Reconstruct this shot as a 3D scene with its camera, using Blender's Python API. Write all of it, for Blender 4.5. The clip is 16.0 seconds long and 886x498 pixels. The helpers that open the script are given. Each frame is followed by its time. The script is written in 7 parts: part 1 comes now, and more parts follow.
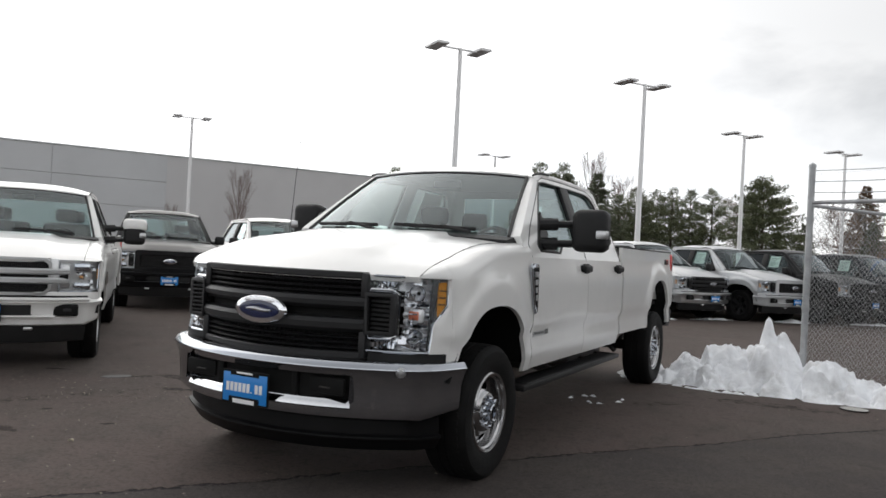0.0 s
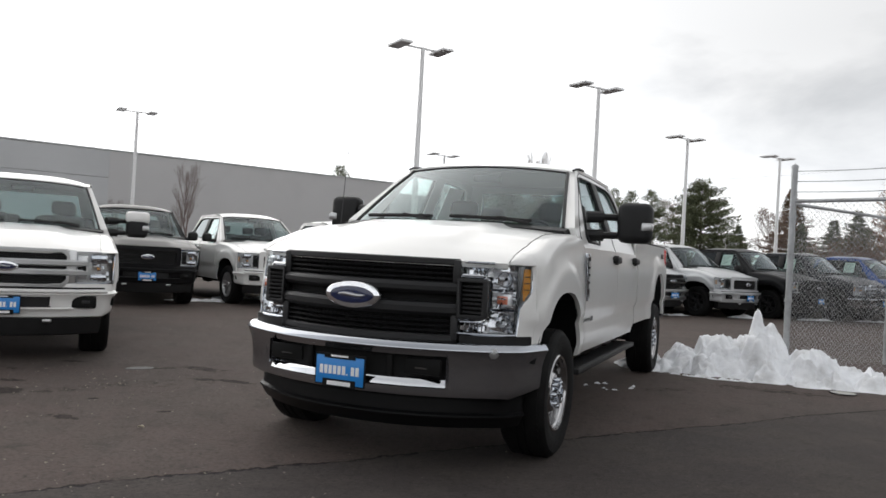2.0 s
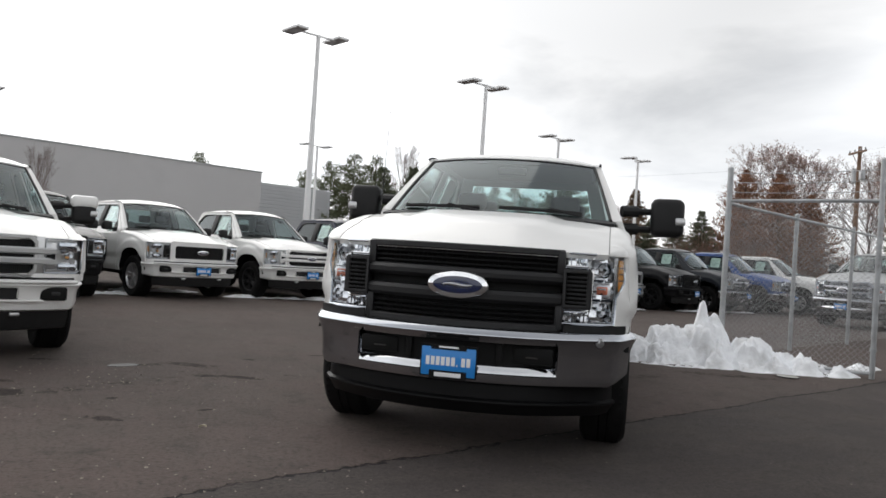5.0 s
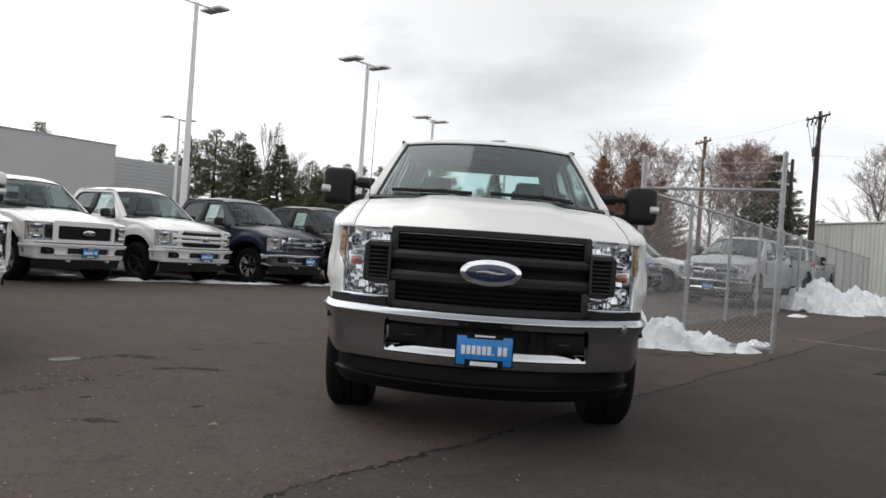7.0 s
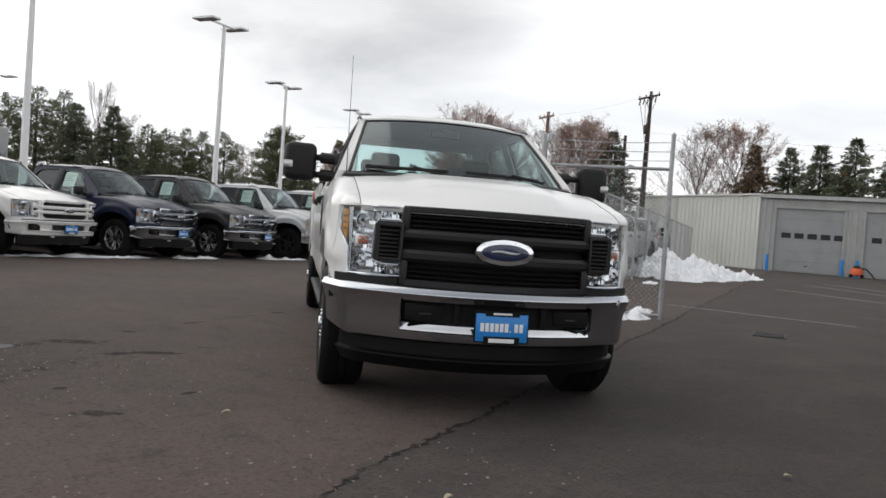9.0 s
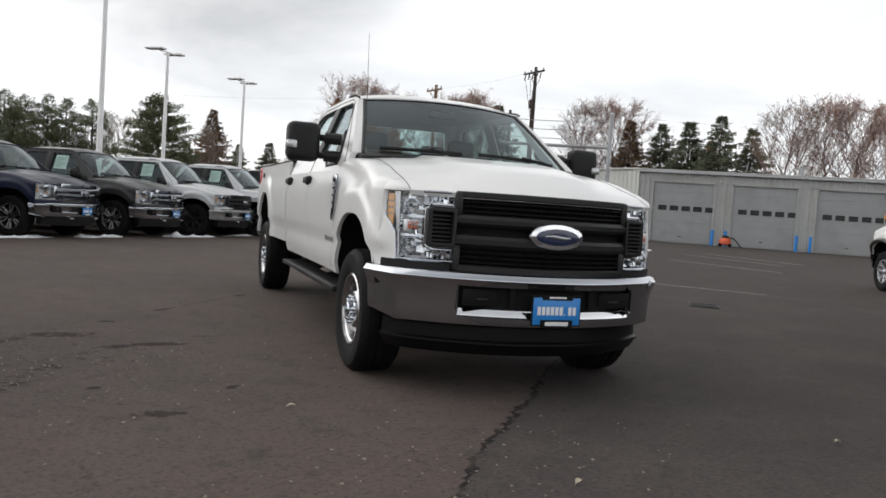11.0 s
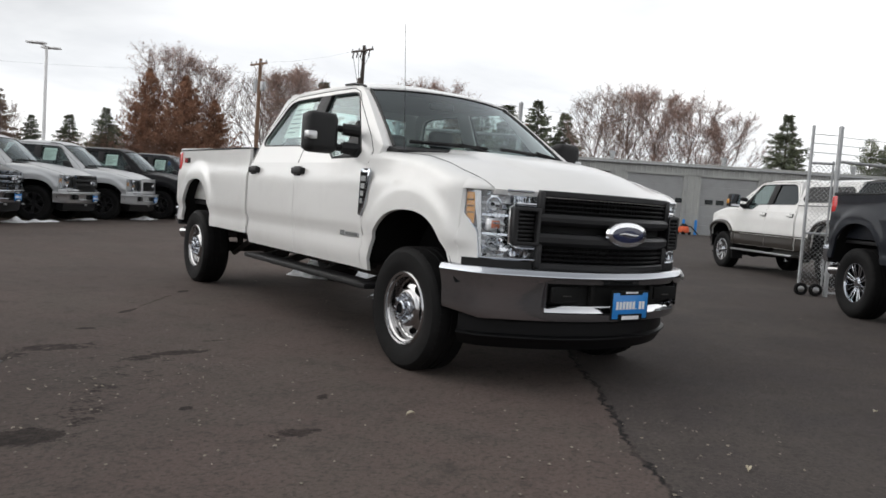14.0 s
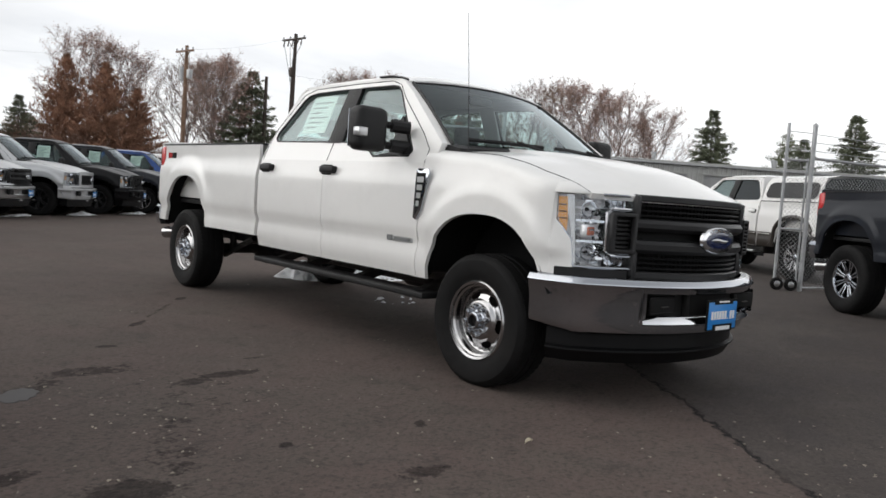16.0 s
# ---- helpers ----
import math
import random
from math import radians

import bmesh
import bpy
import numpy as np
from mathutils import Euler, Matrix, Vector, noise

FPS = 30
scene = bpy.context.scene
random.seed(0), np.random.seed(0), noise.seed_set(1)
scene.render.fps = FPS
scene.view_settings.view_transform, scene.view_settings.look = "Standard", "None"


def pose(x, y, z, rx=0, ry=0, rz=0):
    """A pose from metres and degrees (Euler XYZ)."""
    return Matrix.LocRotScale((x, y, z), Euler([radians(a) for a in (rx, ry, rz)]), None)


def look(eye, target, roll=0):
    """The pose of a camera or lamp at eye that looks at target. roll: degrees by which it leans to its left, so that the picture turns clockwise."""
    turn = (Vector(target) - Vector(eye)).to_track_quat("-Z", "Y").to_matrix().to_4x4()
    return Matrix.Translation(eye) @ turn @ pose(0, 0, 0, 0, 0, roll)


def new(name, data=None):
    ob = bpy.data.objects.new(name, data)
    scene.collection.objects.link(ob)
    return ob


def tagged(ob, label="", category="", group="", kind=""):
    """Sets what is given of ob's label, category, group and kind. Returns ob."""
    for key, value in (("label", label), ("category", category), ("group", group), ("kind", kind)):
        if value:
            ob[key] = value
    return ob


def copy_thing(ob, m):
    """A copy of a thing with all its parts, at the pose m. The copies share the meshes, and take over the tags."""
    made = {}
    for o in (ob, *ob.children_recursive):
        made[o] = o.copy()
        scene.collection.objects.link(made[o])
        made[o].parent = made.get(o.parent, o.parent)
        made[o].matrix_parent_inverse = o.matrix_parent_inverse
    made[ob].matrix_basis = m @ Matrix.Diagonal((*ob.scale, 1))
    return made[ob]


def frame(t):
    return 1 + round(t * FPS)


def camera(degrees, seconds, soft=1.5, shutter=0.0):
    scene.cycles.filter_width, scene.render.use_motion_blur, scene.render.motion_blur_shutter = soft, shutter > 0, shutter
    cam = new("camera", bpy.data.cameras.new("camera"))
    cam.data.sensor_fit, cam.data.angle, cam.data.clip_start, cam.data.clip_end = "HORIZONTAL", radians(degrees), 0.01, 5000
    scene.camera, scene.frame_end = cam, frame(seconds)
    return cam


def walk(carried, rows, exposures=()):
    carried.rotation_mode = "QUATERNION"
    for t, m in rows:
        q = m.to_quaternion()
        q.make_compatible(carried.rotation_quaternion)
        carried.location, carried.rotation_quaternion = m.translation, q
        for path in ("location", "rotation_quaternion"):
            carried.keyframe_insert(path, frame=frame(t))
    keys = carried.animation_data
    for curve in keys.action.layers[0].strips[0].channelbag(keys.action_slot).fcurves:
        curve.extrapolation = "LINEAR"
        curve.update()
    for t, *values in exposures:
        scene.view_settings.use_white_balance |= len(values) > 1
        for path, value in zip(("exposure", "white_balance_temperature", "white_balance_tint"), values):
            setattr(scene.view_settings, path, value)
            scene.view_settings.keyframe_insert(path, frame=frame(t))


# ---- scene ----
cam = camera(59.9, 16.0, soft=1.6)
PATH = [
    (0, (0.32, 0.168, 1.329), (0.207, 2.165, 1.339), 3.0),
    (0.5, (0.173, 0.061, 1.314), (0.093, 2.06, 1.327), 3.0),
    (1, (-0.039, -0.013, 1.275), (-0.078, 1.986, 1.29), 3.0),
    (1.5, (-0.272, -0.059, 1.248), (-0.258, 1.941, 1.265), 3.1),
    (2, (-0.512, -0.066, 1.217), (-0.459, 1.933, 1.235), 3.2),
    (2.5, (-0.752, -0.037, 1.172), (-0.687, 1.961, 1.189), 3.2),
    (3, (-0.982, 0.018, 1.16), (-0.862, 2.015, 1.179), 3.3),
    (3.5, (-1.225, 0.046, 1.15), (-1.043, 2.038, 1.17), 3.4),
    (4, (-1.461, 0.065, 1.141), (-1.202, 2.048, 1.165), 3.5),
    (4.2, (-1.556, 0.068, 1.131), (-1.251, 2.045, 1.158), 3.5),
    (6.3, (-2.531, 0.36, 1.106), (-1.935, 2.269, 1.113), 4.0),
    (6.5, (-2.627, 0.408, 1.103), (-1.991, 2.305, 1.109), 3.9),
    (7, (-2.841, 0.489, 1.096), (-2.047, 2.324, 1.092), 4.0),
    (7.5, (-3.066, 0.598, 1.091), (-2.155, 2.378, 1.063), 4.0),
    (8, (-3.286, 0.716, 1.106), (-2.279, 2.444, 1.066), 4.1),
    (8.5, (-3.52, 0.824, 1.101), (-2.443, 2.508, 1.053), 4.1),
    (9, (-3.753, 0.921, 1.091), (-2.589, 2.546, 1.036), 4.1),
    (9.2, (-3.843, 0.949, 1.093), (-2.624, 2.533, 1.032), 4.1),
    (11.3, (-4.679, 1.674, 1.098), (-3.239, 3.058, 0.989), 4.0),
    (11.5, (-4.78, 1.717, 1.104), (-3.315, 3.075, 0.993), 4.1),
    (12, (-4.958, 1.916, 1.111), (-3.42, 3.19, 0.996), 4.0),
    (12.5, (-5.113, 2.145, 1.095), (-3.527, 3.356, 0.974), 4.1),
    (13, (-5.255, 2.389, 1.103), (-3.613, 3.524, 0.977), 4.1),
    (13.5, (-5.395, 2.633, 1.101), (-3.723, 3.723, 0.972), 4.0),
    (14, (-5.509, 2.868, 1.112), (-3.791, 3.884, 0.983), 4.0),
    (14.5, (-5.593, 3.113, 1.109), (-3.841, 4.07, 0.981), 4.0),
    (15, (-5.627, 3.368, 1.095), (-3.854, 4.283, 0.964), 4.0),
    (15.5, (-5.635, 3.624, 1.113), (-3.842, 4.499, 0.978), 4.0),
    (16, (-5.626, 3.869, 1.121), (-3.814, 4.705, 0.984), 4.0),
]
walk(cam, [(t, look(eye, target, roll)) for t, eye, target, roll in PATH])

# ---- world, sun ----
world = bpy.data.worlds.new("overcast_sky")
scene.world = world
world.use_nodes = True
wn, wl = world.node_tree.nodes, world.node_tree.links
SUN_AZ, SUN_EL = 118, 38  # bearing (degrees from +x, anticlockwise) and height of the veiled sun


def build_sky():
    bg = wn["Background"]
    sky = wn.new("ShaderNodeTexSky")
    sky.sky_type, sky.sun_disc = "NISHITA", False
    sky.sun_elevation, sky.sun_rotation = radians(SUN_EL), radians(90 - SUN_AZ)
    sky.air_density, sky.dust_density = 1.0, 2.0
    dim = wn.new("ShaderNodeVectorMath")
    dim.operation = "SCALE"
    dim.inputs["Scale"].default_value = 0.1
    wl.new(sky.outputs[0], dim.inputs[0])
    co = wn.new("ShaderNodeTexCoord")
    sep = wn.new("ShaderNodeSeparateXYZ")
    wl.new(co.outputs["Generated"], sep.inputs[0])
    # the cloud deck is a flat layer: direction divided by its height
    up = wn.new("ShaderNodeMath")
    up.operation = "MAXIMUM"
    up.inputs[1].default_value = 0.0
    wl.new(sep.outputs["Z"], up.inputs[0])
    up2 = wn.new("ShaderNodeMath")
    up2.operation = "ADD"
    up2.inputs[1].default_value = 0.16
    wl.new(up.outputs[0], up2.inputs[0])
    div = wn.new("ShaderNodeVectorMath")
    div.operation = "DIVIDE"
    comb = wn.new("ShaderNodeCombineXYZ")
    for k in range(3):
        wl.new(up2.outputs[0], comb.inputs[k])
    wl.new(co.outputs["Generated"], div.inputs[0])
    wl.new(comb.outputs[0], div.inputs[1])
    big = wn.new("ShaderNodeTexNoise")
    big.inputs["Scale"].default_value, big.inputs["Detail"].default_value, big.inputs["Roughness"].default_value = 0.55, 7, 0.55
    big.inputs["Distortion"].default_value = 0.35
    wl.new(div.outputs[0], big.inputs["Vector"])
    # brightness of the deck: grey undersides to white gaps
    ramp = wn.new("ShaderNodeValToRGB")
    e = ramp.color_ramp.elements
    e[0].position, e[0].color = 0.36, (0.72, 0.735, 0.76, 1)
    e[1].position, e[1].color = 0.60, (1.0, 1.0, 1.0, 1)
    mid = e.new(0.48)
    mid.color = (0.86, 0.87, 0.885, 1)
    wl.new(big.outputs["Fac"], ramp.inputs[0])
    # brighter towards the veiled sun
    sunv = Vector((math.cos(radians(SUN_AZ)) * math.cos(radians(SUN_EL)), math.sin(radians(SUN_AZ)) * math.cos(radians(SUN_EL)), math.sin(radians(SUN_EL))))
    dot = wn.new("ShaderNodeVectorMath")
    dot.operation = "DOT_PRODUCT"
    dot.inputs[1].default_value = sunv
    wl.new(co.outputs["Generated"], dot.inputs[0])
    glow = wn.new("ShaderNodeMapRange")
    glow.inputs["From Min"].default_value, glow.inputs["From Max"].default_value = 0.45, 1.0
    glow.inputs["To Min"].default_value, glow.inputs["To Max"].default_value = CLOUD, CLOUD * 1.75
    wl.new(dot.outputs["Value"], glow.inputs["Value"])
    # added dimming of the unseen zenith, so that bonnets and roofs stay less bright
    over = wn.new("ShaderNodeMapRange")
    over.inputs["From Min"].default_value, over.inputs["From Max"].default_value = 0.32, 0.80
    over.inputs["To Min"].default_value, over.inputs["To Max"].default_value = 1.0, 0.52
    wl.new(sep.outputs["Z"], over.inputs["Value"])
    # a grey bank of cloud to the north-east
    bank = wn.new("ShaderNodeVectorMath")
    bank.operation = "DOT_PRODUCT"
    bank.inputs[1].default_value = (math.cos(radians(66)) * math.cos(radians(27)), math.sin(radians(66)) * math.cos(radians(27)), math.sin(radians(27)))
    wl.new(co.outputs["Generated"], bank.inputs[0])
    near = wn.new("ShaderNodeMapRange")
    near.interpolation_type = "SMOOTHSTEP"
    near.inputs["From Min"].default_value, near.inputs["From Max"].default_value = 0.92, 0.985
    wl.new(bank.outputs["Value"], near.inputs["Value"])
    thick = wn.new("ShaderNodeMapRange")
    thick.inputs["From Min"].default_value, thick.inputs["From Max"].default_value = 0.38, 0.62
    thick.inputs["To Min"].default_value, thick.inputs["To Max"].default_value = 0.68, 0.42
    wl.new(big.outputs["Fac"], thick.inputs["Value"])
    drop = wn.new("ShaderNodeMath")
    drop.operation = "MULTIPLY"
    wl.new(near.outputs[0], drop.inputs[0])
    wl.new(thick.outputs[0], drop.inputs[1])
    left = wn.new("ShaderNodeMath")
    left.operation = "SUBTRACT"
    left.inputs[0].default_value = 1.0
    wl.new(drop.outputs[0], left.inputs[1])
    both = wn.new("ShaderNodeMath")
    both.operation = "MULTIPLY"
    wl.new(over.outputs[0], both.inputs[0])
    wl.new(left.outputs[0], both.inputs[1])
    deck = wn.new("ShaderNodeMath")
    deck.operation = "MULTIPLY"
    wl.new(glow.outputs[0], deck.inputs[0])
    wl.new(both.outputs[0], deck.inputs[1])
    cl = wn.new("ShaderNodeVectorMath")
    cl.operation = "SCALE"
    wl.new(ramp.outputs[0], cl.inputs[0])
    wl.new(deck.outputs[0], cl.inputs["Scale"])
    mix = wn.new("ShaderNodeMix")
    mix.data_type = "RGBA"
    mix.inputs["Factor"].default_value = 0.93
    wl.new(dim.outputs[0], mix.inputs["A"])
    wl.new(cl.outputs[0], mix.inputs["B"])
    wl.new(mix.outputs["Result"], bg.inputs["Color"])
    bg.inputs["Strength"].default_value = 1.0


CLOUD = 1.14
build_sky()
sun = new("sun", bpy.data.lights.new("sun", "SUN"))
sun.data.energy, sun.data.angle, sun.data.color = 0.9, radians(75), (1.0, 0.96, 0.9)
sun.matrix_world = look((60 * math.cos(radians(SUN_AZ)) * math.cos(radians(SUN_EL)), 60 * math.sin(radians(SUN_AZ)) * math.cos(radians(SUN_EL)), 60 * math.sin(radians(SUN_EL))), (0, 0, 0))
scene.view_settings.exposure = 0.17


# ---- materials ----
def mat(name, col, rough=0.6, metal=0.0, coat=0.0, vary=0.0, scale=4.0, bump=0.0, bscale=60.0, spec=0.5, dirt=None, dscale=1.5):
    """A surface with grain at two scales: vary shifts its lightness, bump gives fine relief, dirt mixes in a second colour in patches."""
    m = bpy.data.materials.new(name)
    m.use_nodes = True
    n, l = m.node_tree.nodes, m.node_tree.links
    b = n["Principled BSDF"]
    b.inputs["Base Color"].default_value = (*col, 1)
    b.inputs["Roughness"].default_value, b.inputs["Metallic"].default_value = rough, metal
    b.inputs["Specular IOR Level"].default_value = spec
    b.inputs["Coat Weight"].default_value, b.inputs["Coat Roughness"].default_value = coat, 0.04
    co = n.new("ShaderNodeTexCoord")
    last = None
    if dirt:
        t = n.new("ShaderNodeTexNoise")
        t.inputs["Scale"].default_value, t.inputs["Detail"].default_value, t.inputs["Roughness"].default_value = dscale, 6, 0.65
        l.new(co.outputs["Object"], t.inputs["Vector"])
        r = n.new("ShaderNodeMapRange")
        r.inputs["From Min"].default_value, r.inputs["From Max"].default_value = 0.48, 0.72
        l.new(t.outputs["Fac"], r.inputs["Value"])
        x = n.new("ShaderNodeMix")
        x.data_type = "RGBA"
        x.inputs["A"].default_value, x.inputs["B"].default_value = (*col, 1), (*dirt, 1)
        l.new(r.outputs[0], x.inputs["Factor"])
        last = x.outputs["Result"]
    if vary:
        t = n.new("ShaderNodeTexNoise")
        t.inputs["Scale"].default_value, t.inputs["Detail"].default_value = scale, 5
        l.new(co.outputs["Object"], t.inputs["Vector"])
        r = n.new("ShaderNodeMapRange")
        r.inputs["From Min"].default_value, r.inputs["From Max"].default_value = 0.25, 0.75
        r.inputs["To Min"].default_value, r.inputs["To Max"].default_value = 1 - vary, 1 + vary
        l.new(t.outputs["Fac"], r.inputs["Value"])
        s = n.new("ShaderNodeVectorMath")
        s.operation = "SCALE"
        s.inputs[0].default_value = col
        if last:
            l.new(last, s.inputs[0])
        l.new(r.outputs[0], s.inputs["Scale"])
        last = s.outputs[0]
    if last:
        l.new(last, b.inputs["Base Color"])
    if bump:
        t = n.new("ShaderNodeTexNoise")
        t.inputs["Scale"].default_value, t.inputs["Detail"].default_value = bscale, 4
        l.new(co.outputs["Object"], t.inputs["Vector"])
        u = n.new("ShaderNodeBump")
        u.inputs["Strength"].default_value, u.inputs["Distance"].default_value = bump, 0.01
        l.new(t.outputs["Fac"], u.inputs["Height"])
        l.new(u.outputs[0], b.inputs["Normal"])
    return m


def glass_mat(name, tint, rough=0.02):
    """Thin pane: clear, with Fresnel gloss."""
    m = bpy.data.materials.new(name)
    m.use_nodes = True
    n, l = m.node_tree.nodes, m.node_tree.links
    n.remove(n["Principled BSDF"])
    tr, gl, mx, fr = n.new("ShaderNodeBsdfTransparent"), n.new("ShaderNodeBsdfGlossy"), n.new("ShaderNodeMixShader"), n.new("ShaderNodeLayerWeight")
    tr.inputs[0].default_value = (*tint, 1)
    gl.inputs["Roughness"].default_value = rough
    gl.inputs["Color"].default_value = (0.90, 0.97, 1.0, 1)
    fr.inputs["Blend"].default_value = 0.5
    pw, ad = n.new("ShaderNodeMath"), n.new("ShaderNodeMath")
    pw.operation, ad.operation = "POWER", "MULTIPLY_ADD"
    pw.inputs[1].default_value = 3.6
    ad.inputs[1].default_value, ad.inputs[2].default_value = 0.8, 0.028
    l.new(fr.outputs["Facing"], pw.inputs[0])
    l.new(pw.outputs[0], ad.inputs[0])
    l.new(ad.outputs[0], mx.inputs[0])
    l.new(tr.outputs[0], mx.inputs[1])
    l.new(gl.outputs[0], mx.inputs[2])
    l.new(mx.outputs[0], n["Material Output"].inputs["Surface"])
    return m


def paint(name, col, flake=0.0, rough=0.30, coat=0.55):
    return mat(name, col, rough, flake, coat=coat, spec=0.5 if coat > 0.5 else 0.12, vary=0.02, scale=1.2, dirt=tuple(c * 0.93 + 0.004 for c in col), dscale=2.5)


M_WHITE = paint("white_paint", (0.755, 0.75, 0.735))
M_WHITE2 = paint("warm_white_paint", (0.745, 0.74, 0.725))
M_SILVER = paint("silver_paint", (0.50, 0.51, 0.52), 0.35, 0.35)
M_BLACK = paint("black_paint", (0.006, 0.006, 0.007), 0.0, 0.35, 0.15)
M_GREY = paint("dark_grey_paint", (0.026, 0.026, 0.027), 0.2, 0.4, 0.4)
M_SLATE = paint("slate_paint", (0.013, 0.015, 0.020), 0.0, 0.4, 0.45)
M_NAVY = paint("navy_paint", (0.006, 0.0095, 0.030), 0.1, 0.35, 0.35)
M_BLUE = paint("blue_paint", (0.012, 0.055, 0.22), 0.3, 0.35)
M_BROWN = paint("brown_paint", (0.030, 0.024, 0.019), 0.2, 0.4)
M_CHROME = mat("chrome", (0.52, 0.545, 0.585), 0.05, 1.0, vary=0.03, scale=3)
M_BUMP = mat("bumper_chrome", (0.47, 0.49, 0.525), 0.12, 1.0, vary=0.03, scale=3)
M_SATIN = mat("satin_silver", (0.52, 0.525, 0.53), 0.30, 0.9, vary=0.04)
M_ALLOY = mat("machined_alloy", (0.58, 0.58, 0.59), 0.22, 0.95, vary=0.06, scale=12)
M_DALLOY = mat("dark_alloy", (0.03, 0.03, 0.032), 0.35, 0.5, vary=0.06, scale=12)
M_PLASTIC = mat("black_textured_plastic", (0.012, 0.012, 0.0125), 0.5, vary=0.15, scale=9, bump=0.15, bscale=400, spec=0.28)
M_GRILLE = mat("moulded_grille_plastic", (0.016, 0.016, 0.017), 0.42, vary=0.1, scale=6, bump=0.1, bscale=300, spec=0.35)
M_DAM = mat("smooth_black_plastic", (0.005, 0.005, 0.0055), 0.42, vary=0.15, scale=7, spec=0.14)
# black plastic; near-black also paints the shade into recesses, housings and brake discs
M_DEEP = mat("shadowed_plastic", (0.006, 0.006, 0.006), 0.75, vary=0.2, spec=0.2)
M_RUBBER = mat("tyre_rubber", (0.0055, 0.0054, 0.0056), 0.7, vary=0.25, scale=14, bump=0.3, bscale=120, dirt=(0.010, 0.0095, 0.0093), dscale=5, spec=0.18)
M_UNDER = mat("underbody_steel", (0.018, 0.017, 0.016), 0.65, vary=0.3, scale=8, bump=0.2, bscale=50, dirt=(0.05, 0.042, 0.035), dscale=6)
M_SEAL = mat("window_seal", (0.010, 0.010, 0.010), 0.55, vary=0.1)
M_SEAT = mat("grey_cloth", (0.055, 0.058, 0.059), 0.85, vary=0.1, scale=20, bump=0.2, bscale=300)
M_DASH = mat("dashboard_plastic", (0.028, 0.029, 0.030), 0.6, vary=0.1, bump=0.1, bscale=200)
M_GLASS = glass_mat("laminated_glass", (0.74, 0.84, 0.835))
M_SIDE = glass_mat("clear_side_glass", (0.82, 0.89, 0.87))
M_TINT = glass_mat("privacy_glass", (0.10, 0.11, 0.11))
M_LENS = glass_mat("headlamp_lens", (0.93, 0.94, 0.95))
M_AMBER = mat("amber_lens", (0.66, 0.29, 0.05), 0.15, coat=1.0, vary=0.1, scale=30)
M_ROSE = mat("orange_bulb", (0.55, 0.16, 0.09), 0.2, coat=1.0, vary=0.1, scale=30)
M_RED = mat("red_lens", (0.48, 0.012, 0.012), 0.15, coat=1.0, vary=0.08, scale=20)
M_REFL = mat("lamp_reflector", (0.84, 0.85, 0.87), 0.22, 0.45, bump=0.3, bscale=70)
M_WCHROME = mat("wheel_chrome", (0.44, 0.44, 0.445), 0.19, 1.0, vary=0.08, scale=14, dirt=(0.42, 0.41, 0.40), dscale=9)
M_BRIGHT = mat("bright_reflector", (0.86, 0.87, 0.89), 0.10, 1.0, vary=0.03, scale=20)
M_LINER = mat("pale_headliner", (0.40, 0.40, 0.39), 0.9, vary=0.05)
M_BADGE = mat("blue_enamel", (0.005, 0.013, 0.060), 0.25, coat=1.0, vary=0.05)
M_PLATE = mat("blue_plate", (0.015, 0.22, 0.62), 0.4, coat=0.3, vary=0.04)
M_PRINT = mat("white_print", (0.82, 0.82, 0.82), 0.5, vary=0.03)
M_STICK = mat("pale_paper", (0.82, 0.83, 0.80), 0.7, vary=0.05)
M_INK = mat("grey_print", (0.16, 0.165, 0.165), 0.7, vary=0.05)


# ---- mesh helpers ----
def part(name, bm, material, parent=None, label="", angle=35, category="", kind="", group=""):
    """Link a bmesh as one mesh object under a thing or a part."""
    bmesh.ops.remove_doubles(bm, verts=bm.verts, dist=1e-5)
    bmesh.ops.recalc_face_normals(bm, faces=bm.faces)
    for f in bm.faces:
        f.smooth = True
    me = bpy.data.meshes.new(name)
    bm.to_mesh(me)
    bm.free()
    me.set_sharp_from_angle(angle=radians(angle))
    me.materials.append(material)
    ob = new(name, me)
    if parent:
        ob.parent = parent
    return tagged(ob, label, category, group, kind)


def grid(pts, lip=None, loop_u=False):
    """A sheet from rows of points; lip is the way its free edges turn back."""
    bm = bmesh.new()
    vs = [[bm.verts.new(p) for p in row] for row in pts]
    n = len(vs)
    for i in range(n if loop_u else n - 1):
        a, b = vs[i], vs[(i + 1) % n]
        for j in range(len(a) - 1):
            q = (a[j], a[j + 1], b[j + 1], b[j])
            if len({tuple(round(c, 6) for c in v.co) for v in q}) == 4:
                bm.faces.new(q)
            else:
                u = []
                for v in q:
                    if all((v.co - w.co).length > 1e-6 for w in u):
                        u.append(v)
                if len(u) == 3:
                    bm.faces.new(u)
    for v in [v for v in bm.verts if not v.link_faces]:
        bm.verts.remove(v)
    if lip:
        edges = [e for e in bm.edges if e.is_boundary]
        r = bmesh.ops.extrude_edge_only(bm, edges=edges)
        for v in r["geom"]:
            if isinstance(v, bmesh.types.BMVert):
                v.co += Vector(lip)
    return bm


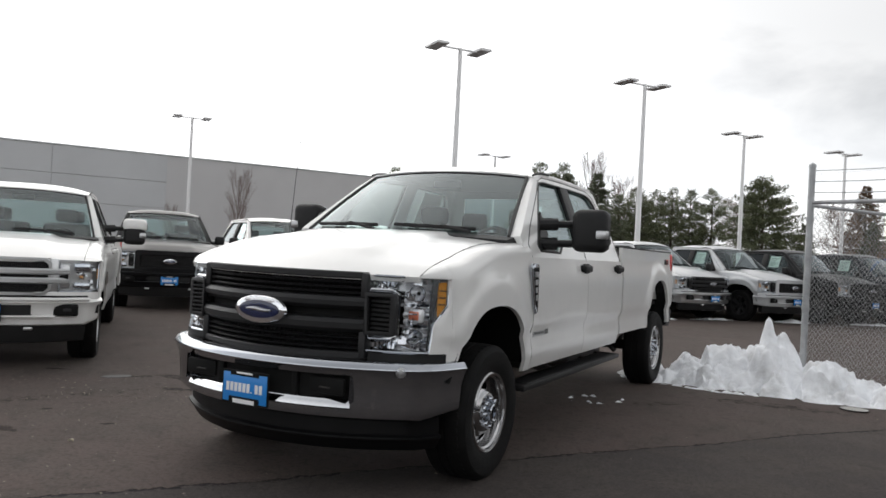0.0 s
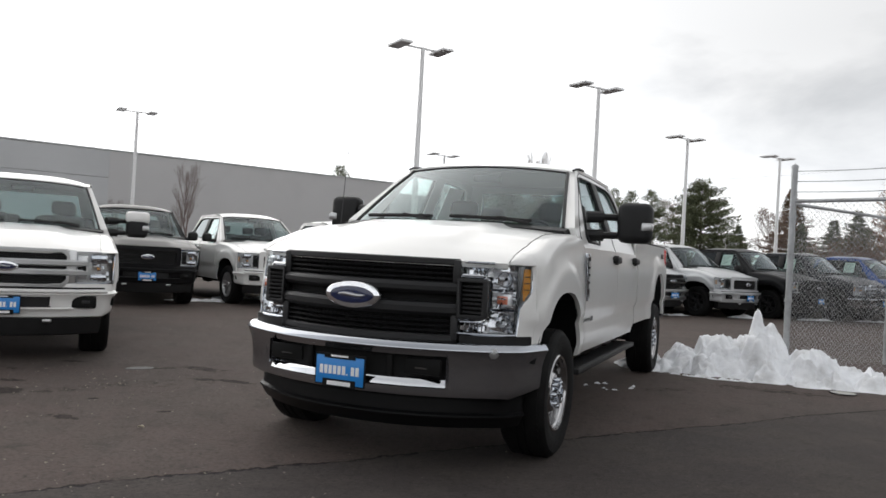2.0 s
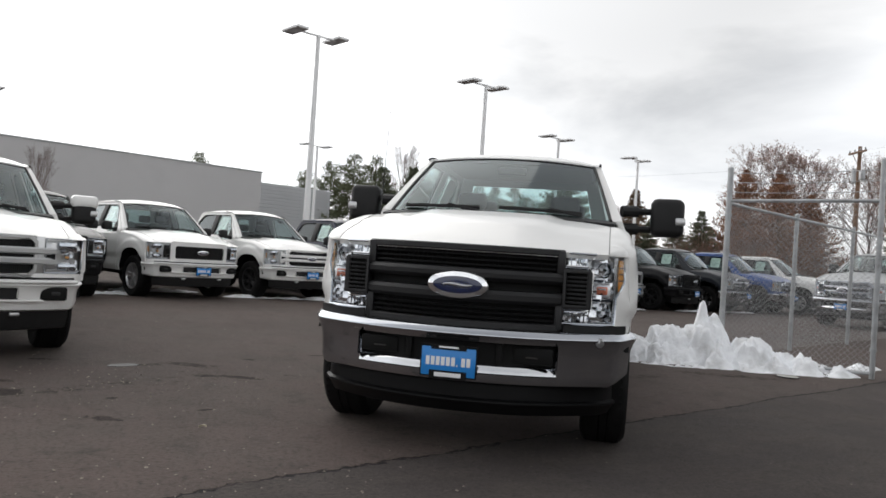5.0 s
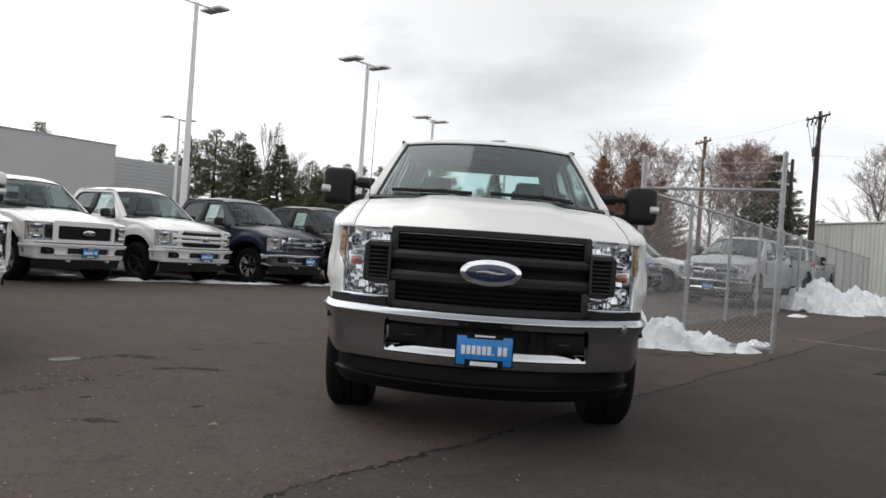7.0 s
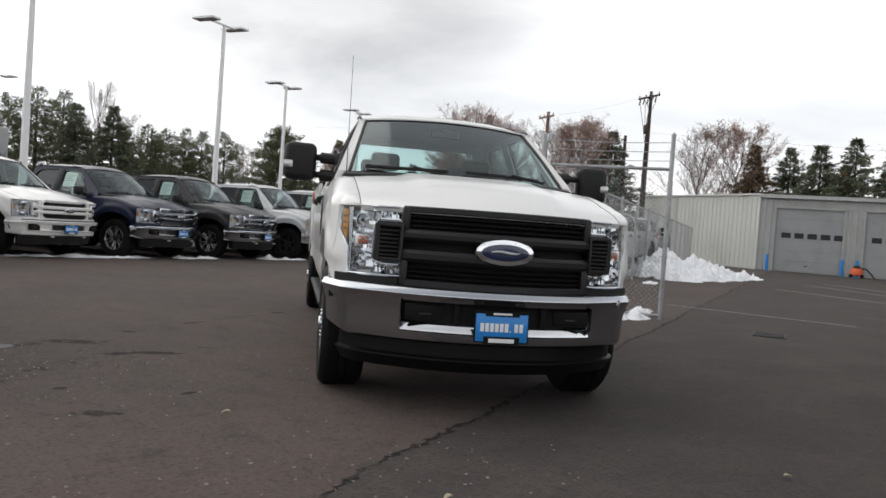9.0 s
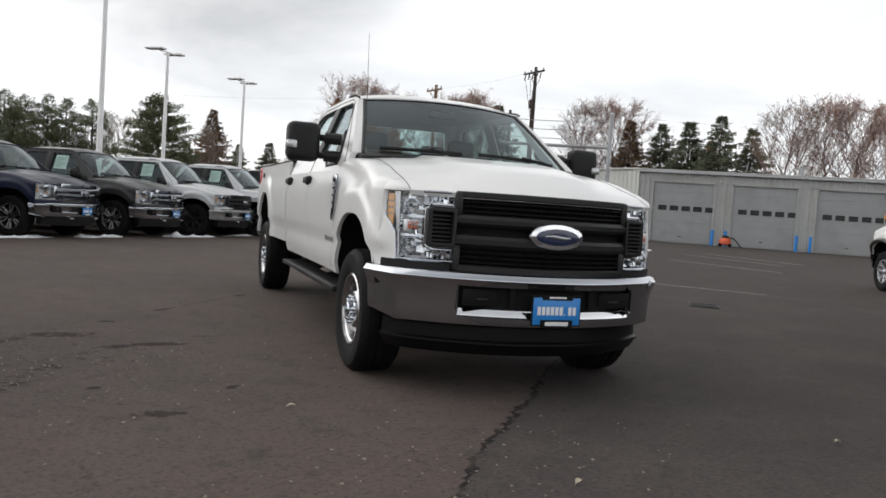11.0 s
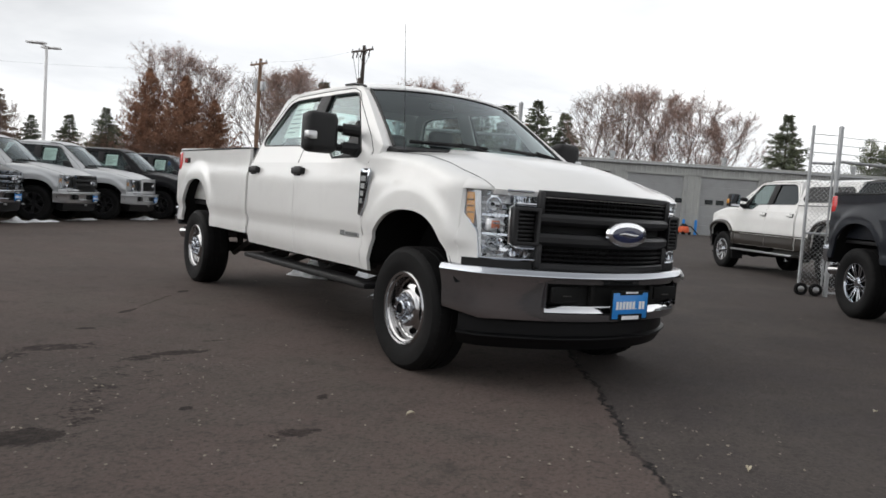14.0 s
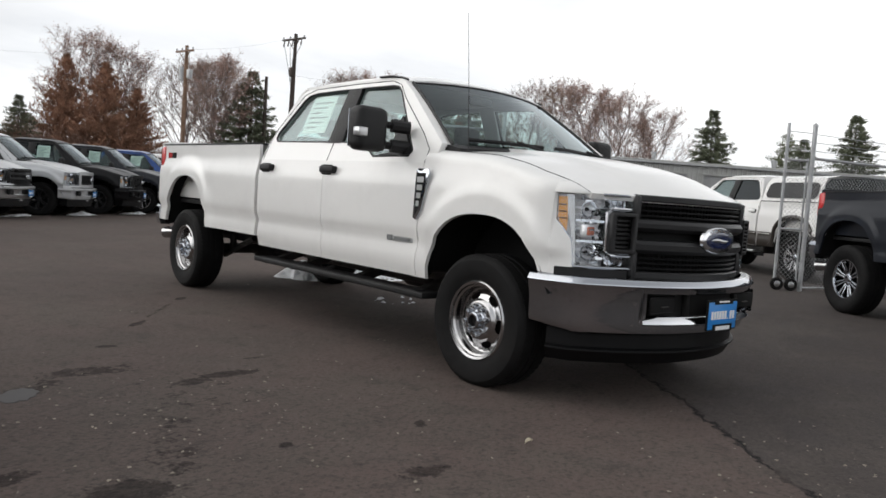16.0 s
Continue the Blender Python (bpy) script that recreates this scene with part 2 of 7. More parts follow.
def rbox(x0, x1, y0, y1, z0, z1, r=0.01, seg=2, m=None, bm=None):
    """A box with rounded edges, added to bm if given."""
    b = bmesh.new()
    bmesh.ops.create_cube(b, size=1, matrix=Matrix.Translation(((x0 + x1) / 2, (y0 + y1) / 2, (z0 + z1) / 2)) @ Matrix.Diagonal((abs(x1 - x0), abs(y1 - y0), abs(z1 - z0), 1)))
    if r > 0:
        bmesh.ops.bevel(b, geom=list(b.edges), offset=min(r, 0.45 * min(abs(x1 - x0), abs(y1 - y0), abs(z1 - z0))), segments=seg, profile=0.5, affect="EDGES")
    if m is not None:
        b.transform(m)
    return join(bm, b) if bm else b


def join(bm, other):
    me = bpy.data.meshes.new("tmp")
    other.to_mesh(me)
    other.free()
    bm.from_mesh(me)
    bpy.data.meshes.remove(me)
    return bm


def prism(outline, axis, a, b, holes=(), fn=None, bevel=0.0):
    """A flat piece with an outline (and holes) in the plane across axis, from a to b along it. fn bends the points."""
    bm = bmesh.new()
    edges = []
    for loop in (outline, *holes):
        vs = []
        for p, q in loop:
            vs.append(bm.verts.new({"x": (a, p, q), "y": (p, a, q), "z": (p, q, a)}[axis]))
        edges += [bm.edges.new((vs[i], vs[(i + 1) % len(vs)])) for i in range(len(vs))]
    bmesh.ops.triangle_fill(bm, use_beauty=True, use_dissolve=False, edges=edges)
    way = {"x": Vector((b - a, 0, 0)), "y": Vector((0, b - a, 0)), "z": Vector((0, 0, b - a))}[axis]
    r = bmesh.ops.extrude_face_region(bm, geom=list(bm.faces))
    for v in r["geom"]:
        if isinstance(v, bmesh.types.BMVert):
            v.co += way
    bmesh.ops.recalc_face_normals(bm, faces=bm.faces)
    if bevel:
        bmesh.ops.bevel(bm, geom=[e for e in bm.edges if e.calc_face_angle(0) > 0.9], offset=bevel, segments=2, profile=0.5, affect="EDGES")
    if fn:
        for v in bm.verts:
            v.co = Vector(fn(*v.co))
    return bm


def tube(path, rad, n=8, bm=None, cap=True):
    """A round bar along points; rad may be one number or one for each point."""
    own = bm or bmesh.new()
    path = [Vector(p) for p in path]
    rings = []
    for i, p in enumerate(path):
        d = (path[min(i + 1, len(path) - 1)] - path[max(i - 1, 0)]).normalized()
        s = d.cross(Vector((0, 0, 1)) if abs(d.z) < 0.9 else Vector((1, 0, 0))).normalized()
        u = s.cross(d)
        r = rad[i] if isinstance(rad, (list, tuple)) else rad
        rings.append([own.verts.new(p + (s * math.cos(2 * math.pi * k / n) + u * math.sin(2 * math.pi * k / n)) * r) for k in range(n)])
    for a, b in zip(rings, rings[1:]):
        for k in range(n):
            own.faces.new((a[k], a[(k + 1) % n], b[(k + 1) % n], b[k]))
    if cap:
        own.faces.new(rings[0])
        own.faces.new(rings[-1][::-1])
    return own


def lathe(profile, n=32, axis_m=None, bm=None):
    """Turn (radius, offset) points about y."""
    own = bmesh.new()
    rings = [[own.verts.new((r * math.cos(2 * math.pi * k / n), o, r * math.sin(2 * math.pi * k / n))) for k in range(n)] for r, o in profile]
    for a, b in zip(rings, rings[1:]):
        for k in range(n):
            own.faces.new((a[k], a[(k + 1) % n], b[(k + 1) % n], b[k]))
    if axis_m is not None:
        own.transform(axis_m)
    return join(bm, own) if bm else own


def sweep(path, profile, close=True, ends=True):
    """Carry a profile of (outward, z) points along a plan path of (x, y) points."""
    rows = []
    n = len(path)
    for i, (x, y) in enumerate(path):
        ax, ay = path[max(i - 1, 0)]
        bx, by = path[min(i + 1, n - 1)]
        d = Vector((bx - ax, by - ay)).normalized()
        nx, ny = d.y, -d.x
        rows.append([(x + nx * o, y + ny * o, z) for o, z in profile] + ([(x + nx * profile[0][0], y + ny * profile[0][0], profile[0][1])] if close else []))
    bm = grid(rows)
    if ends and close:
        bmesh.ops.remove_doubles(bm, verts=bm.verts, dist=1e-5)
        bmesh.ops.holes_fill(bm, edges=[e for e in bm.edges if e.is_boundary])
    return bm


def lerp(a, b, t):
    return a + (b - a) * t


def smooth(a, b, x):
    t = min(1, max(0, (x - a) / (b - a)))
    return t * t * (3 - 2 * t)


def interp(x, pts):
    """Height at x on a line of (x, z) points in rising x."""
    if x <= pts[0][0]:
        return pts[0][1]
    for (a, p), (b, q) in zip(pts, pts[1:]):
        if x <= b:
            return lerp(p, q, (x - a) / (b - a))
    return pts[-1][1]


# ---- pickup trucks: x forward, y to the left, origin on the ground under the front axle ----
class Spec:
    """Main measures of a kind of truck. xs, zs: how its lengths and heights follow from the tall truck's."""

    def __init__(self, wb, r, rim, tw, out, track, archf, archr, xs, zs, tail, bed, rear_x):
        self.wb, self.r, self.rim, self.tw, self.out, self.track = wb, r, rim, tw, out, track
        self.archf, self.archr, self.xs, self.zs, self.tail, self.bed, self.rear_x = archf, archr, xs, zs, tail, bed, rear_x
        self.rear_glass = self.handle = None
        self.chrome_rear = True
        self.swept = False  # front corners tucked in round swept-back lamps


SD = Spec(wb=4.45, r=0.403, rim=0.232, tw=0.275, out=0.985, track=0.9915, archf=(0.51, 1.03), archr=(0.52, 1.15),
          xs=[(-6, -6), (1, 1)], zs=[(0, 0), (3, 3)], tail=-5.18, bed=-2.90, rear_x=-2.87)
SD.swept = True
HD = [(-6, -5.69), (-5.18, -4.87), (-2.90, -2.66), (-2.87, -2.63), (-1.8, -1.70), (-0.6, -0.60), (0, 0), (1, 0.98)]
LD = Spec(wb=3.68, r=0.40, rim=0.245, tw=0.27, out=0.985, track=0.955, archf=(0.50, 0.93), archr=(0.50, 0.96),
          xs=HD, zs=[(0, 0), (0.58, 0.47), (0.85, 0.76), (1.19, 1.06), (1.33, 1.18), (1.46, 1.30), (1.98, 1.85), (2.05, 1.93), (3, 2.9)], tail=-4.87, bed=-2.66, rear_x=-2.63)


def hood_tip(y):
    a = abs(y)
    return 0.945 - 0.155 * (a / 0.58) ** 2 if a < 0.58 else 0.79 - 0.46 * (a - 0.58)


def hood_z(x, y):
    a = abs(y)
    q = x + (0.945 - hood_tip(y)) * smooth(-0.2, 0.7, x)
    c = interp(q, [(-0.5, 1.475), (0.0, 1.445), (0.35, 1.395), (0.62, 1.335), (0.80, 1.275), (0.88, 1.24), (0.95, 1.205)])
    return c - 0.040 * (a / 0.82) ** 3 * smooth(0.95, 0.5, q) + 0.024 * (1 - smooth(0.40, 0.50, a)) * smooth(0.9, 0.5, q) - 0.014


def upper_y(z):
    return 0.955 - 0.39 * (z - 1.33)


def rear_line(z):
    return interp(z, [(0.5, -2.86), (1.40, -2.87), (1.62, -2.80), (1.96, -2.62)])


def arch_z(dx, R, top, base=0.45):
    q = min(1.0, abs(dx) / R)
    return base + (top - base) * (1 - q ** 2.5) ** (1 / 2.5)


def columns(x0, x1, arches, step=0.09):
    """Stations along a side panel, close together round the wheel arches."""
    xs = {round(x0, 4), round(x1, 4)}
    n = max(2, int(abs(x1 - x0) / step))
    for i in range(n + 1):
        x = lerp(x0, x1, i / n)
        if all(abs(x - c) > R + 0.02 for c, R in arches):
            xs.add(round(x, 4))
    for c, R in arches:
        for i in range(25):
            x = c + R * math.sin(math.pi * (i / 24 - 0.5))
            if x0 < x < x1:
                xs.add(round(x, 4))
    return sorted(xs)


def build_truck(P, colour, name, label, category="pickup truck", group="", lower=None):
    """The parts that all the trucks share. Returns the thing and its warps."""
    def X(x):
        return interp(x, P.xs)

    def Z(z):
        return interp(z, P.zs)

    T = tagged(new(name), label, category, group)
    low = lower or colour

    def side_y(x, z, rear=False):
        """Outward place of the side skin; x real, z in the tall truck's measure."""
        y = P.out - 0.0 + (0.03 * -smooth(1.16, 1.36, z)) - 0.026 * smooth(0.875, 0.825, z) + 0.012 * smooth(0.82, 0.66, z) - 0.03 * smooth(0.70, 0.55, z)
        for c, (R, top) in ((0, P.archf), (-P.wb, P.archr)):
            d = math.hypot((x - c) / (R + 0.16), (Z(z) - 0.45) / (top - 0.45 + 0.16))
            y += 0.018 * smooth(1.08, 0.94, d)
        if P.swept and x > 0.40:
            y -= 2.8 * (x - 0.40) ** 2 * (1 + 0.25 * smooth(0.85, 1.2, z))
        return y

    def skin(nm, x0, x1, zt, arches, s, material, zb=0.58, rows=16, lab=""):
        cols = columns(x0, x1, [(c, R) for c, (R, t) in arches])
        pts = []
        for x in cols:
            b = Z(zb)
            for c, (R, top) in arches:
                if abs(x - c) <= R:
                    b = max(b, arch_z(x - c, R, top))
            t = Z(zt(x)) if callable(zt) else Z(zt)
            zmap = [(P.zs[k][1], P.zs[k][0]) for k in range(len(P.zs))]
            pts.append([(x, s * side_y(x, interp(lerp(b, t, j / rows), zmap)), lerp(b, t, j / rows)) for j in range(rows + 1)])
        return part(nm, grid(pts, (0, -0.03 * s, 0)), material, T, lab)

    zinv = [(b, a) for a, b in P.zs]
    xinv = [(b, a) for a, b in P.xs]
    hz = lambda x, y: Z(hood_z(interp(x, xinv), y))
    tip = lambda y: X(hood_tip(y))
    for s in (1, -1):
        # front fender: side skin, then over the shoulder to the bonnet seam
        end = 0.522 if P.swept else 0.572
        cols = columns(X(-0.595), end, [(0, P.archf[0])])
        pts = []
        for x in cols:
            b = Z(0.58) if x < 0 else Z(0.745 if P.swept else 0.78)
            if abs(x) <= P.archf[0]:
                b = max(b, arch_z(x, *P.archf))
            zs_ = hz(x, 0.82) - 0.085
            row = []
            for j in range(13):
                z = lerp(b, zs_, j / 12)
                row.append((x, s * side_y(x, interp(z, zinv)), z))
            y0 = abs(row[-1][1])
            for j in range(1, 8):
                a = j / 7 * math.pi / 2
                row.append((x, s * (0.822 + (y0 - 0.822) * math.cos(a) ** 0.8), zs_ + 0.085 * math.sin(a) ** 0.9))
            pts.append(row)
        # nose of the fender above the headlamp
        for k in range(0, 8):
            x = end + 0.001 + k * 0.021
            zs_ = hz(x, 0.82) - 0.085
            lim = max(Z(1.19), zs_ - 0.02)
            row = []
            for j in range(13):
                z = lerp(lim - 0.002, max(zs_, lim), j / 12)
                row.append((x, s * (side_y(end, 1.19) - (0.0018 if P.swept else 0.0026) * k * k - (0.004 * k if P.swept else 0)), z))
            y0 = abs(row[-1][1])
            for j in range(1, 8):
                a = j / 7 * math.pi / 2
                row.append((x, s * (0.822 + (y0 - 0.822) * math.cos(a) ** 0.8), max(zs_, lim) + (hz(x, 0.82) - max(zs_, lim)) * math.sin(a) ** 0.9))
            pts.append(row)
        part("front_fender", grid(pts, (0, -0.025 * s, -0.004)), colour, T, angle=50)
        skin("front_door", X(-1.80) + 0.003, X(-0.60) - 0.003, 1.332, [], s, colour)
        skin("rear_door", X(-2.86) + 0.003, X(-1.80) - 0.003, 1.332, [(-P.wb, P.archr)], s, colour)
        top = lambda x: 1.465 + 0.03 * smooth(P.bed, P.tail, x)
        skin("bed_side", P.tail, P.bed - 0.012, top, [(-P.wb, P.archr)], s, colour, zb=0.66)
        # bed rail cap and inner wall
        part("bed_rail", rbox(P.tail + 0.03, P.bed - 0.02, s * 0.865, s * 0.962, Z(1.462), Z(1.478), 0.006), M_PLASTIC, T)
        part("bed_inner_wall", rbox(P.tail + 0.03, P.bed - 0.02, s * 0.84, s * 0.865, Z(0.92), Z(1.475), 0.005), colour, T)
        # door frames and pillars with the window openings
        outline = [(-0.50, 1.332), (-0.50, 1.465), (-0.78, 1.665), (-1.04, 1.85), (-1.20, 1.945), (-1.34, 1.975), (-1.7, 1.985), (-2.25, 1.98), (-2.48, 1.965), (-2.60, 1.92), (-2.66, 1.86), (-2.80, 1.62), (-2.855, 1.43), (-2.858, 1.332)]
        front = [(-0.80, 1.375), (-0.775, 1.41), (-1.16, 1.845), (-1.22, 1.89), (-1.30, 1.902), (-1.70, 1.908), (-1.70, 1.475), (-1.36, 1.465), (-1.27, 1.40), (-1.21, 1.368)]
        rear = [(-1.88, 1.478), (-1.88, 1.908), (-2.36, 1.902), (-2.47, 1.885), (-2.53, 1.845), (-2.75, 1.565), (-2.755, 1.52), (-2.71, 1.49)]
        wrap = lambda x, y, z: (X(x), s * (upper_y(z) - y), Z(z))
        part("door_frame", prism(outline, "y", 0, 0.045, (front, rear), wrap), colour, T, angle=40)
        part("side_window", prism([(x, z) for x, z in front], "y", 0.022, 0.026, (), wrap), M_SIDE, T, "clear front side window")
        part("side_window", prism([(x, z) for x, z in rear], "y", 0.022, 0.026, (), wrap), P.rear_glass, T, "rear side window")
        part("pillar_cover", prism([(-1.695, 1.47), (-1.885, 1.47), (-1.885, 1.912), (-1.695, 1.912)], "y", -0.004, 0.03, (), wrap, 0.003), M_PLASTIC, T, "black pillar between the windows")
        for loop in (front, rear):
            pl = [(X(x), s * (upper_y(z) - 0.004), Z(z)) for x, z in loop]
            part("window_seal", tube(pl + pl[:2], 0.009, 6), M_SEAL, T)
        # seams of the doors round their frames
        seam = [(-0.60, 1.33), (-0.60, 1.42), (-0.72, 1.53), (-1.08, 1.795), (-1.20, 1.905), (-1.32, 1.942), (-1.79, 1.948), (-2.40, 1.94), (-2.545, 1.90), (-2.61, 1.83), (-2.79, 1.60), (-2.835, 1.43), (-2.838, 1.33)]
        part("door_seam", tube([(X(x), s * (upper_y(z) + 0.0005), Z(z)) for x, z in seam], 0.0035, 5), M_SEAL, T)
        part("door_seam", tube([(X(-1.80), s * (upper_y(z) + 0.0005), Z(z)) for z in (1.33, 1.47)], 0.0035, 5), M_SEAL, T)
        for hx in (-1.72, -2.70):
            h = part("door_handle", rbox(X(hx) - 0.095, X(hx) + 0.095, s * (P.out - 0.025), s * (P.out + 0.03), Z(1.235), Z(1.29), 0.014, 3), P.handle, T, "door handle with a keyed end")
            part("handle_cup", rbox(X(hx) - 0.105, X(hx) + 0.03, s * (P.out - 0.03), s * (P.out + 0.004), Z(1.222), Z(1.30), 0.012), M_DEEP, h)
    # bonnet
    ys = [lerp(-0.815, 0.815, k / 32) for k in range(33)]
    rows = []
    for k in range(27):
        t = k / 26
        row = []
        for y in ys:
            xc = X(-0.36 - 0.10 * (y / 0.82) ** 2)
            x = lerp(xc, tip(y), 1 - (1 - t) ** 1.25)
            row.append((x, y, hz(x, y)))
        rows.append(row)
    part("bonnet", grid(rows, (-0.012, 0, -0.03)), colour, T, "smooth bonnet with a raised middle", angle=50)
    for s in (1, -1):
        seam = [(x, s * 0.8185, hz(x, 0.82) + 0.001) for x in seq(X(-0.44), tip(0.82) - 0.01, 14)]
        part("bonnet_seam", tube(seam, 0.002, 5), M_SEAL, T)
    # windscreen, cowl, wipers
    def ws(u, v, inset=0.0):
        """u across from -1 to 1, v from foot to top."""
        fy, ty = 0.845 - inset, 0.685 - inset
        y = lerp(fy, ty, v) * u
        x = lerp(-0.32 - 0.175 * u * u, -1.06 - 0.105 * u * u, v)
        z = lerp(1.468 - 0.010 * u * u, 1.962 - 0.030 * u * u, v) + 0.014 * math.sin(math.pi * v)
        return X(x), y, Z(z)
    us = [k / 10 - 1 for k in range(21)]
    part("windscreen", grid([[ws(u, lerp(0.0, 0.985, v / 10), 0.012) for u in us] for v in range(11)]), M_GLASS, T, "raked clear windscreen")
    for s in (1, -1):
        part("a_pillar", grid([[ws(s * 1.0, v / 10, 0.03 * (1 - v / 10)), (X(lerp(-0.50, -1.18, v / 10)), s * upper_y(lerp(1.465, 1.934, v / 10)), Z(lerp(1.465, 1.934, v / 10)))] for v in range(11)], (0.002, -s * 0.02, -0.02)), colour, T)
        part("windscreen_seal", tube([ws(s * 0.985, v / 10, 0.012) for v in range(11)], 0.013, 6), M_SEAL, T)
    part("windscreen_seal", tube([ws(u, 0.978, 0.012) for u in us], 0.008, 6), M_SEAL, T)
    part("cowl", grid([[(X(-0.26 - 0.11 * u * u), 0.86 * u, Z(1.452 - 0.02 * u * u)) for u in us], [(X(-0.36 - 0.17 * u * u), 0.86 * u, Z(1.478 - 0.015 * u * u)) for u in us]], (0, 0, -0.05)), M_PLASTIC, T)
    for y0, y1 in ((-0.12, -0.72), (0.62, 0.02)):
        w = part("wiper", tube([ws(u / 0.84, 0.045 + 0.02 * abs(u - y0), 0.012) for u in [lerp(y0, y1, k / 6) for k in range(7)]], 0.014, 6), M_PLASTIC, T)
        w.location = (0.018, 0, 0.012)
        part("wiper_arm", tube([(X(-0.33), y0, Z(1.462)), (X(-0.37), lerp(y0, y1, 0.4), Z(1.505))], 0.012, 6), M_PLASTIC, w)
    # roof
    rows = []
    for k in range(17):
        t = k / 16
        row = []
        for j in range(25):
            u = j / 12 - 1
            x = lerp(-1.055 - 0.105 * u * u, -2.62 + 0.05 * u * u, t)
            zt = 2.035 - 0.068 * (1 - min(1, t / 0.22)) ** 1.7 - 0.055 * smooth(0.75, 1, t)
            row.append((X(x), u * 0.715, Z(zt - max(0.0, zt - lerp(1.934, 1.968, min(1, t * 6))) * abs(u) ** 3.2)))
        rows.append(row)
    part("roof", grid(rows, (0, 0, -0.02)), colour, T, angle=50)
    for s in (1, -1):
        part("drip_rail", tube([(X(x), s * 0.712, Z(z)) for x, z in ((-1.15, 1.942), (-1.22, 1.962), (-1.34, 1.978), (-1.5, 1.982))], 0.009, 6), M_SEAL, T)
    # back of the cab with its window
    bo = [(-0.95, 0.66), (-0.955, 1.33), (-0.88, 1.52), (-0.725, 1.93), (-0.66, 1.985), (0.66, 1.985), (0.725, 1.93), (0.88, 1.52), (0.955, 1.33), (0.95, 0.66)]
    ho = [(-0.66, 1.54), (-0.58, 1.88), (0.58, 1.88), (0.66, 1.54)]
    bend = lambda x, y, z: (X(rear_line(z)) + x, y, Z(z))
    part("cab_back", prism(bo, "x", 0, 0.03, (ho,), bend), colour, T)
    part("rear_window", prism(ho, "x", 0.012, 0.016, (), bend), M_GLASS, T)
    # bed: floor, headboard, tailgate, bumper
    part("bed_floor", rbox(P.tail + 0.03, P.bed - 0.02, -0.845, 0.845, Z(0.86), Z(0.90), 0.005), M_PLASTIC, T)
    part("bed_headboard", rbox(P.bed - 0.05, P.bed - 0.012, -0.86, 0.86, Z(0.80), Z(1.47), 0.01), colour, T)
    tg = part("tailgate", rbox(P.tail - 0.005, P.tail + 0.05, -0.80, 0.80, Z(0.80), Z(1.49), 0.02, 3), colour, T)
    part("tailgate_handle", rbox(P.tail - 0.02, P.tail, -0.14, 0.14, Z(1.25), Z(1.36), 0.01), M_PLASTIC, tg)
    for s in (1, -1):
        tl = part("tail_lamp", rbox(P.tail - 0.035, P.tail + 0.085, s * 0.81, s * (P.out - 0.012), Z(1.04), Z(1.455), 0.025, 3), M_RED, T, "red tail lamp")
        part("reversing_lens", rbox(P.tail - 0.039, P.tail + 0.02, s * 0.83, s * 0.95, Z(1.16), Z(1.26), 0.012), M_PRINT, tl)
    part("rear_bumper", sweep([(P.tail + 0.02, 0.96), (P.tail - 0.16, 0.93), (P.tail - 0.22, 0.80), (P.tail - 0.24, 0), (P.tail - 0.22, -0.80), (P.tail - 0.16, -0.93), (P.tail + 0.02, -0.96)][::-1], [(-0.0, Z(0.60)), (-0.02, Z(0.66)), (-0.02, Z(0.79)), (0.0, Z(0.81)), (0.10, Z(0.81)), (0.10, Z(0.60))]), M_CHROME if P.chrome_rear else colour, T)
    # underbody
    fl = part("floor_pan", rbox(P.bed + 0.02, X(-0.62), -0.90, 0.90, Z(0.60), Z(0.68), 0.02), M_UNDER, T)
    for s in (1, -1):
        part("sill", rbox(P.bed + 0.03, X(-0.62), s * 0.80, s * 0.935, Z(0.575), Z(0.68), 0.03, 3), M_UNDER if low is colour else low, fl)
        part("frame_rail", rbox(P.tail + 0.10, 0.72, s * 0.36, s * 0.46, Z(0.50), Z(0.66), 0.015), M_UNDER, T)
        # wheel housings
        for c, (R, top) in ((0, P.archf), (-P.wb, P.archr)):
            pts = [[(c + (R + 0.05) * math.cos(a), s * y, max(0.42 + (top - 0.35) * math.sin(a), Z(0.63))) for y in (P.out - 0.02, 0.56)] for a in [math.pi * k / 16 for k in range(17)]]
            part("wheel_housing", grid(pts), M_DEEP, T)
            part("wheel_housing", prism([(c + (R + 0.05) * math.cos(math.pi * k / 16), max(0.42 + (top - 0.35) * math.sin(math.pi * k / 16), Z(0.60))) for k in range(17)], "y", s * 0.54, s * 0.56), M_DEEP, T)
    for c in (0, -P.wb):
        ax = part("axle", tube([(c, -0.78, P.r), (c, 0.78, P.r)], 0.055, 12), M_UNDER, T)
        part("differential", lathe([(0.02, -0.17), (0.13, -0.12), (0.16, 0), (0.13, 0.12), (0.02, 0.17)], 16, Matrix.Translation((c, 0.12 if c == 0 else 0.0, P.r))), M_UNDER, ax)
        for s in (1, -1):
            part("shock_absorber", tube([(c + 0.16, s * 0.50, P.r - 0.03), (c + 0.20, s * 0.54, P.r + 0.50)], 0.035, 10), M_UNDER, ax)
            if c:
                part("leaf_spring", tube([(c + 0.65, s * 0.51, P.r + 0.16), (c, s * 0.51, P.r - 0.07), (c - 0.62, s * 0.51, P.r + 0.18)], 0.03, 6), M_UNDER, ax)
    part("gearbox", rbox(X(-1.75), X(-0.55), -0.20, 0.24, Z(0.36), Z(0.60), 0.06, 3), M_UNDER, T)
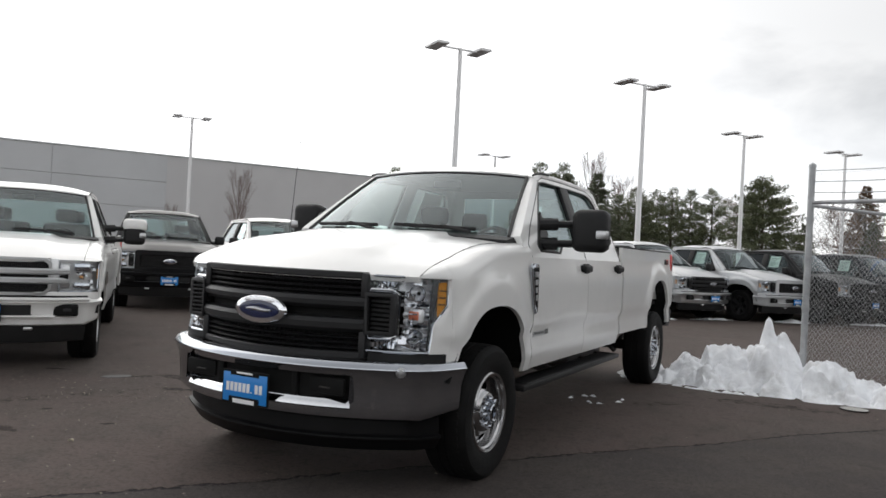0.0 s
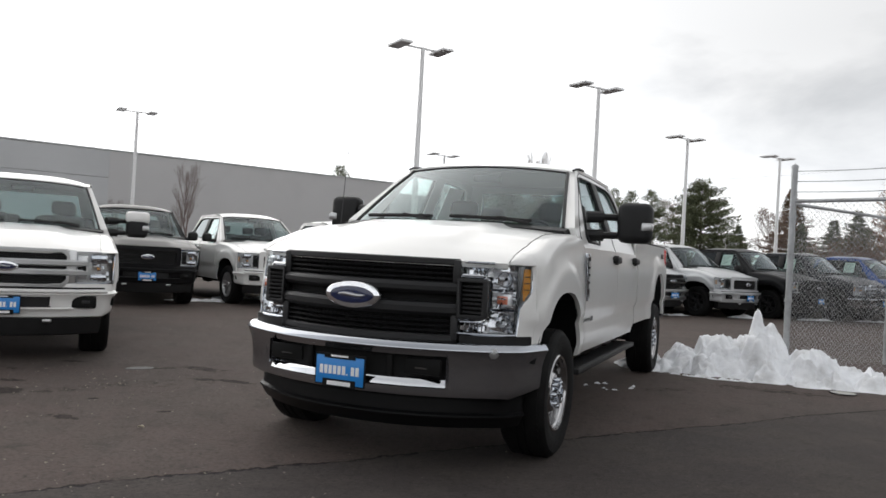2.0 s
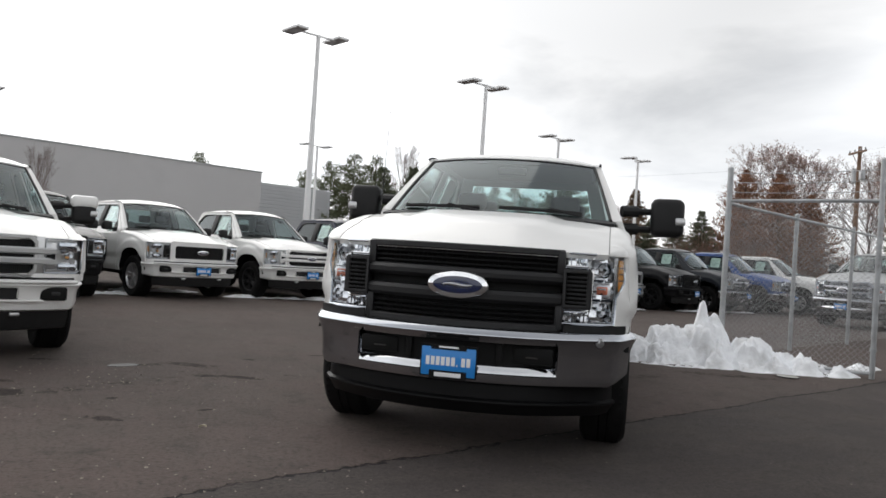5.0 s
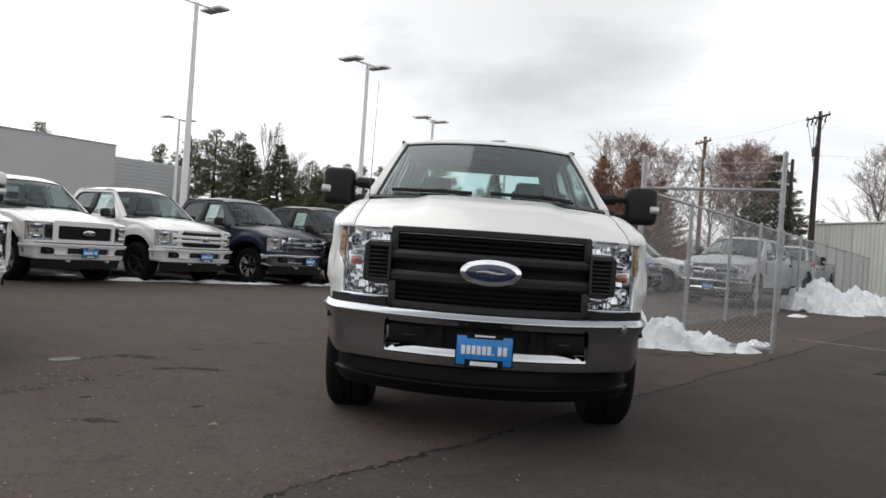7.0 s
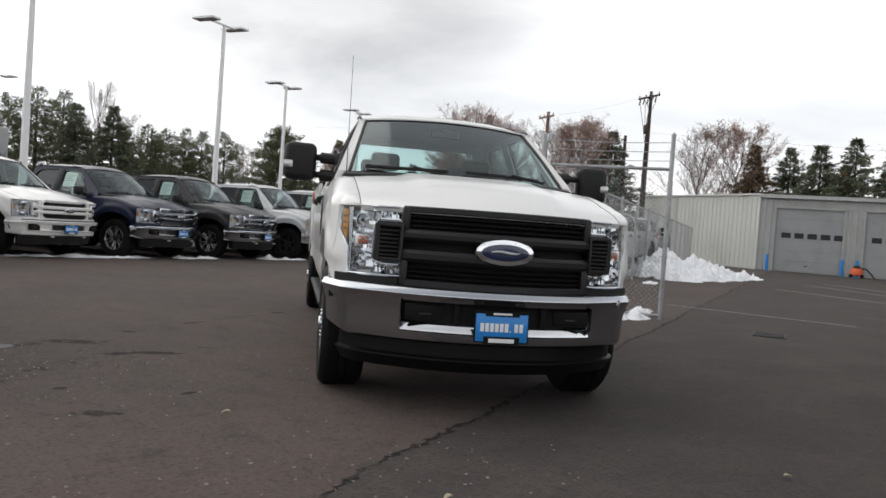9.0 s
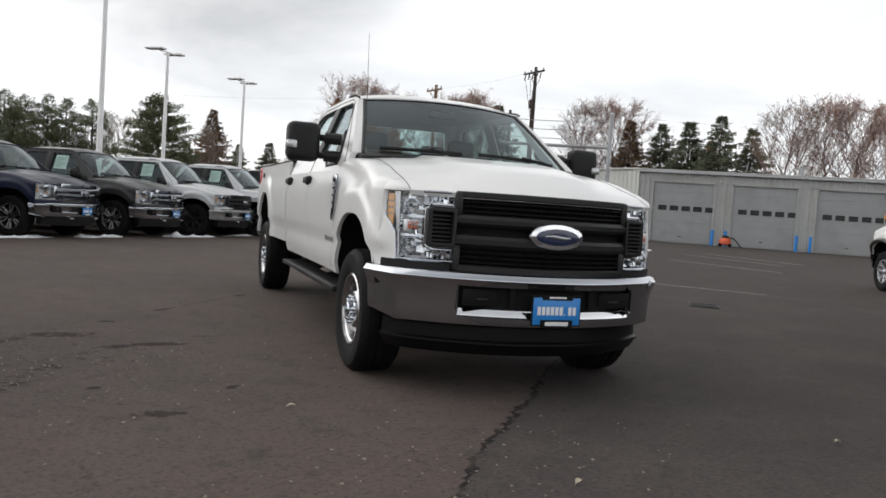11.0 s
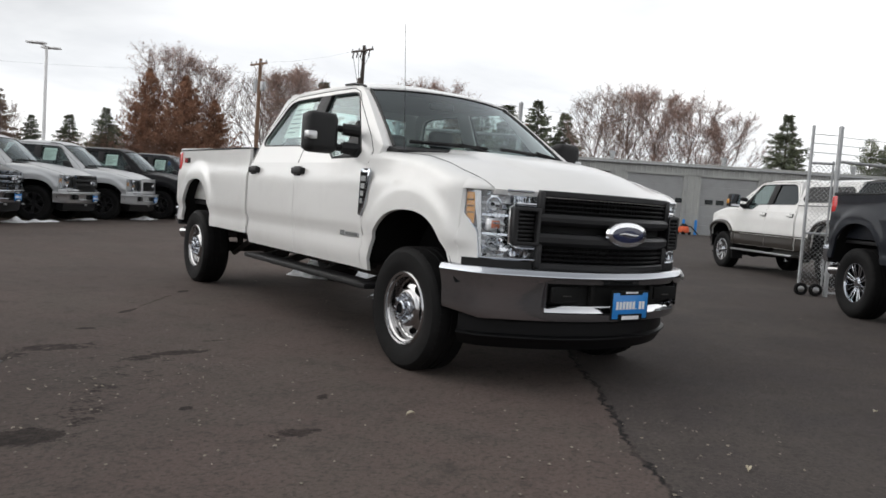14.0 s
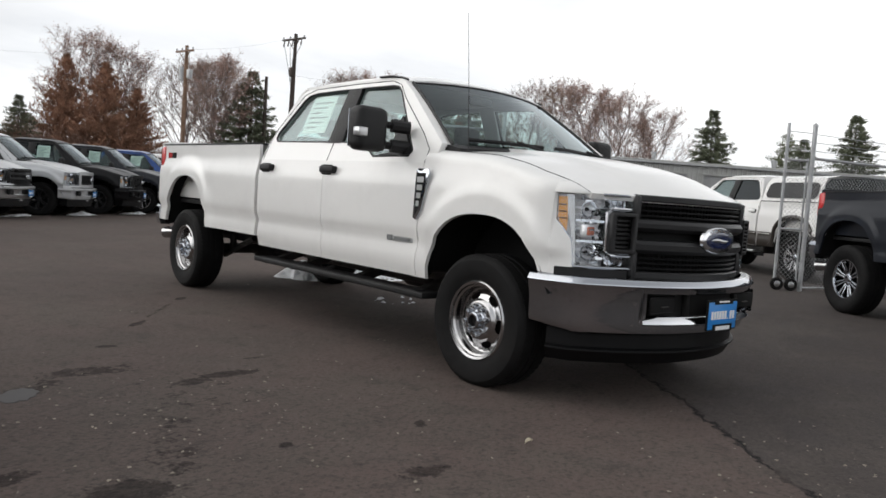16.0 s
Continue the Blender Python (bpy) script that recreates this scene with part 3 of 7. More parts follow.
    part("prop_shaft", tube([(-P.wb + 0.15, 0, P.r), (X(-1.75), 0.02, Z(0.50))], 0.04, 10), M_UNDER, T)
    part("exhaust", tube([(X(-1.2), -0.34, Z(0.47)), (X(-2.9), -0.30, Z(0.47)), (-P.wb + 0.4, -0.34, Z(0.55)), (-P.wb - 0.25, -0.50, Z(0.60)), (P.tail + 0.15, -0.72, Z(0.50))], 0.045, 10), M_UNDER, T)
    part("exhaust_tip", tube([(P.tail + 0.30, -0.72, Z(0.54)), (P.tail - 0.08, -0.86, Z(0.50))], 0.065, 14, None, False), M_WCHROME, T, "bright exhaust tip")
    hb = part("tow_hitch", rbox(P.tail - 0.20, P.tail + 0.10, -0.45, 0.45, Z(0.46), Z(0.53), 0.02), M_UNDER, T)
    part("receiver", rbox(P.tail - 0.26, P.tail - 0.10, -0.05, 0.05, Z(0.44), Z(0.54), 0.01), M_UNDER, hb)
    part("fuel_tank", rbox(X(-2.9), X(-1.9), 0.42, 0.80, Z(0.42), Z(0.60), 0.05, 3), M_UNDER, T)
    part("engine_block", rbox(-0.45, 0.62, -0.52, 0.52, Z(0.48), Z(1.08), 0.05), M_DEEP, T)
    # inside
    part("dashboard", prism([(-0.36, 1.10), (-0.40, 1.44), (-0.62, 1.462), (-0.98, 1.40), (-1.02, 1.28), (-0.80, 1.08)], "y", -0.84, 0.84, (), lambda x, y, z: (X(x), y, Z(z)), 0.02), M_DASH, T)
    part("cabin_floor", rbox(X(-2.82), X(-0.6), -0.86, 0.86, Z(0.70), Z(0.76), 0.01), M_DASH, T)
    part("headliner", rbox(X(-2.50), X(-1.25), -0.64, 0.64, Z(1.935), Z(1.945), 0.004), M_LINER, T)
    whl = lathe([(0.185, -0.016), (0.205, 0.0), (0.185, 0.016), (0.172, 0.0), (0.185, -0.016)], 28)
    rbox(-0.18, 0.18, -0.012, 0.012, -0.045, 0.03, 0.01, 2, None, whl)
    whl.transform(Matrix.Translation((X(-1.10), 0.42, Z(1.37))) @ Matrix.Rotation(radians(90), 4, "Z") @ Matrix.Rotation(radians(-25), 4, "X"))
    part("steering_wheel", whl, M_DASH, T)
    part("rear_view_mirror", rbox(X(-1.16), X(-1.13), -0.12, 0.12, Z(1.84), Z(1.90), 0.012), M_DASH, T)
    for sx, sy, wd in ((-1.62, 0.42, 0.26), (-1.62, -0.42, 0.26), (-2.48, 0.44, 0.36), (-2.48, -0.44, 0.36)):
        st = part("seat", rbox(-0.07, 0.07, -wd, wd, 0, 0.62, 0.06, 3, Matrix.Translation((X(sx), sy, Z(0.94))) @ Matrix.Rotation(radians(-10), 4, "Y")), M_SEAT, T, "grey cloth seat back")
        part("seat_cushion", rbox(X(sx) + 0.02, X(sx) + 0.50, sy - wd, sy + wd, Z(0.86), Z(1.0), 0.05, 3), M_SEAT, st)
        part("headrest", rbox(X(sx) - 0.17, X(sx) - 0.07, sy - 0.13, sy + 0.13, Z(0.94) + 0.63, Z(0.94) + 0.79, 0.045, 3), M_SEAT, st)
    return T, X, Z, side_y


def wheel_steel(P):
    """Chromed steel wheel: stepped lip, dished centre with six oval holes round a raised hub seat. Outer face towards -y."""
    R = P.rim
    bm = lathe([(R - 0.03, 0.12), (R - 0.020, -0.085), (R + 0.004, -0.104), (R + 0.010, -0.122), (R + 0.002, -0.130), (R - 0.012, -0.126), (R - 0.016, -0.112), (R - 0.027, -0.104), (R - 0.033, -0.085), (R - 0.036, -0.052), (R - 0.046, -0.046)], 48)
    n = 72
    rad = [(R - 0.046, -0.046), (R - 0.054, -0.056), (R - 0.060, -0.064), (R - 0.066, -0.070), (R - 0.074, -0.075), (R - 0.084, -0.079), (R - 0.090, -0.081), (R - 0.098, -0.084), (R - 0.106, -0.090), (R - 0.114, -0.102), (0.108, -0.106), (0.060, -0.104)]
    rings = [[bm.verts.new((r * math.cos(2 * math.pi * k / n), o, r * math.sin(2 * math.pi * k / n))) for k in range(n)] for r, o in rad]
    for i, (a, b) in enumerate(zip(rings, rings[1:])):
        for k in range(n):
            q = k % 12
            if (i in (3, 4, 5) and 3 <= q <= 8) or (i in (2, 6) and 4 <= q <= 7):
                continue
            bm.faces.new((a[k], a[(k + 1) % n], b[(k + 1) % n], b[k]))
    return bm


def wheel_spokes(P, count, width, taper=0.6):
    R = P.rim
    bm = lathe([(R - 0.03, 0.12), (R - 0.022, -0.09), (R + 0.006, -0.112), (R + 0.006, -0.124), (R - 0.014, -0.124), (R - 0.026, -0.10), (R - 0.03, 0.0)], 40)
    for k in range(count):
        a = 2 * math.pi * k / count
        for off in (-1, 1):
            sp = bmesh.new()
            w0, w1 = width * 0.5, width * 0.5 * taper
            c0, c1 = off * width * 0.62, off * width * 0.95
            pts = [(0.05, c0 * 0.6 - w1, -0.085), (0.05, c0 * 0.6 + w1, -0.085), (R - 0.015, c1 + w0, -0.112), (R - 0.015, c1 - w0, -0.112)]
            f = [sp.verts.new((x, yy, z)) for x, z, yy in pts]
            b = [sp.verts.new((x, yy + 0.035, z)) for x, z, yy in pts]
            sp.faces.new(f)
            for i in range(4):
                sp.faces.new((f[i], f[(i + 1) % 4], b[(i + 1) % 4], b[i]))
            bmesh.ops.bevel(sp, geom=list(sp.edges), offset=0.004, segments=1, affect="EDGES")
            sp.transform(Matrix.Rotation(a, 4, "Y"))
            join(bm, sp)
    return bm


def tyre_mesh(P):
    r, w, R = P.r, P.tw / 2, P.rim
    prof = [(R - 0.01, w * 0.80), (R + 0.012, w * 0.90), (lerp(R, r, 0.45), w * 1.04), (lerp(R, r, 0.78), w * 1.02), (r - 0.022, w * 0.93), (r - 0.006, w * 0.80), (r, w * 0.60), (r, w * 0.24), (r - 0.009, w * 0.22), (r - 0.009, w * 0.15), (r, w * 0.13)]
    prof = prof + [(a, -b) for a, b in prof[::-1]]
    return lathe([(a, b) for a, b in prof], 64)


def tread_mesh(P, lugs=56):
    """Shoulder tread blocks."""
    r, w = P.r, P.tw / 2
    bm = bmesh.new()
    for k in range(lugs):
        a = 2 * math.pi * k / lugs
        for s in (1, -1):
            lug = bmesh.new()
            bmesh.ops.create_cube(lug, size=1, matrix=Matrix.Rotation(a, 4, "Y") @ Matrix.Translation((r - 0.014, s * w * 0.66, 0)) @ Matrix.Diagonal((0.0264, w * 0.22, 0.024, 1)))
            join(bm, lug)
    return bm


WHEEL_CACHE = {}


def add_wheels(T, P, style, face, hubmat):
    """Four wheels, each tyre > rim > hub. style: steel or spokes."""
    key = (P, style, face.name)
    if key not in WHEEL_CACHE:
        first = part("wheel", tyre_mesh(P), M_RUBBER)
        tagged(part("tread_pattern", tread_mesh(P), M_RUBBER, first), kind="stuff")
        rb = wheel_steel(P) if style == "steel" else wheel_spokes(P, *style)
        rim = part("rim", rb, face, first, "wheel rim")
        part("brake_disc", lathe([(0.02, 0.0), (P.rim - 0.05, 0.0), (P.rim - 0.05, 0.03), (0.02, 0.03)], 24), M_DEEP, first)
        hub = lathe([(0.030, -0.120), (0.034, -0.150), (0.044, -0.152), (0.050, -0.146), (0.053, -0.112), (0.062, -0.106), (0.062, -0.05)], 28) if style == "steel" else lathe([(0.0001, -0.105), (0.045, -0.103), (0.052, -0.09), (0.07, -0.085), (0.07, -0.03)], 20)
        part("hub_cap", hub, hubmat, first)
        if style == "steel":
            part("hub_centre", lathe([(0.0001, -0.128), (0.026, -0.127), (0.0335, -0.120)], 20), M_DEEP, first)
            for k in range(8):
                a = 2 * math.pi * k / 8
                part("wheel_nut", lathe([(0.0001, -0.142), (0.011, -0.140), (0.0165, -0.130), (0.0175, -0.108), (0.020, -0.100)], 10, Matrix.Translation((0.082 * math.cos(a), 0, 0.082 * math.sin(a)))), M_CHROME, first)
        WHEEL_CACHE[key] = first
        spare = True
    else:
        spare = False
    first = WHEEL_CACHE[key]
    made = []
    for i, (c, s) in enumerate(((0, 1), (0, -1), (-P.wb, 1), (-P.wb, -1))):
        m = pose(c, s * (P.track - P.tw / 2 - 0.012), P.r - (0.003 if c else 0.012), 0, (i * 37) % 90, 180 if s > 0 else 0)
        if spare and i == 0:
            first.matrix_basis = m
            ob = first
        else:
            ob = copy_thing(first, m)
        ob.parent = T
        made.append(ob)
    return made


def plate(parent, x, y, z, w=0.305, h=0.15):
    """Dealer's blue plate in its frame, with bars where the name stands."""
    p = part("plate", rbox(x, x + 0.012, y - w / 2, y + w / 2, z - h / 2, z + h / 2, 0.006), M_PLATE, parent, "blue dealer plate with white print")
    part("plate_frame", prism([(y - w / 2 - 0.006, z - h / 2 - 0.006), (y + w / 2 + 0.006, z - h / 2 - 0.006), (y + w / 2 + 0.006, z + h / 2 + 0.012), (y - w / 2 - 0.006, z + h / 2 + 0.012)], "x", x - 0.004, x + 0.008), M_DEEP, p)
    for k in range(9):
        y0 = y - 0.126 + k * 0.0285
        part("print_bar", rbox(x + 0.011, x + 0.0145, y0, y0 + (0.008 if k == 6 else 0.021), z - 0.022, z + (-0.014 if k == 6 else 0.026), 0.001, 1), M_PRINT, p)
    f = part("frame_tab", rbox(x + 0.011, x + 0.015, y - 0.105, y + 0.105, z - h / 2 - 0.014, z - h / 2 + 0.030, 0.004, 1), M_DEEP, p, "dark lower tab of the frame")
    part("print_bar", rbox(x + 0.0145, x + 0.0175, y - 0.075, y + 0.075, z - h / 2 - 0.004, z - h / 2 + 0.019, 0.002, 1), M_PRINT, f)
    f = part("frame_tab", rbox(x + 0.011, x + 0.015, y - 0.100, y + 0.100, z + h / 2 - 0.014, z + h / 2 + 0.012, 0.004, 1), M_DEEP, p, "dark upper tab of the frame")
    part("print_bar", rbox(x + 0.0145, x + 0.0175, y - 0.055, y + 0.055, z + h / 2 - 0.004, z + h / 2 + 0.006, 0.001, 1), M_PRINT, f)


def oval_badge(parent, x, z, w, h, ring=None):
    """Oval maker's badge: bright ring, blue field, a pale bar where the name stands."""
    def disc(a, b, x0, dome, n=40):
        bm = bmesh.new()
        rows = []
        for f, d in ((1.0, 0.0), (0.97, dome * 0.6), (0.9, dome * 0.9), (0.5, dome), (0.001, dome)):
            rows.append([(x0 + d, a * f * math.cos(2 * math.pi * k / n), z + b * f * math.sin(2 * math.pi * k / n)) for k in range(n)])
        bm.free()
        return grid([[r[k % n] for r in rows] for k in range(n + 1)])
    b = part("badge", disc(w / 2, h / 2, x, 0.022), ring or M_BRIGHT, parent, "chrome-ringed blue oval badge")
    part("badge_field", disc(w / 2 - 0.036 * w / 0.35, h / 2 - 0.032 * w / 0.35, x + 0.0205, 0.004), M_BADGE, b)
    k = w / 0.35
    name = [(x + 0.0245, lerp(-0.085, 0.085, i / 16) * k, z + 0.004 * math.sin(i * 0.39) * k) for i in range(17)]
    part("badge_script", tube(name, [k * (0.003 + 0.0085 * math.sin(math.pi * i / 16) ** 0.6) for i in range(17)], 8), M_SATIN, b)
    return b


def side_badges(T, X, Z, sy):
    for s in (1, -1):
        y = s * (sy(X(-0.56), 1.12) + 0.002)
        b = part("fender_vent", prism([(-0.50, 1.29), (-0.482, 1.265), (-0.50, 1.20), (-0.555, 1.02), (-0.60, 0.955), (-0.632, 0.968), (-0.622, 1.275), (-0.605, 1.29)], "y", y, y + s * 0.016, (), None, 0.004), M_CHROME, T, "chrome side vent with lettering bars")
        part("vent_inlay", prism([(-0.515, 1.262), (-0.575, 1.03), (-0.612, 0.985), (-0.608, 1.262)], "y", y + s * 0.015, y + s * 0.018), M_DEEP, b)
        for k in range(4):
            z0 = 1.20 - k * 0.052
            part("print_bar", rbox(-0.602, -0.535 - k * 0.012, y + s * 0.017, y + s * 0.021, z0, z0 + 0.036, 0.004, 1), M_SATIN, b)
        y = s * (sy(-0.8, 0.82) + 0.001)
        b = part("door_emblem", rbox(-0.95, -0.66, y, y + s * 0.006, 0.795, 0.835, 0.003, 1), M_SATIN, T, "small silver emblem with print")
        part("print_bar", rbox(-0.945, -0.88, y + s * 0.006, y + s * 0.009, 0.80, 0.835, 0.002, 1), M_INK, b)
        part("print_bar", rbox(-0.86, -0.68, y + s * 0.006, y + s * 0.009, 0.806, 0.824, 0.002, 1), M_INK, b)
        y = s * (sy(-5.0, 1.36) + 0.001)
        b = part("bed_decal", rbox(-5.02, -4.92, y, y + s * 0.004, 1.325, 1.385, 0.001, 1), M_RED, T, "red and dark bars of a decal")
        part("print_bar", rbox(-4.915, -4.80, y, y + s * 0.004, 1.325, 1.385, 0.001, 1), M_DEEP, b)


def tow_mirror(T, X, Z, s, cap, px=-0.95, dz=0.0, dy=0.0):
    """Tall trailer mirror on two arms."""
    def W(x, y, z):
        return (X(x), s * y, Z(z) + dz)
    m = part("mirror", rbox(X(px) - 0.075, X(px) + 0.085, s * (1.120 + dy), s * (1.370 + dy), Z(1.385) + dz, Z(1.68) + dz, 0.055, 4), cap, T, "tall black towing mirror")
    part("mirror_glass", rbox(X(px) - 0.079, X(px) - 0.074, s * (1.14 + dy), s * (1.35 + dy), Z(1.41) + dz, Z(1.66) + dz, 0.002, 1), M_CHROME, m)
    part("marker_lamp", rbox(X(px) + 0.02, X(px) + 0.092, s * (1.30 + dy), s * (1.376 + dy), Z(1.475) + dz, Z(1.535) + dz, 0.012), M_SATIN, m, "bright marker lamp")
    for z in (1.43, 1.565):
        part("mirror_arm", tube([W(-0.86, 0.90, z), W(-0.90, 1.02, z + 0.005)], 0.045, 10), M_PLASTIC, m)
        part("mirror_arm", tube([W(-0.90, 1.0, z + 0.005), W(px, 1.15 + dy, z + 0.01)], 0.026, 8), M_PLASTIC, m)
    part("mirror_mount", prism([(-0.785, 1.385), (-0.80, 1.42), (-1.02, 1.66), (-1.05, 1.60), (-1.0, 1.40), (-1.2, 1.372)], "y", 0, 0.03, (), lambda x, y, z: (X(x), s * (upper_y(z) - y + 0.012), Z(z))), M_PLASTIC, m)


def glitter(hx, s, y0, y1, z0, z1, seed, n=70):
    """Small tilted mirror facets behind a headlamp's lens, as one moulding."""
    rnd = random.Random(seed)
    bm = bmesh.new()
    for _ in range(n):
        y, z = rnd.uniform(y0, y1), rnd.uniform(z0, z1)
        w, h = rnd.uniform(0.008, 0.030), rnd.uniform(0.006, 0.016)
        a, b = rnd.uniform(-0.5, 0.5), rnd.uniform(-0.4, 0.7)
        x = hx(y, z) - 0.028 + rnd.uniform(-0.012, 0.006)
        q = [(x + a * p * w - b * r * h, s * (y + p * w), z + r * h) for p, r in ((-1, -1), (1, -1), (1, 1), (-1, 1))]
        bm.faces.new([bm.verts.new(c) for c in q])
    return bm


def curve_y(w, fx, n=24):
    return [(fx(lerp(-w, w, k / n)), lerp(-w, w, k / n)) for k in range(n + 1)]


def bar(fx, w, z0, z1, o0, o1, r=0.006, y0=None):
    """Cross bar of a grille: rounded section swept along the plan curve."""
    path = curve_y(w, fx) if y0 is None else [(fx(lerp(y0, w, k / 8)), lerp(y0, w, k / 8)) for k in range(9)]
    return sweep(path, [(o0, z0), (o1 - r, z0), (o1, z0 + r), (o1, z1 - r), (o1 - r, z1), (o0, z1)])


def strip(fx, ys, zs):
    return grid([[(fx(y, z), y, z) for z in zs] for y in ys])


def seq(a, b, n):
    return [lerp(a, b, k / n) for k in range(n + 1)]


def bumper(T, fx, w, wrap, z0, z1, hole, material, label, lower=None):
    """Front bumper along the plan curve, its ends wrapping back to the wheel arch, with one long opening."""
    hw, hz0, hz1 = hole
    path = curve_y(w, fx, 28)
    e = [(lerp(fx(w), wrap[0], t) + 0.012 * math.sin(math.pi * t), lerp(w, wrap[1], t ** 0.75)) for t in seq(0, 1, 8)[1:]]
    full = [(x, -y) for x, y in e[::-1]] + path + e
    zc = (hz0 + hz1) / 2
    up = [(-0.07, z1 - 0.001), (-0.040, z1), (-0.022, z1 - 0.002), (-0.010, z1 - 0.008), (0.007, z1 - 0.032), (0.010, z1 - 0.038), (0.009, z1 - 0.043), (0.006, z1 - 0.046), (-0.002, lerp(z1, hz1, 0.8)), (-0.008, hz1), (-0.033, hz1 - 0.002)]
    dn = [(-0.055, hz0 + 0.002), (-0.031, hz0), (-0.033, hz0 - 0.02), (-0.034, lerp(hz0, z0, 0.6)), (-0.042, z0 + 0.012), (-0.062, z0), (-0.09, z0 + 0.004)]
    bm = sweep(full, up, False)
    join(bm, sweep(full, dn, False))
    for s in (1, -1):
        side = [p for p in full if s * p[1] >= hw]
        side = sorted(side, key=lambda p: p[1])
        first = (fx(hw), s * hw)
        side = [first] + side if s > 0 else side + [first]
        join(bm, sweep(side, [(-0.008, hz1), (-0.020, lerp(hz1, zc, 0.5)), (-0.027, zc), (-0.031, hz0)], False))
        bm2 = grid([[(fx(hw) + o, s * hw, z) for o in (0.012, -0.05)] for z in seq(hz0, hz1, 3)])
        join(bm, bm2)
    # lower edge sweeps up towards the ends
    for v in bm.verts:
        t = smooth(0.84, 1.0, abs(v.co.y))
        if v.co.z < zc + 0.04:
            v.co.z = lerp(v.co.z, zc + 0.04, 0.2 * t)
    bp = part("front_bumper", bm, material, T, label, angle=40)
    for s in (1, -1):
        part("bumper_end", rbox(full[-1][0] + 0.004, full[-1][0] + 0.016, s * (full[-1][1] - 0.16), s * (full[-1][1] - 0.045), zc - 0.02, z1 - 0.03, 0.004, 1), M_DAM, bp)
    return bp


def front_heavy(T, Z, shell, frame_mat, bump_mat, lowmat, plate_y=-0.01):
    """Front of the heavy-duty truck: barred grille with side vents, C-shaped lamps, deep bumper."""
    gx = lambda y: 0.955 - 0.165 * (abs(y) / 0.58) ** 2
    g = part("grille", sweep(curve_y(0.585, gx), [(-0.10, 0.74), (-0.05, 0.74), (-0.05, 1.20), (-0.09, 1.20)]), M_DEEP, T, "dark slotted grille with thick cross bars")
    part("grille_bar", bar(gx, 0.575, 1.168, 1.205, -0.08, 0.0), frame_mat, g)
    for z in (1.083, 1.111, 1.139):
        part("grille_slat", bar(gx, 0.535, z, z + 0.013, -0.05, -0.010, 0.004), M_DAM if frame_mat is M_GRILLE else frame_mat, g)
    for z0, z1 in ((1.002, 1.074), (0.880, 0.958)):
        part("grille_bar", sweep(curve_y(0.575, gx), [(-0.06, z0), (-0.012, z0), (0.016, z0 + 0.022), (0.018, z1 - 0.026), (0.004, z1 - 0.006), (-0.02, z1), (-0.06, z1)]), frame_mat, g)
    part("grille_bar", bar(gx, 0.575, 0.738, 0.778, -0.06, 0.004), frame_mat, g)
    for z in (0.790, 0.818, 0.846):
        part("grille_slat", bar(gx, 0.535, z, z + 0.012, -0.05, -0.010, 0.004), M_DAM if frame_mat is M_GRILLE else frame_mat, g)
    ribs = bmesh.new()
    for k in range(37):
        y = lerp(-0.53, 0.53, k / 36)
        for z0, z1 in ((0.78, 0.87), (1.08, 1.165)):
            rbox(gx(y) - 0.05, gx(y) - 0.042, y - 0.004, y + 0.004, z0, z1, 0, 1, None, ribs)
    tagged(part("rib_moulding", ribs, M_DEEP, g), kind="stuff")
    for s in (1, -1):
        # end caps that step down to the vents
        for z0, z1 in ((1.065, 1.20), (0.745, 0.89)):
            part("grille_end", rbox(gx(0.555) - 0.06, gx(0.555) + 0.008, s * 0.535, s * 0.58, z0, z1, 0.01), frame_mat, g)
        v = part("grille_vent", rbox(0.69, 0.762, s * 0.575, s * 0.715, 0.885, 1.09, 0.012), M_DEEP, g)
        fr = [(s * 0.572, 0.875), (s * 0.725, 0.875), (s * 0.735, 0.89), (s * 0.735, 1.085), (s * 0.722, 1.10), (s * 0.572, 1.10)]
        ho = [(s * 0.590, 0.897), (s * 0.705, 0.897), (s * 0.705, 1.078), (s * 0.590, 1.078)]
        part("vent_frame", prism(fr, "x", 0, 0.03, (ho,), lambda x, y, z: (0.768 + x - 0.32 * (abs(y) - 0.65), y, z), 0.004), frame_mat, v)
        for k in range(7):
            part("vent_slat", rbox(0.758, 0.786, s * 0.588, s * 0.706, 0.905 + k * 0.024, 0.916 + k * 0.024, 0.003, 1), frame_mat, v)
    oval_badge(g, 0.965, 0.972, 0.352, 0.162)
    bx = lambda y: 1.03 - 0.32 * (abs(y) / 0.90) ** 2.2
    # headlamps
    hp = [(0.56, 0.800), (0.72, 0.745), (0.80, 0.695), (0.86, 0.637), (0.90, 0.588), (0.93, 0.552), (0.957, 0.515)]

    def hx(y, z=0.79):
        """Face of the lamp: swept back in plan, leaning back towards its outer top."""
        a = abs(y)
        return interp(a, hp) - (0.03 + 0.11 * smooth(0.72, 0.93, a)) * (z - 0.79)

    def outer(z):
        """Outer edge of the lamp, which steps inwards below the amber marker."""
        return interp(z, [(0.79, 0.868), (0.94, 0.872), (1.04, 0.918), (1.19, 0.912)])

    def band(f, y0, y1, zs, n, s):
        return grid([[(f(lerp(y0(z), y1(z), k / n), z), s * lerp(y0(z), y1(z), k / n), z) for z in zs] for k in range(n + 1)])

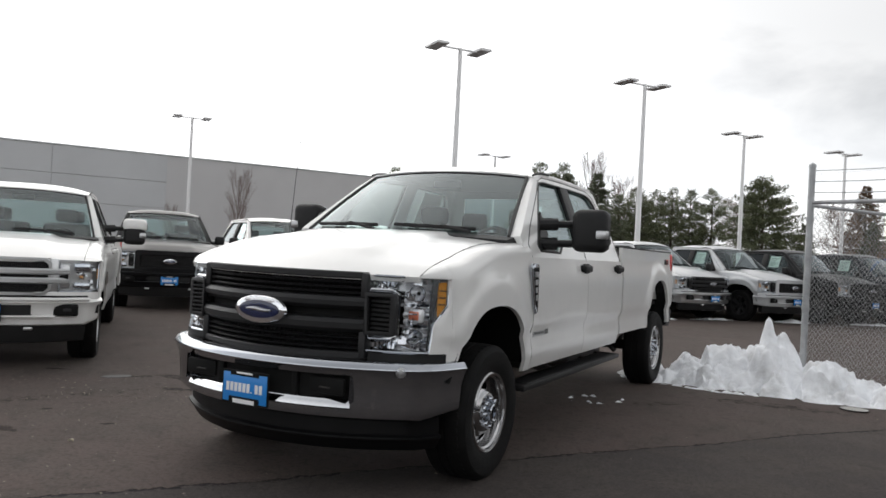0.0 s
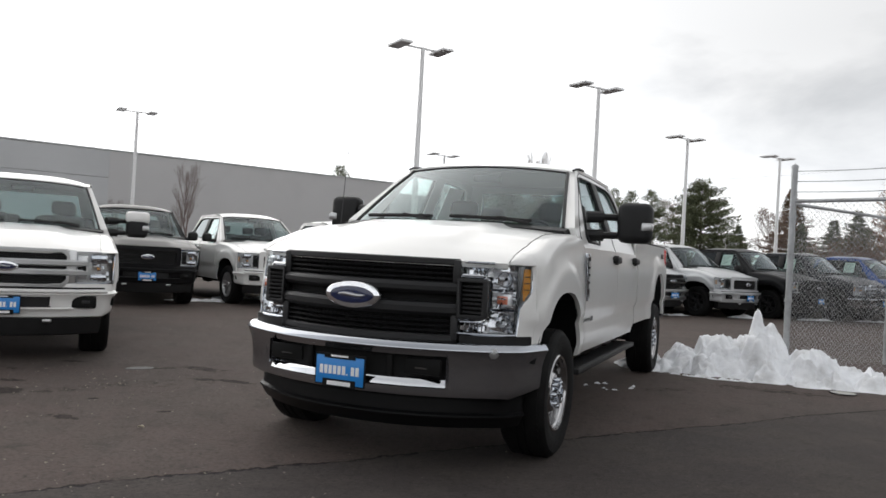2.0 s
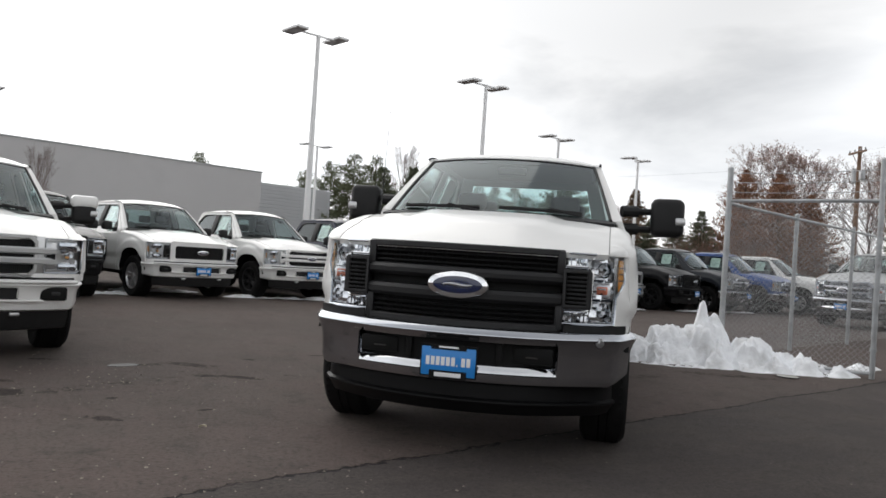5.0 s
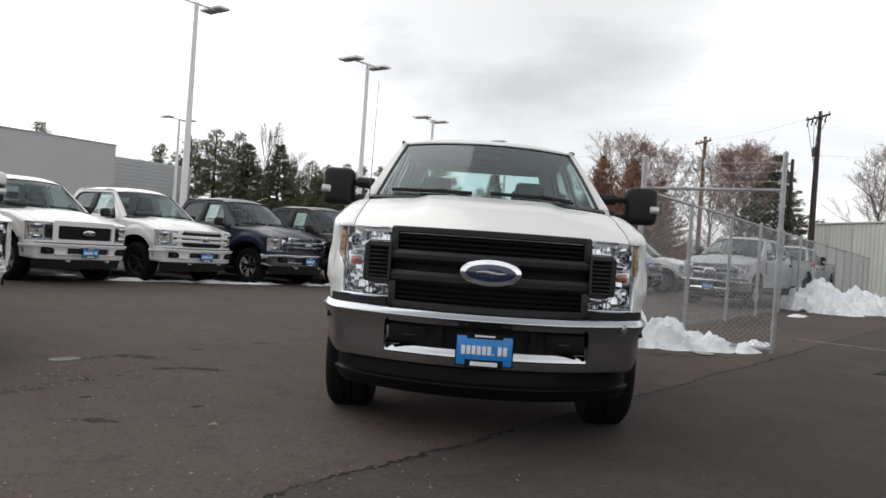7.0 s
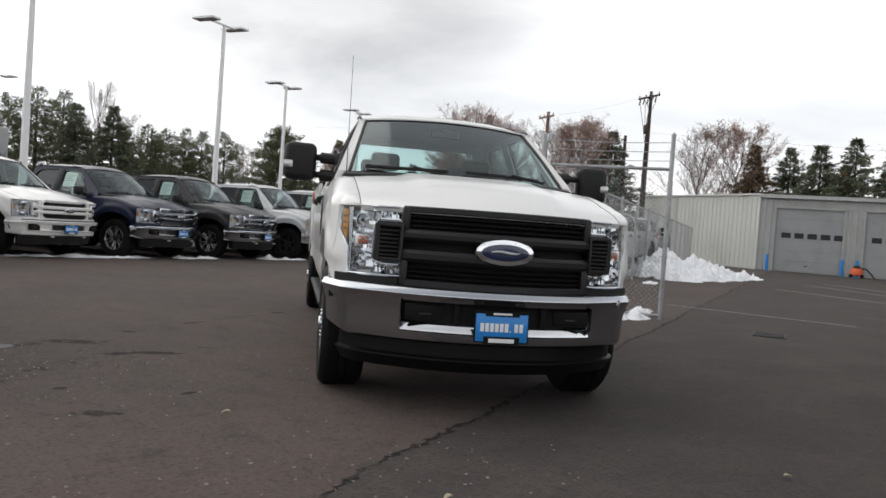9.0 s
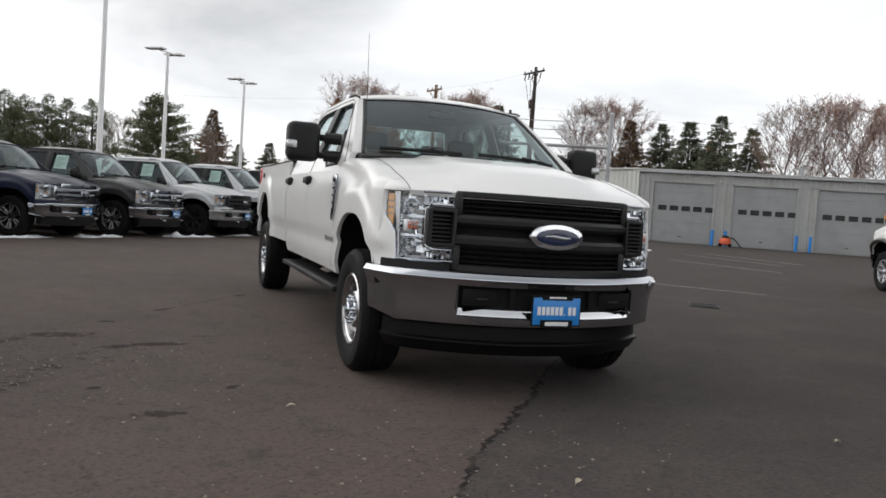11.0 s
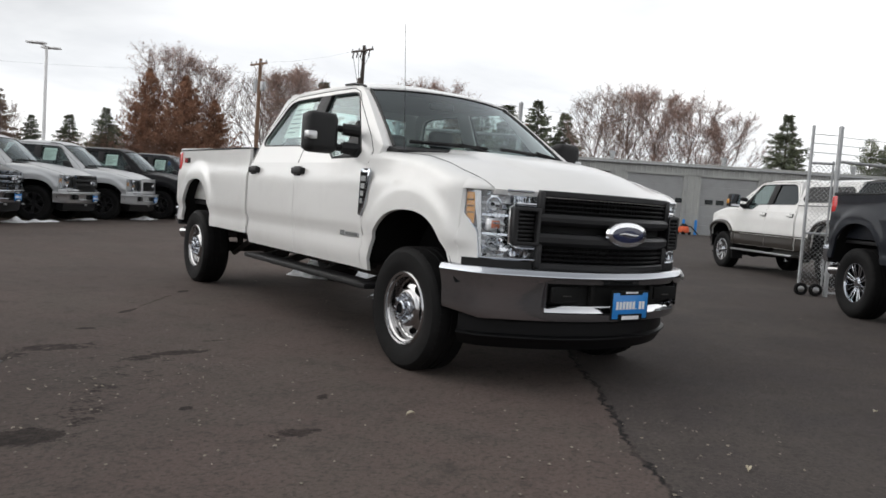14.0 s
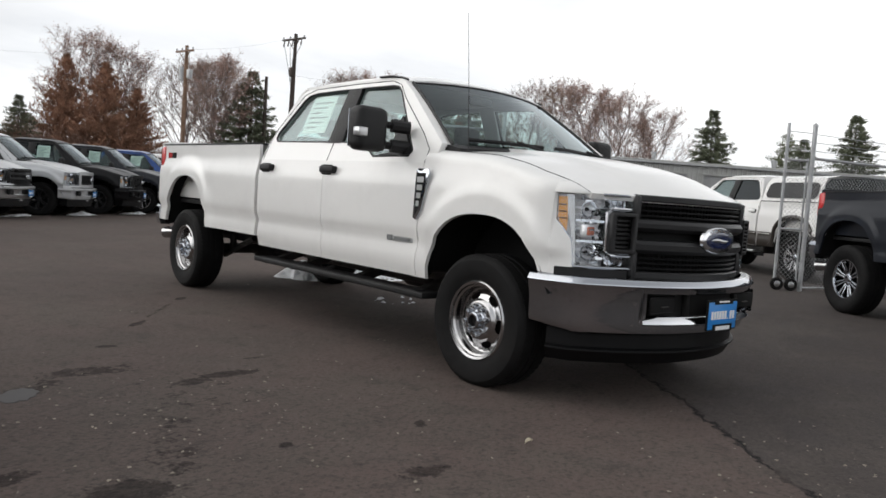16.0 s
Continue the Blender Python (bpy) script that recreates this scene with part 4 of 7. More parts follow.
    for s in (1, -1):
        Y = lambda a, b, n: [s * v for v in seq(a, b, n)]
        back = lambda y, z: hx(y, z) - 0.075
        face = lambda y, z: hx(y, z) + 0.004
        zz = seq(0.79, 1.19, 12)
        bm = band(back, lambda z: 0.725, outer, zz, 8, s)
        join(bm, strip(back, Y(0.585, 0.725, 4), seq(1.112, 1.185, 2)))
        join(bm, strip(back, Y(0.585, 0.725, 4), seq(0.795, 0.866, 2)))
        lamp = part("headlamp", bm, M_REFL, T, "C-shaped clear headlamp with amber marker")
        lens = band(face, lambda z: 0.72, outer, zz, 10, s)
        join(lens, strip(face, Y(0.575, 0.72, 4), seq(1.107, 1.19, 2)))
        join(lens, strip(face, Y(0.575, 0.72, 4), seq(0.79, 0.871, 2)))
        part("lens", lens, M_LENS, lamp)
        rim = [(0.575, 1.19), (0.72, 1.19), (0.86, 1.19), (0.912, 1.188), (0.918, 1.10), (0.918, 1.04), (0.895, 0.99), (0.872, 0.94), (0.868, 0.79), (0.80, 0.79), (0.72, 0.79), (0.575, 0.79), (0.575, 0.871), (0.70, 0.871), (0.722, 0.89), (0.722, 1.09), (0.70, 1.107), (0.575, 1.107), (0.575, 1.19)]
        part("lamp_rim", tube([(face(y, z) - 0.006, s * y, z) for y, z in rim], 0.008, 6), M_CHROME, lamp)
        # bright edge round the vent side of the C
        part("lamp_edge", tube([(face(y, z) - 0.004, s * y, z) for y, z in ((0.585, 0.862), (0.70, 0.862), (0.732, 0.885), (0.732, 1.095), (0.70, 1.116), (0.585, 1.116))], 0.009, 6), M_BRIGHT, lamp)
        # stepped bright reflector of the main column
        fz = seq(0.80, 1.18, 30)
        fac = grid([[(hx(y, z) - 0.05 + (0.016 if iz % 3 == 0 else 0.0 if iz % 3 == 1 else 0.006) + 0.004 * math.sin(iy * 1.7 + iz), y, z) for iz, z in enumerate(fz)] for iy, y in enumerate(Y(0.738, 0.848, 9))])
        part("reflector", fac, M_REFL, lamp, "stepped chrome reflector", 15)
        tagged(part("facet_moulding", glitter(hx, s, 0.745, 0.842, 0.805, 1.175, 5, 46), M_BRIGHT, lamp), kind="stuff")
        tagged(part("facet_moulding", glitter(hx, s, 0.60, 0.73, 0.80, 0.862, 6, 14), M_BRIGHT, lamp), kind="stuff")
        tagged(part("facet_moulding", glitter(hx, s, 0.60, 0.73, 1.118, 1.182, 7, 14), M_BRIGHT, lamp), kind="stuff")
        # bulb bowls above and below the indicator, dark behind a bright mouth
        for z0, z1 in ((0.835, 0.905), (1.068, 1.14)):
            zc = (z0 + z1) / 2
            bowl = lathe([(0.0001, 0.035), (0.02, 0.032), (0.034, 0.012), (0.040, -0.006), (0.046, -0.006)], 18, Matrix.Translation((hx(0.795, zc) - 0.028, s * 0.795, zc)) @ Matrix.Rotation(radians(90 + s * 30), 4, "Z"))
            w = part("bulb_bowl", bowl, M_CHROME, lamp)
            part("bulb", tube([(hx(0.795, zc) - 0.06, s * 0.79, zc), (hx(0.795, zc) - 0.030, s * 0.80, zc)], [0.013, 0.010], 10), M_DEEP, w)
        xi = hx(0.79, 0.985)
        b = part("indicator", rbox(xi - 0.06, xi - 0.018, s * 0.742, s * 0.838, 0.948, 1.022, 0.014, 3), M_REFL, lamp)
        part("bulb_cover", rbox(xi - 0.03, xi - 0.014, s * 0.758, s * 0.822, 0.962, 1.010, 0.012, 3), M_ROSE, b, "dull orange indicator bulb")
        # highlight on the bulb cover, modelled as a bright sliver
        part("bulb_glint", rbox(xi - 0.018, xi - 0.010, s * 0.765, s * 0.815, 0.990, 0.998, 0.003, 1), M_BRIGHT, b)
        for z in (0.930, 1.042):
            part("lamp_divider", strip(lambda y, q: hx(y, q) - 0.012, Y(0.735, 0.848, 6), [z - 0.007, z + 0.007]), M_CHROME, lamp)
        # upright post between the main column and the outer end
        part("dark_column", band(lambda y, z: hx(y, z) - 0.03, lambda z: 0.845, lambda z: 0.856, seq(0.80, 1.18, 3), 1, s), M_GRILLE, lamp)
        part("divider_post", band(lambda y, z: hx(y, z) - 0.010, lambda z: 0.852, lambda z: 0.866 + 0.012 * smooth(0.95, 1.15, z), seq(0.80, 1.18, 8), 2, s), M_WCHROME, lamp)
        for k in range(5):
            for z0, z1 in ((0.80, 0.858), (1.118, 1.178)):
                xf = hx(0.62 + 0.02 * k, z1)
                part("lamp_fin", rbox(xf - 0.06, xf - 0.016, s * (0.605 + 0.022 * k), s * (0.613 + 0.022 * k), z0, z1, 0.002, 1), M_CHROME, lamp)
        mk = part("side_marker", band(lambda y, z: hx(y, z) - 0.004, lambda z: 0.878 + 0.004 * smooth(1.05, 0.99, z), lambda z: max(0.886, outer(z) - 0.008), seq(0.985, 1.168, 8), 4, s), M_AMBER, lamp, "amber side marker")
        for z in (1.045, 1.082, 1.119):
            part("marker_rib", strip(lambda y, q: hx(y, q) - 0.001, Y(0.882, 0.908, 3), [z, z + 0.007]), M_BROWN, mk)
        # wing panel in front of the side skin, down to the bumper
        fyz = lambda x, z: 0.985 + 0.012 * smooth(0.82, 0.66, z) - 0.026 * smooth(0.875, 0.825, z) + 0.018 * smooth(1.08, 0.94, math.hypot(x / 0.67, (z - 0.45) / 0.74)) - 2.8 * (x - 0.40) ** 2 * (1 + 0.25 * smooth(0.85, 1.2, z))
        xe = lambda z: max(0.524, hx(outer(z), z) + 0.004)
        part("fender_corner", grid([[(lerp(0.515, xe(z), u), s * lerp(fyz(0.515, z), outer(z) + 0.004, u) + s * 0.006 * math.sin(math.pi * u), z) for u in seq(0, 1, 6)] for z in seq(0.742, 1.19, 18)], (-0.02, 0, 0)), shell, T, angle=60)
        # body filler under the lamp
        part("lamp_base", sweep([(min(hx(y), bx(y)) - 0.06, s * y) for y in (seq(0.57, 0.90, 8) if s > 0 else seq(0.57, 0.90, 8)[::-1])], [(-0.10, 0.720), (0.035, 0.720), (0.052, 0.735), (0.052, 0.785), (-0.10, 0.785)]), M_PLASTIC, T)
    # bumper, opening, valance
    bp = bumper(T, bx, 0.88, (0.435, 1.0), 0.430, 0.744, (0.575, 0.525, 0.668), M_BUMP if bump_mat is M_CHROME else bump_mat, "deep chrome bumper with a long dark opening")
    part("bumper_opening", sweep(curve_y(0.58, bx), [(-0.10, 0.515), (-0.06, 0.515), (-0.06, 0.675), (-0.10, 0.675)]), M_DEEP, bp)
    for s in (1, -1):
        part("opening_pocket", rbox(bx(0.44) - 0.05, bx(0.44) - 0.02, s * 0.33, s * 0.55, 0.56, 0.65, 0.012), M_DEEP, bp)
        # no full hook: a thin bar added for the glint inside the pocket
        part("tow_hook", rbox(bx(0.44) - 0.03, bx(0.44) - 0.012, s * 0.40, s * 0.47, 0.592, 0.600, 0.003, 1), M_UNDER, bp)
        if s > 0:
            part("bumper_plug", lathe([(0.0001, -0.010), (0.014, -0.009), (0.018, -0.002), (0.026, -0.001), (0.028, 0.004)], 16, Matrix.Translation((bx(0.80) + 0.006, s * 0.80, 0.695)) @ Matrix.Rotation(radians(90 + s * 34), 4, "Z")), M_SATIN, bp)
        part("opening_post", rbox(bx(0.26) - 0.06, bx(0.26) - 0.03, s * 0.24, s * 0.275, 0.535, 0.662, 0.006), M_DEEP, bp)
    # lip in brighter metal than the bumper, to put the sky's shine into its colour
    part("bumper_lip", sweep(curve_y(0.572, bx, 40), [(-0.07, 0.490), (-0.018, 0.490), (-0.006, 0.499), (-0.010, 0.508), (-0.027, 0.536), (-0.034, 0.541), (-0.07, 0.546)]), M_BRIGHT if bump_mat is M_CHROME else bump_mat, bp)
    vx = lambda y: 0.955 - 0.33 * (abs(y) / 0.84) ** 2.2
    va = part("valance", sweep([(0.50, -0.90)] + curve_y(0.84, vx, 24) + [(0.50, 0.90)], [(-0.14, 0.268), (-0.07, 0.252), (-0.04, 0.258), (-0.008, 0.312), (0.006, 0.325), (0.005, 0.335), (-0.016, 0.346), (-0.020, 0.43), (-0.03, 0.54), (-0.14, 0.54)]), M_DAM, T, "black air dam under the bumper")
    plate(bp, 1.045, plate_y, 0.548, 0.305, 0.158)


def front_light(T, Z, style, shell, accent, bump_mat, lamp_dark=False):
    """Front of the lighter pickups. style: bars, mesh or chrome."""
    gx = lambda y: 0.925 - 0.11 * (abs(y) / 0.58) ** 2
    g = part("grille", sweep(curve_y(0.60, gx), [(-0.09, 0.72), (-0.04, 0.72), (-0.04, 1.075), (-0.09, 1.075)]), M_DEEP, T, {"bars": "grille with broad satin bars and dark mesh", "mesh": "black mesh grille in a body-coloured surround", "chrome": "chrome double-bar grille", "dark": "black barred grille"}[style])
    def ring(w, z0, z1, t, o, m, ch=0.05):
        pts = [(-w + ch, z0), (w - ch, z0), (w, z0 + ch), (w, z1 - ch), (w - ch, z1), (-w + ch, z1), (-w, z1 - ch), (-w, z0 + ch)]
        inn = [(y * (w - t) / w, lerp((z0 + z1) / 2, z, (z1 - z0 - 2 * t) / (z1 - z0))) for y, z in pts]
        def bend(x, y, z):
            return (gx(y) + x + o, y, z)
        pts = [p for a, b in zip(pts, pts[1:] + pts[:1]) for p in [(lerp(a[0], b[0], k / 6), lerp(a[1], b[1], k / 6)) for k in range(6)]]
        inn = [p for a, b in zip(inn, inn[1:] + inn[:1]) for p in [(lerp(a[0], b[0], k / 6), lerp(a[1], b[1], k / 6)) for k in range(6)]]
        return part("grille_surround", prism(pts, "x", -0.06, 0.0, (inn,), bend), m, g)
    mesh = bmesh.new()
    for k in range(61):
        y = lerp(-0.50, 0.50, k / 60)
        rbox(gx(y) - 0.045, gx(y) - 0.028, y - 0.003, y + 0.003, 0.735, 1.06, 0, 1, None, mesh)
    for k in range(17):
        z = lerp(0.74, 1.055, k / 16)
        join(mesh, sweep(curve_y(0.50, gx, 10), [(-0.045, z - 0.003), (-0.028, z - 0.003), (-0.028, z + 0.003), (-0.045, z + 0.003)]))
    tagged(part("grille_mesh", mesh, M_PLASTIC, g), kind="stuff")
    if style == "bars":
        ring(0.545, 0.715, 1.080, 0.026, 0.008, accent)
        for z0, z1 in ((0.915, 0.975), (0.825, 0.885)):
            part("grille_bar", sweep(curve_y(0.70, lambda y: gx(min(abs(y), 0.60)) - 0.25 * max(0, abs(y) - 0.6)), [(-0.05, z0), (0.01, z0), (0.022, z0 + 0.012), (0.022, z1 - 0.014), (0.012, z1), (-0.05, z1)]), accent, g)
        part("grille_slot", bar(gx, 0.50, 0.884, 0.916, -0.05, 0.004), M_DEEP, g)
    elif style == "mesh":
        ring(0.60, 0.69, 1.095, 0.085, 0.004, accent, 0.03)
        part("grille_slot", bar(gx, 0.46, 0.90, 0.906, -0.05, -0.02, 0.001), M_PLASTIC, g)
    else:
        c = accent
        ring(0.56, 0.715, 1.075, 0.024, 0.006, M_CHROME if style == "chrome" else M_PLASTIC)
        for z0, z1 in ((0.925, 0.985), (0.825, 0.885)):
            part("grille_bar", sweep(curve_y(0.66, lambda y: gx(min(abs(y), 0.60)) - 0.25 * max(0, abs(y) - 0.6)), [(-0.05, z0), (0.008, z0), (0.02, z0 + 0.012), (0.02, z1 - 0.012), (0.008, z1), (-0.05, z1)]), c, g)
        for z in (0.755, 0.785, 1.01, 1.035):
            part("grille_slat", bar(gx, 0.53, z, z + 0.012, -0.05, -0.004, 0.003), c, g)
    oval_badge(g, 0.946, 0.902, 0.24, 0.098)
    hx = lambda y: interp(abs(y), [(0.56, 0.825), (0.72, 0.775), (0.84, 0.715), (0.90, 0.67), (0.935, 0.625), (0.957, 0.575)])
    for s in (1, -1):
        Y = lambda a, b, n: [s * v for v in seq(a, b, n)]
        zl, zh = 0.755, 1.055
        lamp = part("headlamp", strip(lambda y, z: hx(y) - 0.07, Y(0.61, 0.950, 8), seq(zl, zh, 4)), M_DEEP if lamp_dark else M_SATIN, T, "headlamp with stacked reflectors")
        part("lens", strip(lambda y, z: hx(y) + 0.004, Y(0.60, 0.957, 10), seq(zl - 0.004, zh + 0.004, 4)), M_LENS, lamp)
        for z0, z1 in ((0.775, 0.84), (0.955, 1.035)):
            part("reflector", rbox(hx(0.80) - 0.07, hx(0.80) - 0.012, s * 0.73, s * 0.885, z0, z1, 0.016, 2), M_CHROME, lamp)
        tagged(part("facet_moulding", glitter(lambda y, z: hx(y), s, 0.78, 0.90, zl + 0.02, zh - 0.02, 8, 26), M_BRIGHT, lamp), kind="stuff")
        if style == "bars":
            part("grille_end", rbox(gx(0.57) - 0.06, gx(0.57) - 0.004, s * 0.528, s * 0.605, 0.72, 1.075, 0.012), accent, g)
        part("lamp_rim", tube([(hx(y) + 0.002, s * y, z) for y, z in ((0.61, zl), (0.75, zl), (0.88, zl), (0.945, zl + 0.03), (0.952, zh - 0.03), (0.93, zh), (0.80, zh + 0.002), (0.61, zh + 0.002), (0.61, zl))], 0.006, 6), M_CHROME, lamp)
        part("indicator", rbox(hx(0.80) - 0.06, hx(0.80) - 0.015, s * 0.785, s * 0.82, 0.885, 0.91, 0.008), M_AMBER, lamp, "amber indicator")
        part("lamp_brow", rbox(hx(0.66) - 0.06, hx(0.66) + 0.006, s * 0.60, s * 0.705, 0.79, 1.02, 0.014), accent if style == "bars" else (M_CHROME if style == "chrome" else M_PLASTIC), lamp)
        part("lamp_socket", rbox(hx(0.655) + 0.0, hx(0.655) + 0.012, s * 0.618, s * 0.692, 0.86, 0.95, 0.01), M_DEEP, lamp)
        part("side_marker", strip(lambda y, q: hx(y) - 0.006, Y(0.936, 0.953, 4), seq(0.88, 0.98, 3)), M_AMBER, lamp)
    bx = lambda y: 0.99 - 0.24 * (abs(y) / 0.90) ** 2.2
    ux = lambda y: 0.945 - 0.21 * (abs(y) / 0.90) ** 2.2
    part("front_apron", sweep([(hx(0.955) - 0.02, -0.957)] + curve_y(0.90, lambda y: min(ux(y), hx(y) + 0.02), 24) + [(hx(0.955) - 0.02, 0.957)], [(-0.12, 0.66), (0.0, 0.66), (0.004, 0.70), (-0.004, 0.745), (-0.12, 0.75)]), shell, T)
    bp = bumper(T, bx, 0.88, (0.45, 0.99), 0.42, 0.685, (0.40, 0.525, 0.625), bump_mat, "bumper with fog lamp pockets and dark lower intake")
    part("bumper_opening", sweep(curve_y(0.41, bx), [(-0.08, 0.51), (-0.03, 0.51), (-0.03, 0.63), (-0.08, 0.63)]), M_PLASTIC, bp)
    led = lambda y: bx(y) + 0.002
    part("bumper_ledge", sweep(curve_y(0.885, led, 28), [(-0.06, 0.664), (0.018, 0.664), (0.026, 0.672), (0.024, 0.684), (0.010, 0.694), (-0.06, 0.697)]), bump_mat, bp)
    part("bumper_gap", sweep(curve_y(0.89, led, 28), [(-0.07, 0.695), (-0.034, 0.695), (-0.034, 0.712), (-0.07, 0.712)]), M_DEEP, bp)
    part("lower_trim", sweep(curve_y(0.60, bx, 20), [(-0.03, 0.505), (0.010, 0.505), (0.014, 0.512), (0.006, 0.522), (-0.03, 0.524)]), bump_mat, bp)
    for s in (1, -1):
        f = part("fog_pocket", rbox(bx(0.70) - 0.05, bx(0.70) + 0.020, s * 0.575, s * 0.80, 0.515, 0.632, 0.02, 3), M_DEEP, bp)
        part("fog_lamp", rbox(bx(0.70) - 0.02, bx(0.70) + 0.024, s * 0.66, s * 0.75, 0.55, 0.60, 0.018, 3), M_GRILLE, f)
        part("tow_hook", rbox(0.93, 0.975, s * 0.34, s * 0.42, 0.385, 0.415, 0.01), M_SATIN, bp)
    vx = lambda y: 0.94 - 0.30 * (abs(y) / 0.86) ** 2.2
    part("valance", sweep(curve_y(0.86, vx, 20), [(-0.30, 0.27), (-0.05, 0.25), (-0.03, 0.26), (-0.01, 0.34), (0.0, 0.43), (-0.30, 0.44)]), M_PLASTIC, T, "black air dam under the bumper")
    plate(bp, 1.015, 0.0, 0.55, 0.305, 0.15)


def small_mirror(T, X, Z, s, cap):
    m = part("mirror", rbox(X(-0.93), X(-0.80), s * 1.00, s * 1.20, Z(1.40), Z(1.575), 0.05, 4), cap, T, "door mirror")
    part("mirror_glass", rbox(X(-0.935), X(-0.929), s * 1.02, s * 1.18, Z(1.42), Z(1.555), 0.002, 1), M_CHROME, m)
    part("mirror_arm", tube([(X(-0.86), s * 0.90, Z(1.42)), (X(-0.86), s * 1.04, Z(1.44))], 0.035, 8), M_PLASTIC, m)
    part("mirror_mount", prism([(-0.785, 1.385), (-0.80, 1.42), (-0.96, 1.60), (-0.98, 1.40)], "y", 0, 0.03, (), lambda x, y, z: (X(x), s * (upper_y(z) - y + 0.012), Z(z))), M_PLASTIC, m)


def window_sticker(T, X, Z, s, x0, x1, z0, z1):
    w = lambda x, y, z: (X(x), s * (upper_y(z) - y), Z(z))
    p = part("window_sticker", prism([(x0, z0), (x1, z0), (x1, z1), (x0, z1)], "y", 0.030, 0.032, (), w), M_STICK, T, "pale printed paper sheet in the window")
    for k in range(6):
        z = lerp(z0, z1, 0.14 + 0.13 * k)
        part("print_bar", prism([(lerp(x0, x1, 0.1), z), (lerp(x0, x1, 0.55 + 0.35 * ((k * 7) % 3) / 2), z), (lerp(x0, x1, 0.55 + 0.35 * ((k * 7) % 3) / 2), z + 0.012), (lerp(x0, x1, 0.1), z + 0.012)], "y", 0.0285, 0.0295, (), w), M_INK, p)


def running_board(T, P, X, Z, material):
    for s in (1, -1):
        b = part("running_board", rbox(X(-2.86), X(-0.50), s * 0.80, s * 0.985, Z(0.445), Z(0.485), 0.008, 2), material, T, "black step under the doors")
        for x in (-0.70, -1.45, -2.25, -2.70):
            part("step_bracket", prism([(0.42, 0.56), (0.42, 0.62), (0.80, 0.50), (0.95, 0.46), (0.95, 0.435), (0.78, 0.44)], "x", X(x) - 0.03, X(x) + 0.03, (), lambda a, y, z: (a, s * y, Z(z))), M_UNDER, b)
        part("step_tread", rbox(X(-2.80), X(-0.60), s * 0.84, s * 0.965, Z(0.483), Z(0.488), 0.002, 1), M_PLASTIC, b)


def heavy(name, label, colour, frame_mat, bump_mat, wheels, group="", rear_glass=None, at=None, lower=None):
    SD.rear_glass, SD.handle, SD.chrome_rear = rear_glass or M_SIDE, M_PLASTIC, True
    T, X, Z, sy = build_truck(SD, colour, name, label, "pickup truck", group, lower)
    front_heavy(T, Z, colour, frame_mat, bump_mat, M_PLASTIC)
    side_badges(T, X, Z, sy)
    for s in (1, -1):
        tow_mirror(T, X, Z, s, M_PLASTIC, dy=0.0 if s > 0 else -0.065)
    running_board(T, SD, X, Z, M_PLASTIC)
    add_wheels(T, SD, *wheels)
    if at:
        T.matrix_basis = at
    return T, X, Z, sy


def light(name, label, colour, style, accent, bump_mat, wheels, group="", at=None, handle=None, tow=False, sticker=True):
    LD.rear_glass, LD.handle, LD.chrome_rear = M_TINT, handle or colour, bump_mat is M_CHROME
    T, X, Z, sy = build_truck(LD, colour, name, label, "pickup truck", group)
    front_light(T, Z, style, colour, accent, bump_mat)
    for s in (1, -1):
        if tow:
            tow_mirror(T, X, Z, s, M_PLASTIC)
            part("mirror_cap", rbox(X(-0.95) - 0.066, X(-0.95) + 0.094, s * 1.108, s * 1.382, Z(1.555), Z(1.69), 0.05, 4), colour, T, "white upper mirror cap")
        else:
            small_mirror(T, X, Z, s, M_PLASTIC)
    if sticker:
        window_sticker(T, X, Z, -1, -1.64, -1.30, 1.56, 1.85)
    if wheels:
        add_wheels(T, LD, *wheels)
    if at:
        T.matrix_basis = at
    return T, X, Z, sy


# ---- the white heavy-duty truck in the middle ----
hero, HX, HZ, hsy = heavy("pickup_truck", "white four-door long-bed pickup with black barred grille and chrome bumper", M_WHITE, M_GRILLE, M_CHROME, ("steel", M_WCHROME, M_CHROME), at=pose(-0.489, 5.186, 0, 0, 0, 245.5))
window_sticker(hero, HX, HZ, -1, -2.42, -2.06, 1.56, 1.88)
part("aerial", tube([(-0.29, -0.855, 1.38), (-0.33, -0.855, 1.80), (-0.385, -0.855, 2.285)], [0.004, 0.0022, 0.0014], 6), M_DALLOY, hero, "thin whip aerial")


# ---- the other pickups ----
W_DARK, W_MACH, W_SILV, W_MULTI = ((6, 0.034), M_DALLOY, M_DALLOY), ((6, 0.040), M_ALLOY, M_DALLOY), ((5, 0.050), M_SATIN, M_SATIN), ((8, 0.026), M_ALLOY, M_CHROME)
ROW = "row of parked pickups"


def parked(x, y, deg=-55):
    """Place of a row truck from the ground point of its right front wheel."""
    a = radians(deg + 90)
    return pose(x + 0.94 * math.cos(a), y + 0.94 * math.sin(a), 0, 0, 0, deg)


light("pickup_truck", "white crew-cab pickup with broad satin grille bars", M_WHITE2, "bars", M_SATIN, M_WHITE2, W_SILV, at=pose(-4.74, 7.99, 0, 0, 0, -66), tow=True, sticker=False)
light("pickup_truck", "black crew-cab pickup with black mesh grille", M_BLACK, "mesh", M_BLACK, M_BLACK, W_DARK, ROW, parked(-6.75, 14.45, -63))
light("pickup_truck", "white crew-cab pickup with black mesh grille", M_WHITE, "mesh", M_WHITE, M_WHITE, W_SILV, ROW, parked(-4.5, 15.85))
light("pickup_truck", "white crew-cab pickup with three broad grille bars", M_WHITE, "bars", M_WHITE, M_WHITE, W_DARK, ROW, parked(-2.35, 17.2))
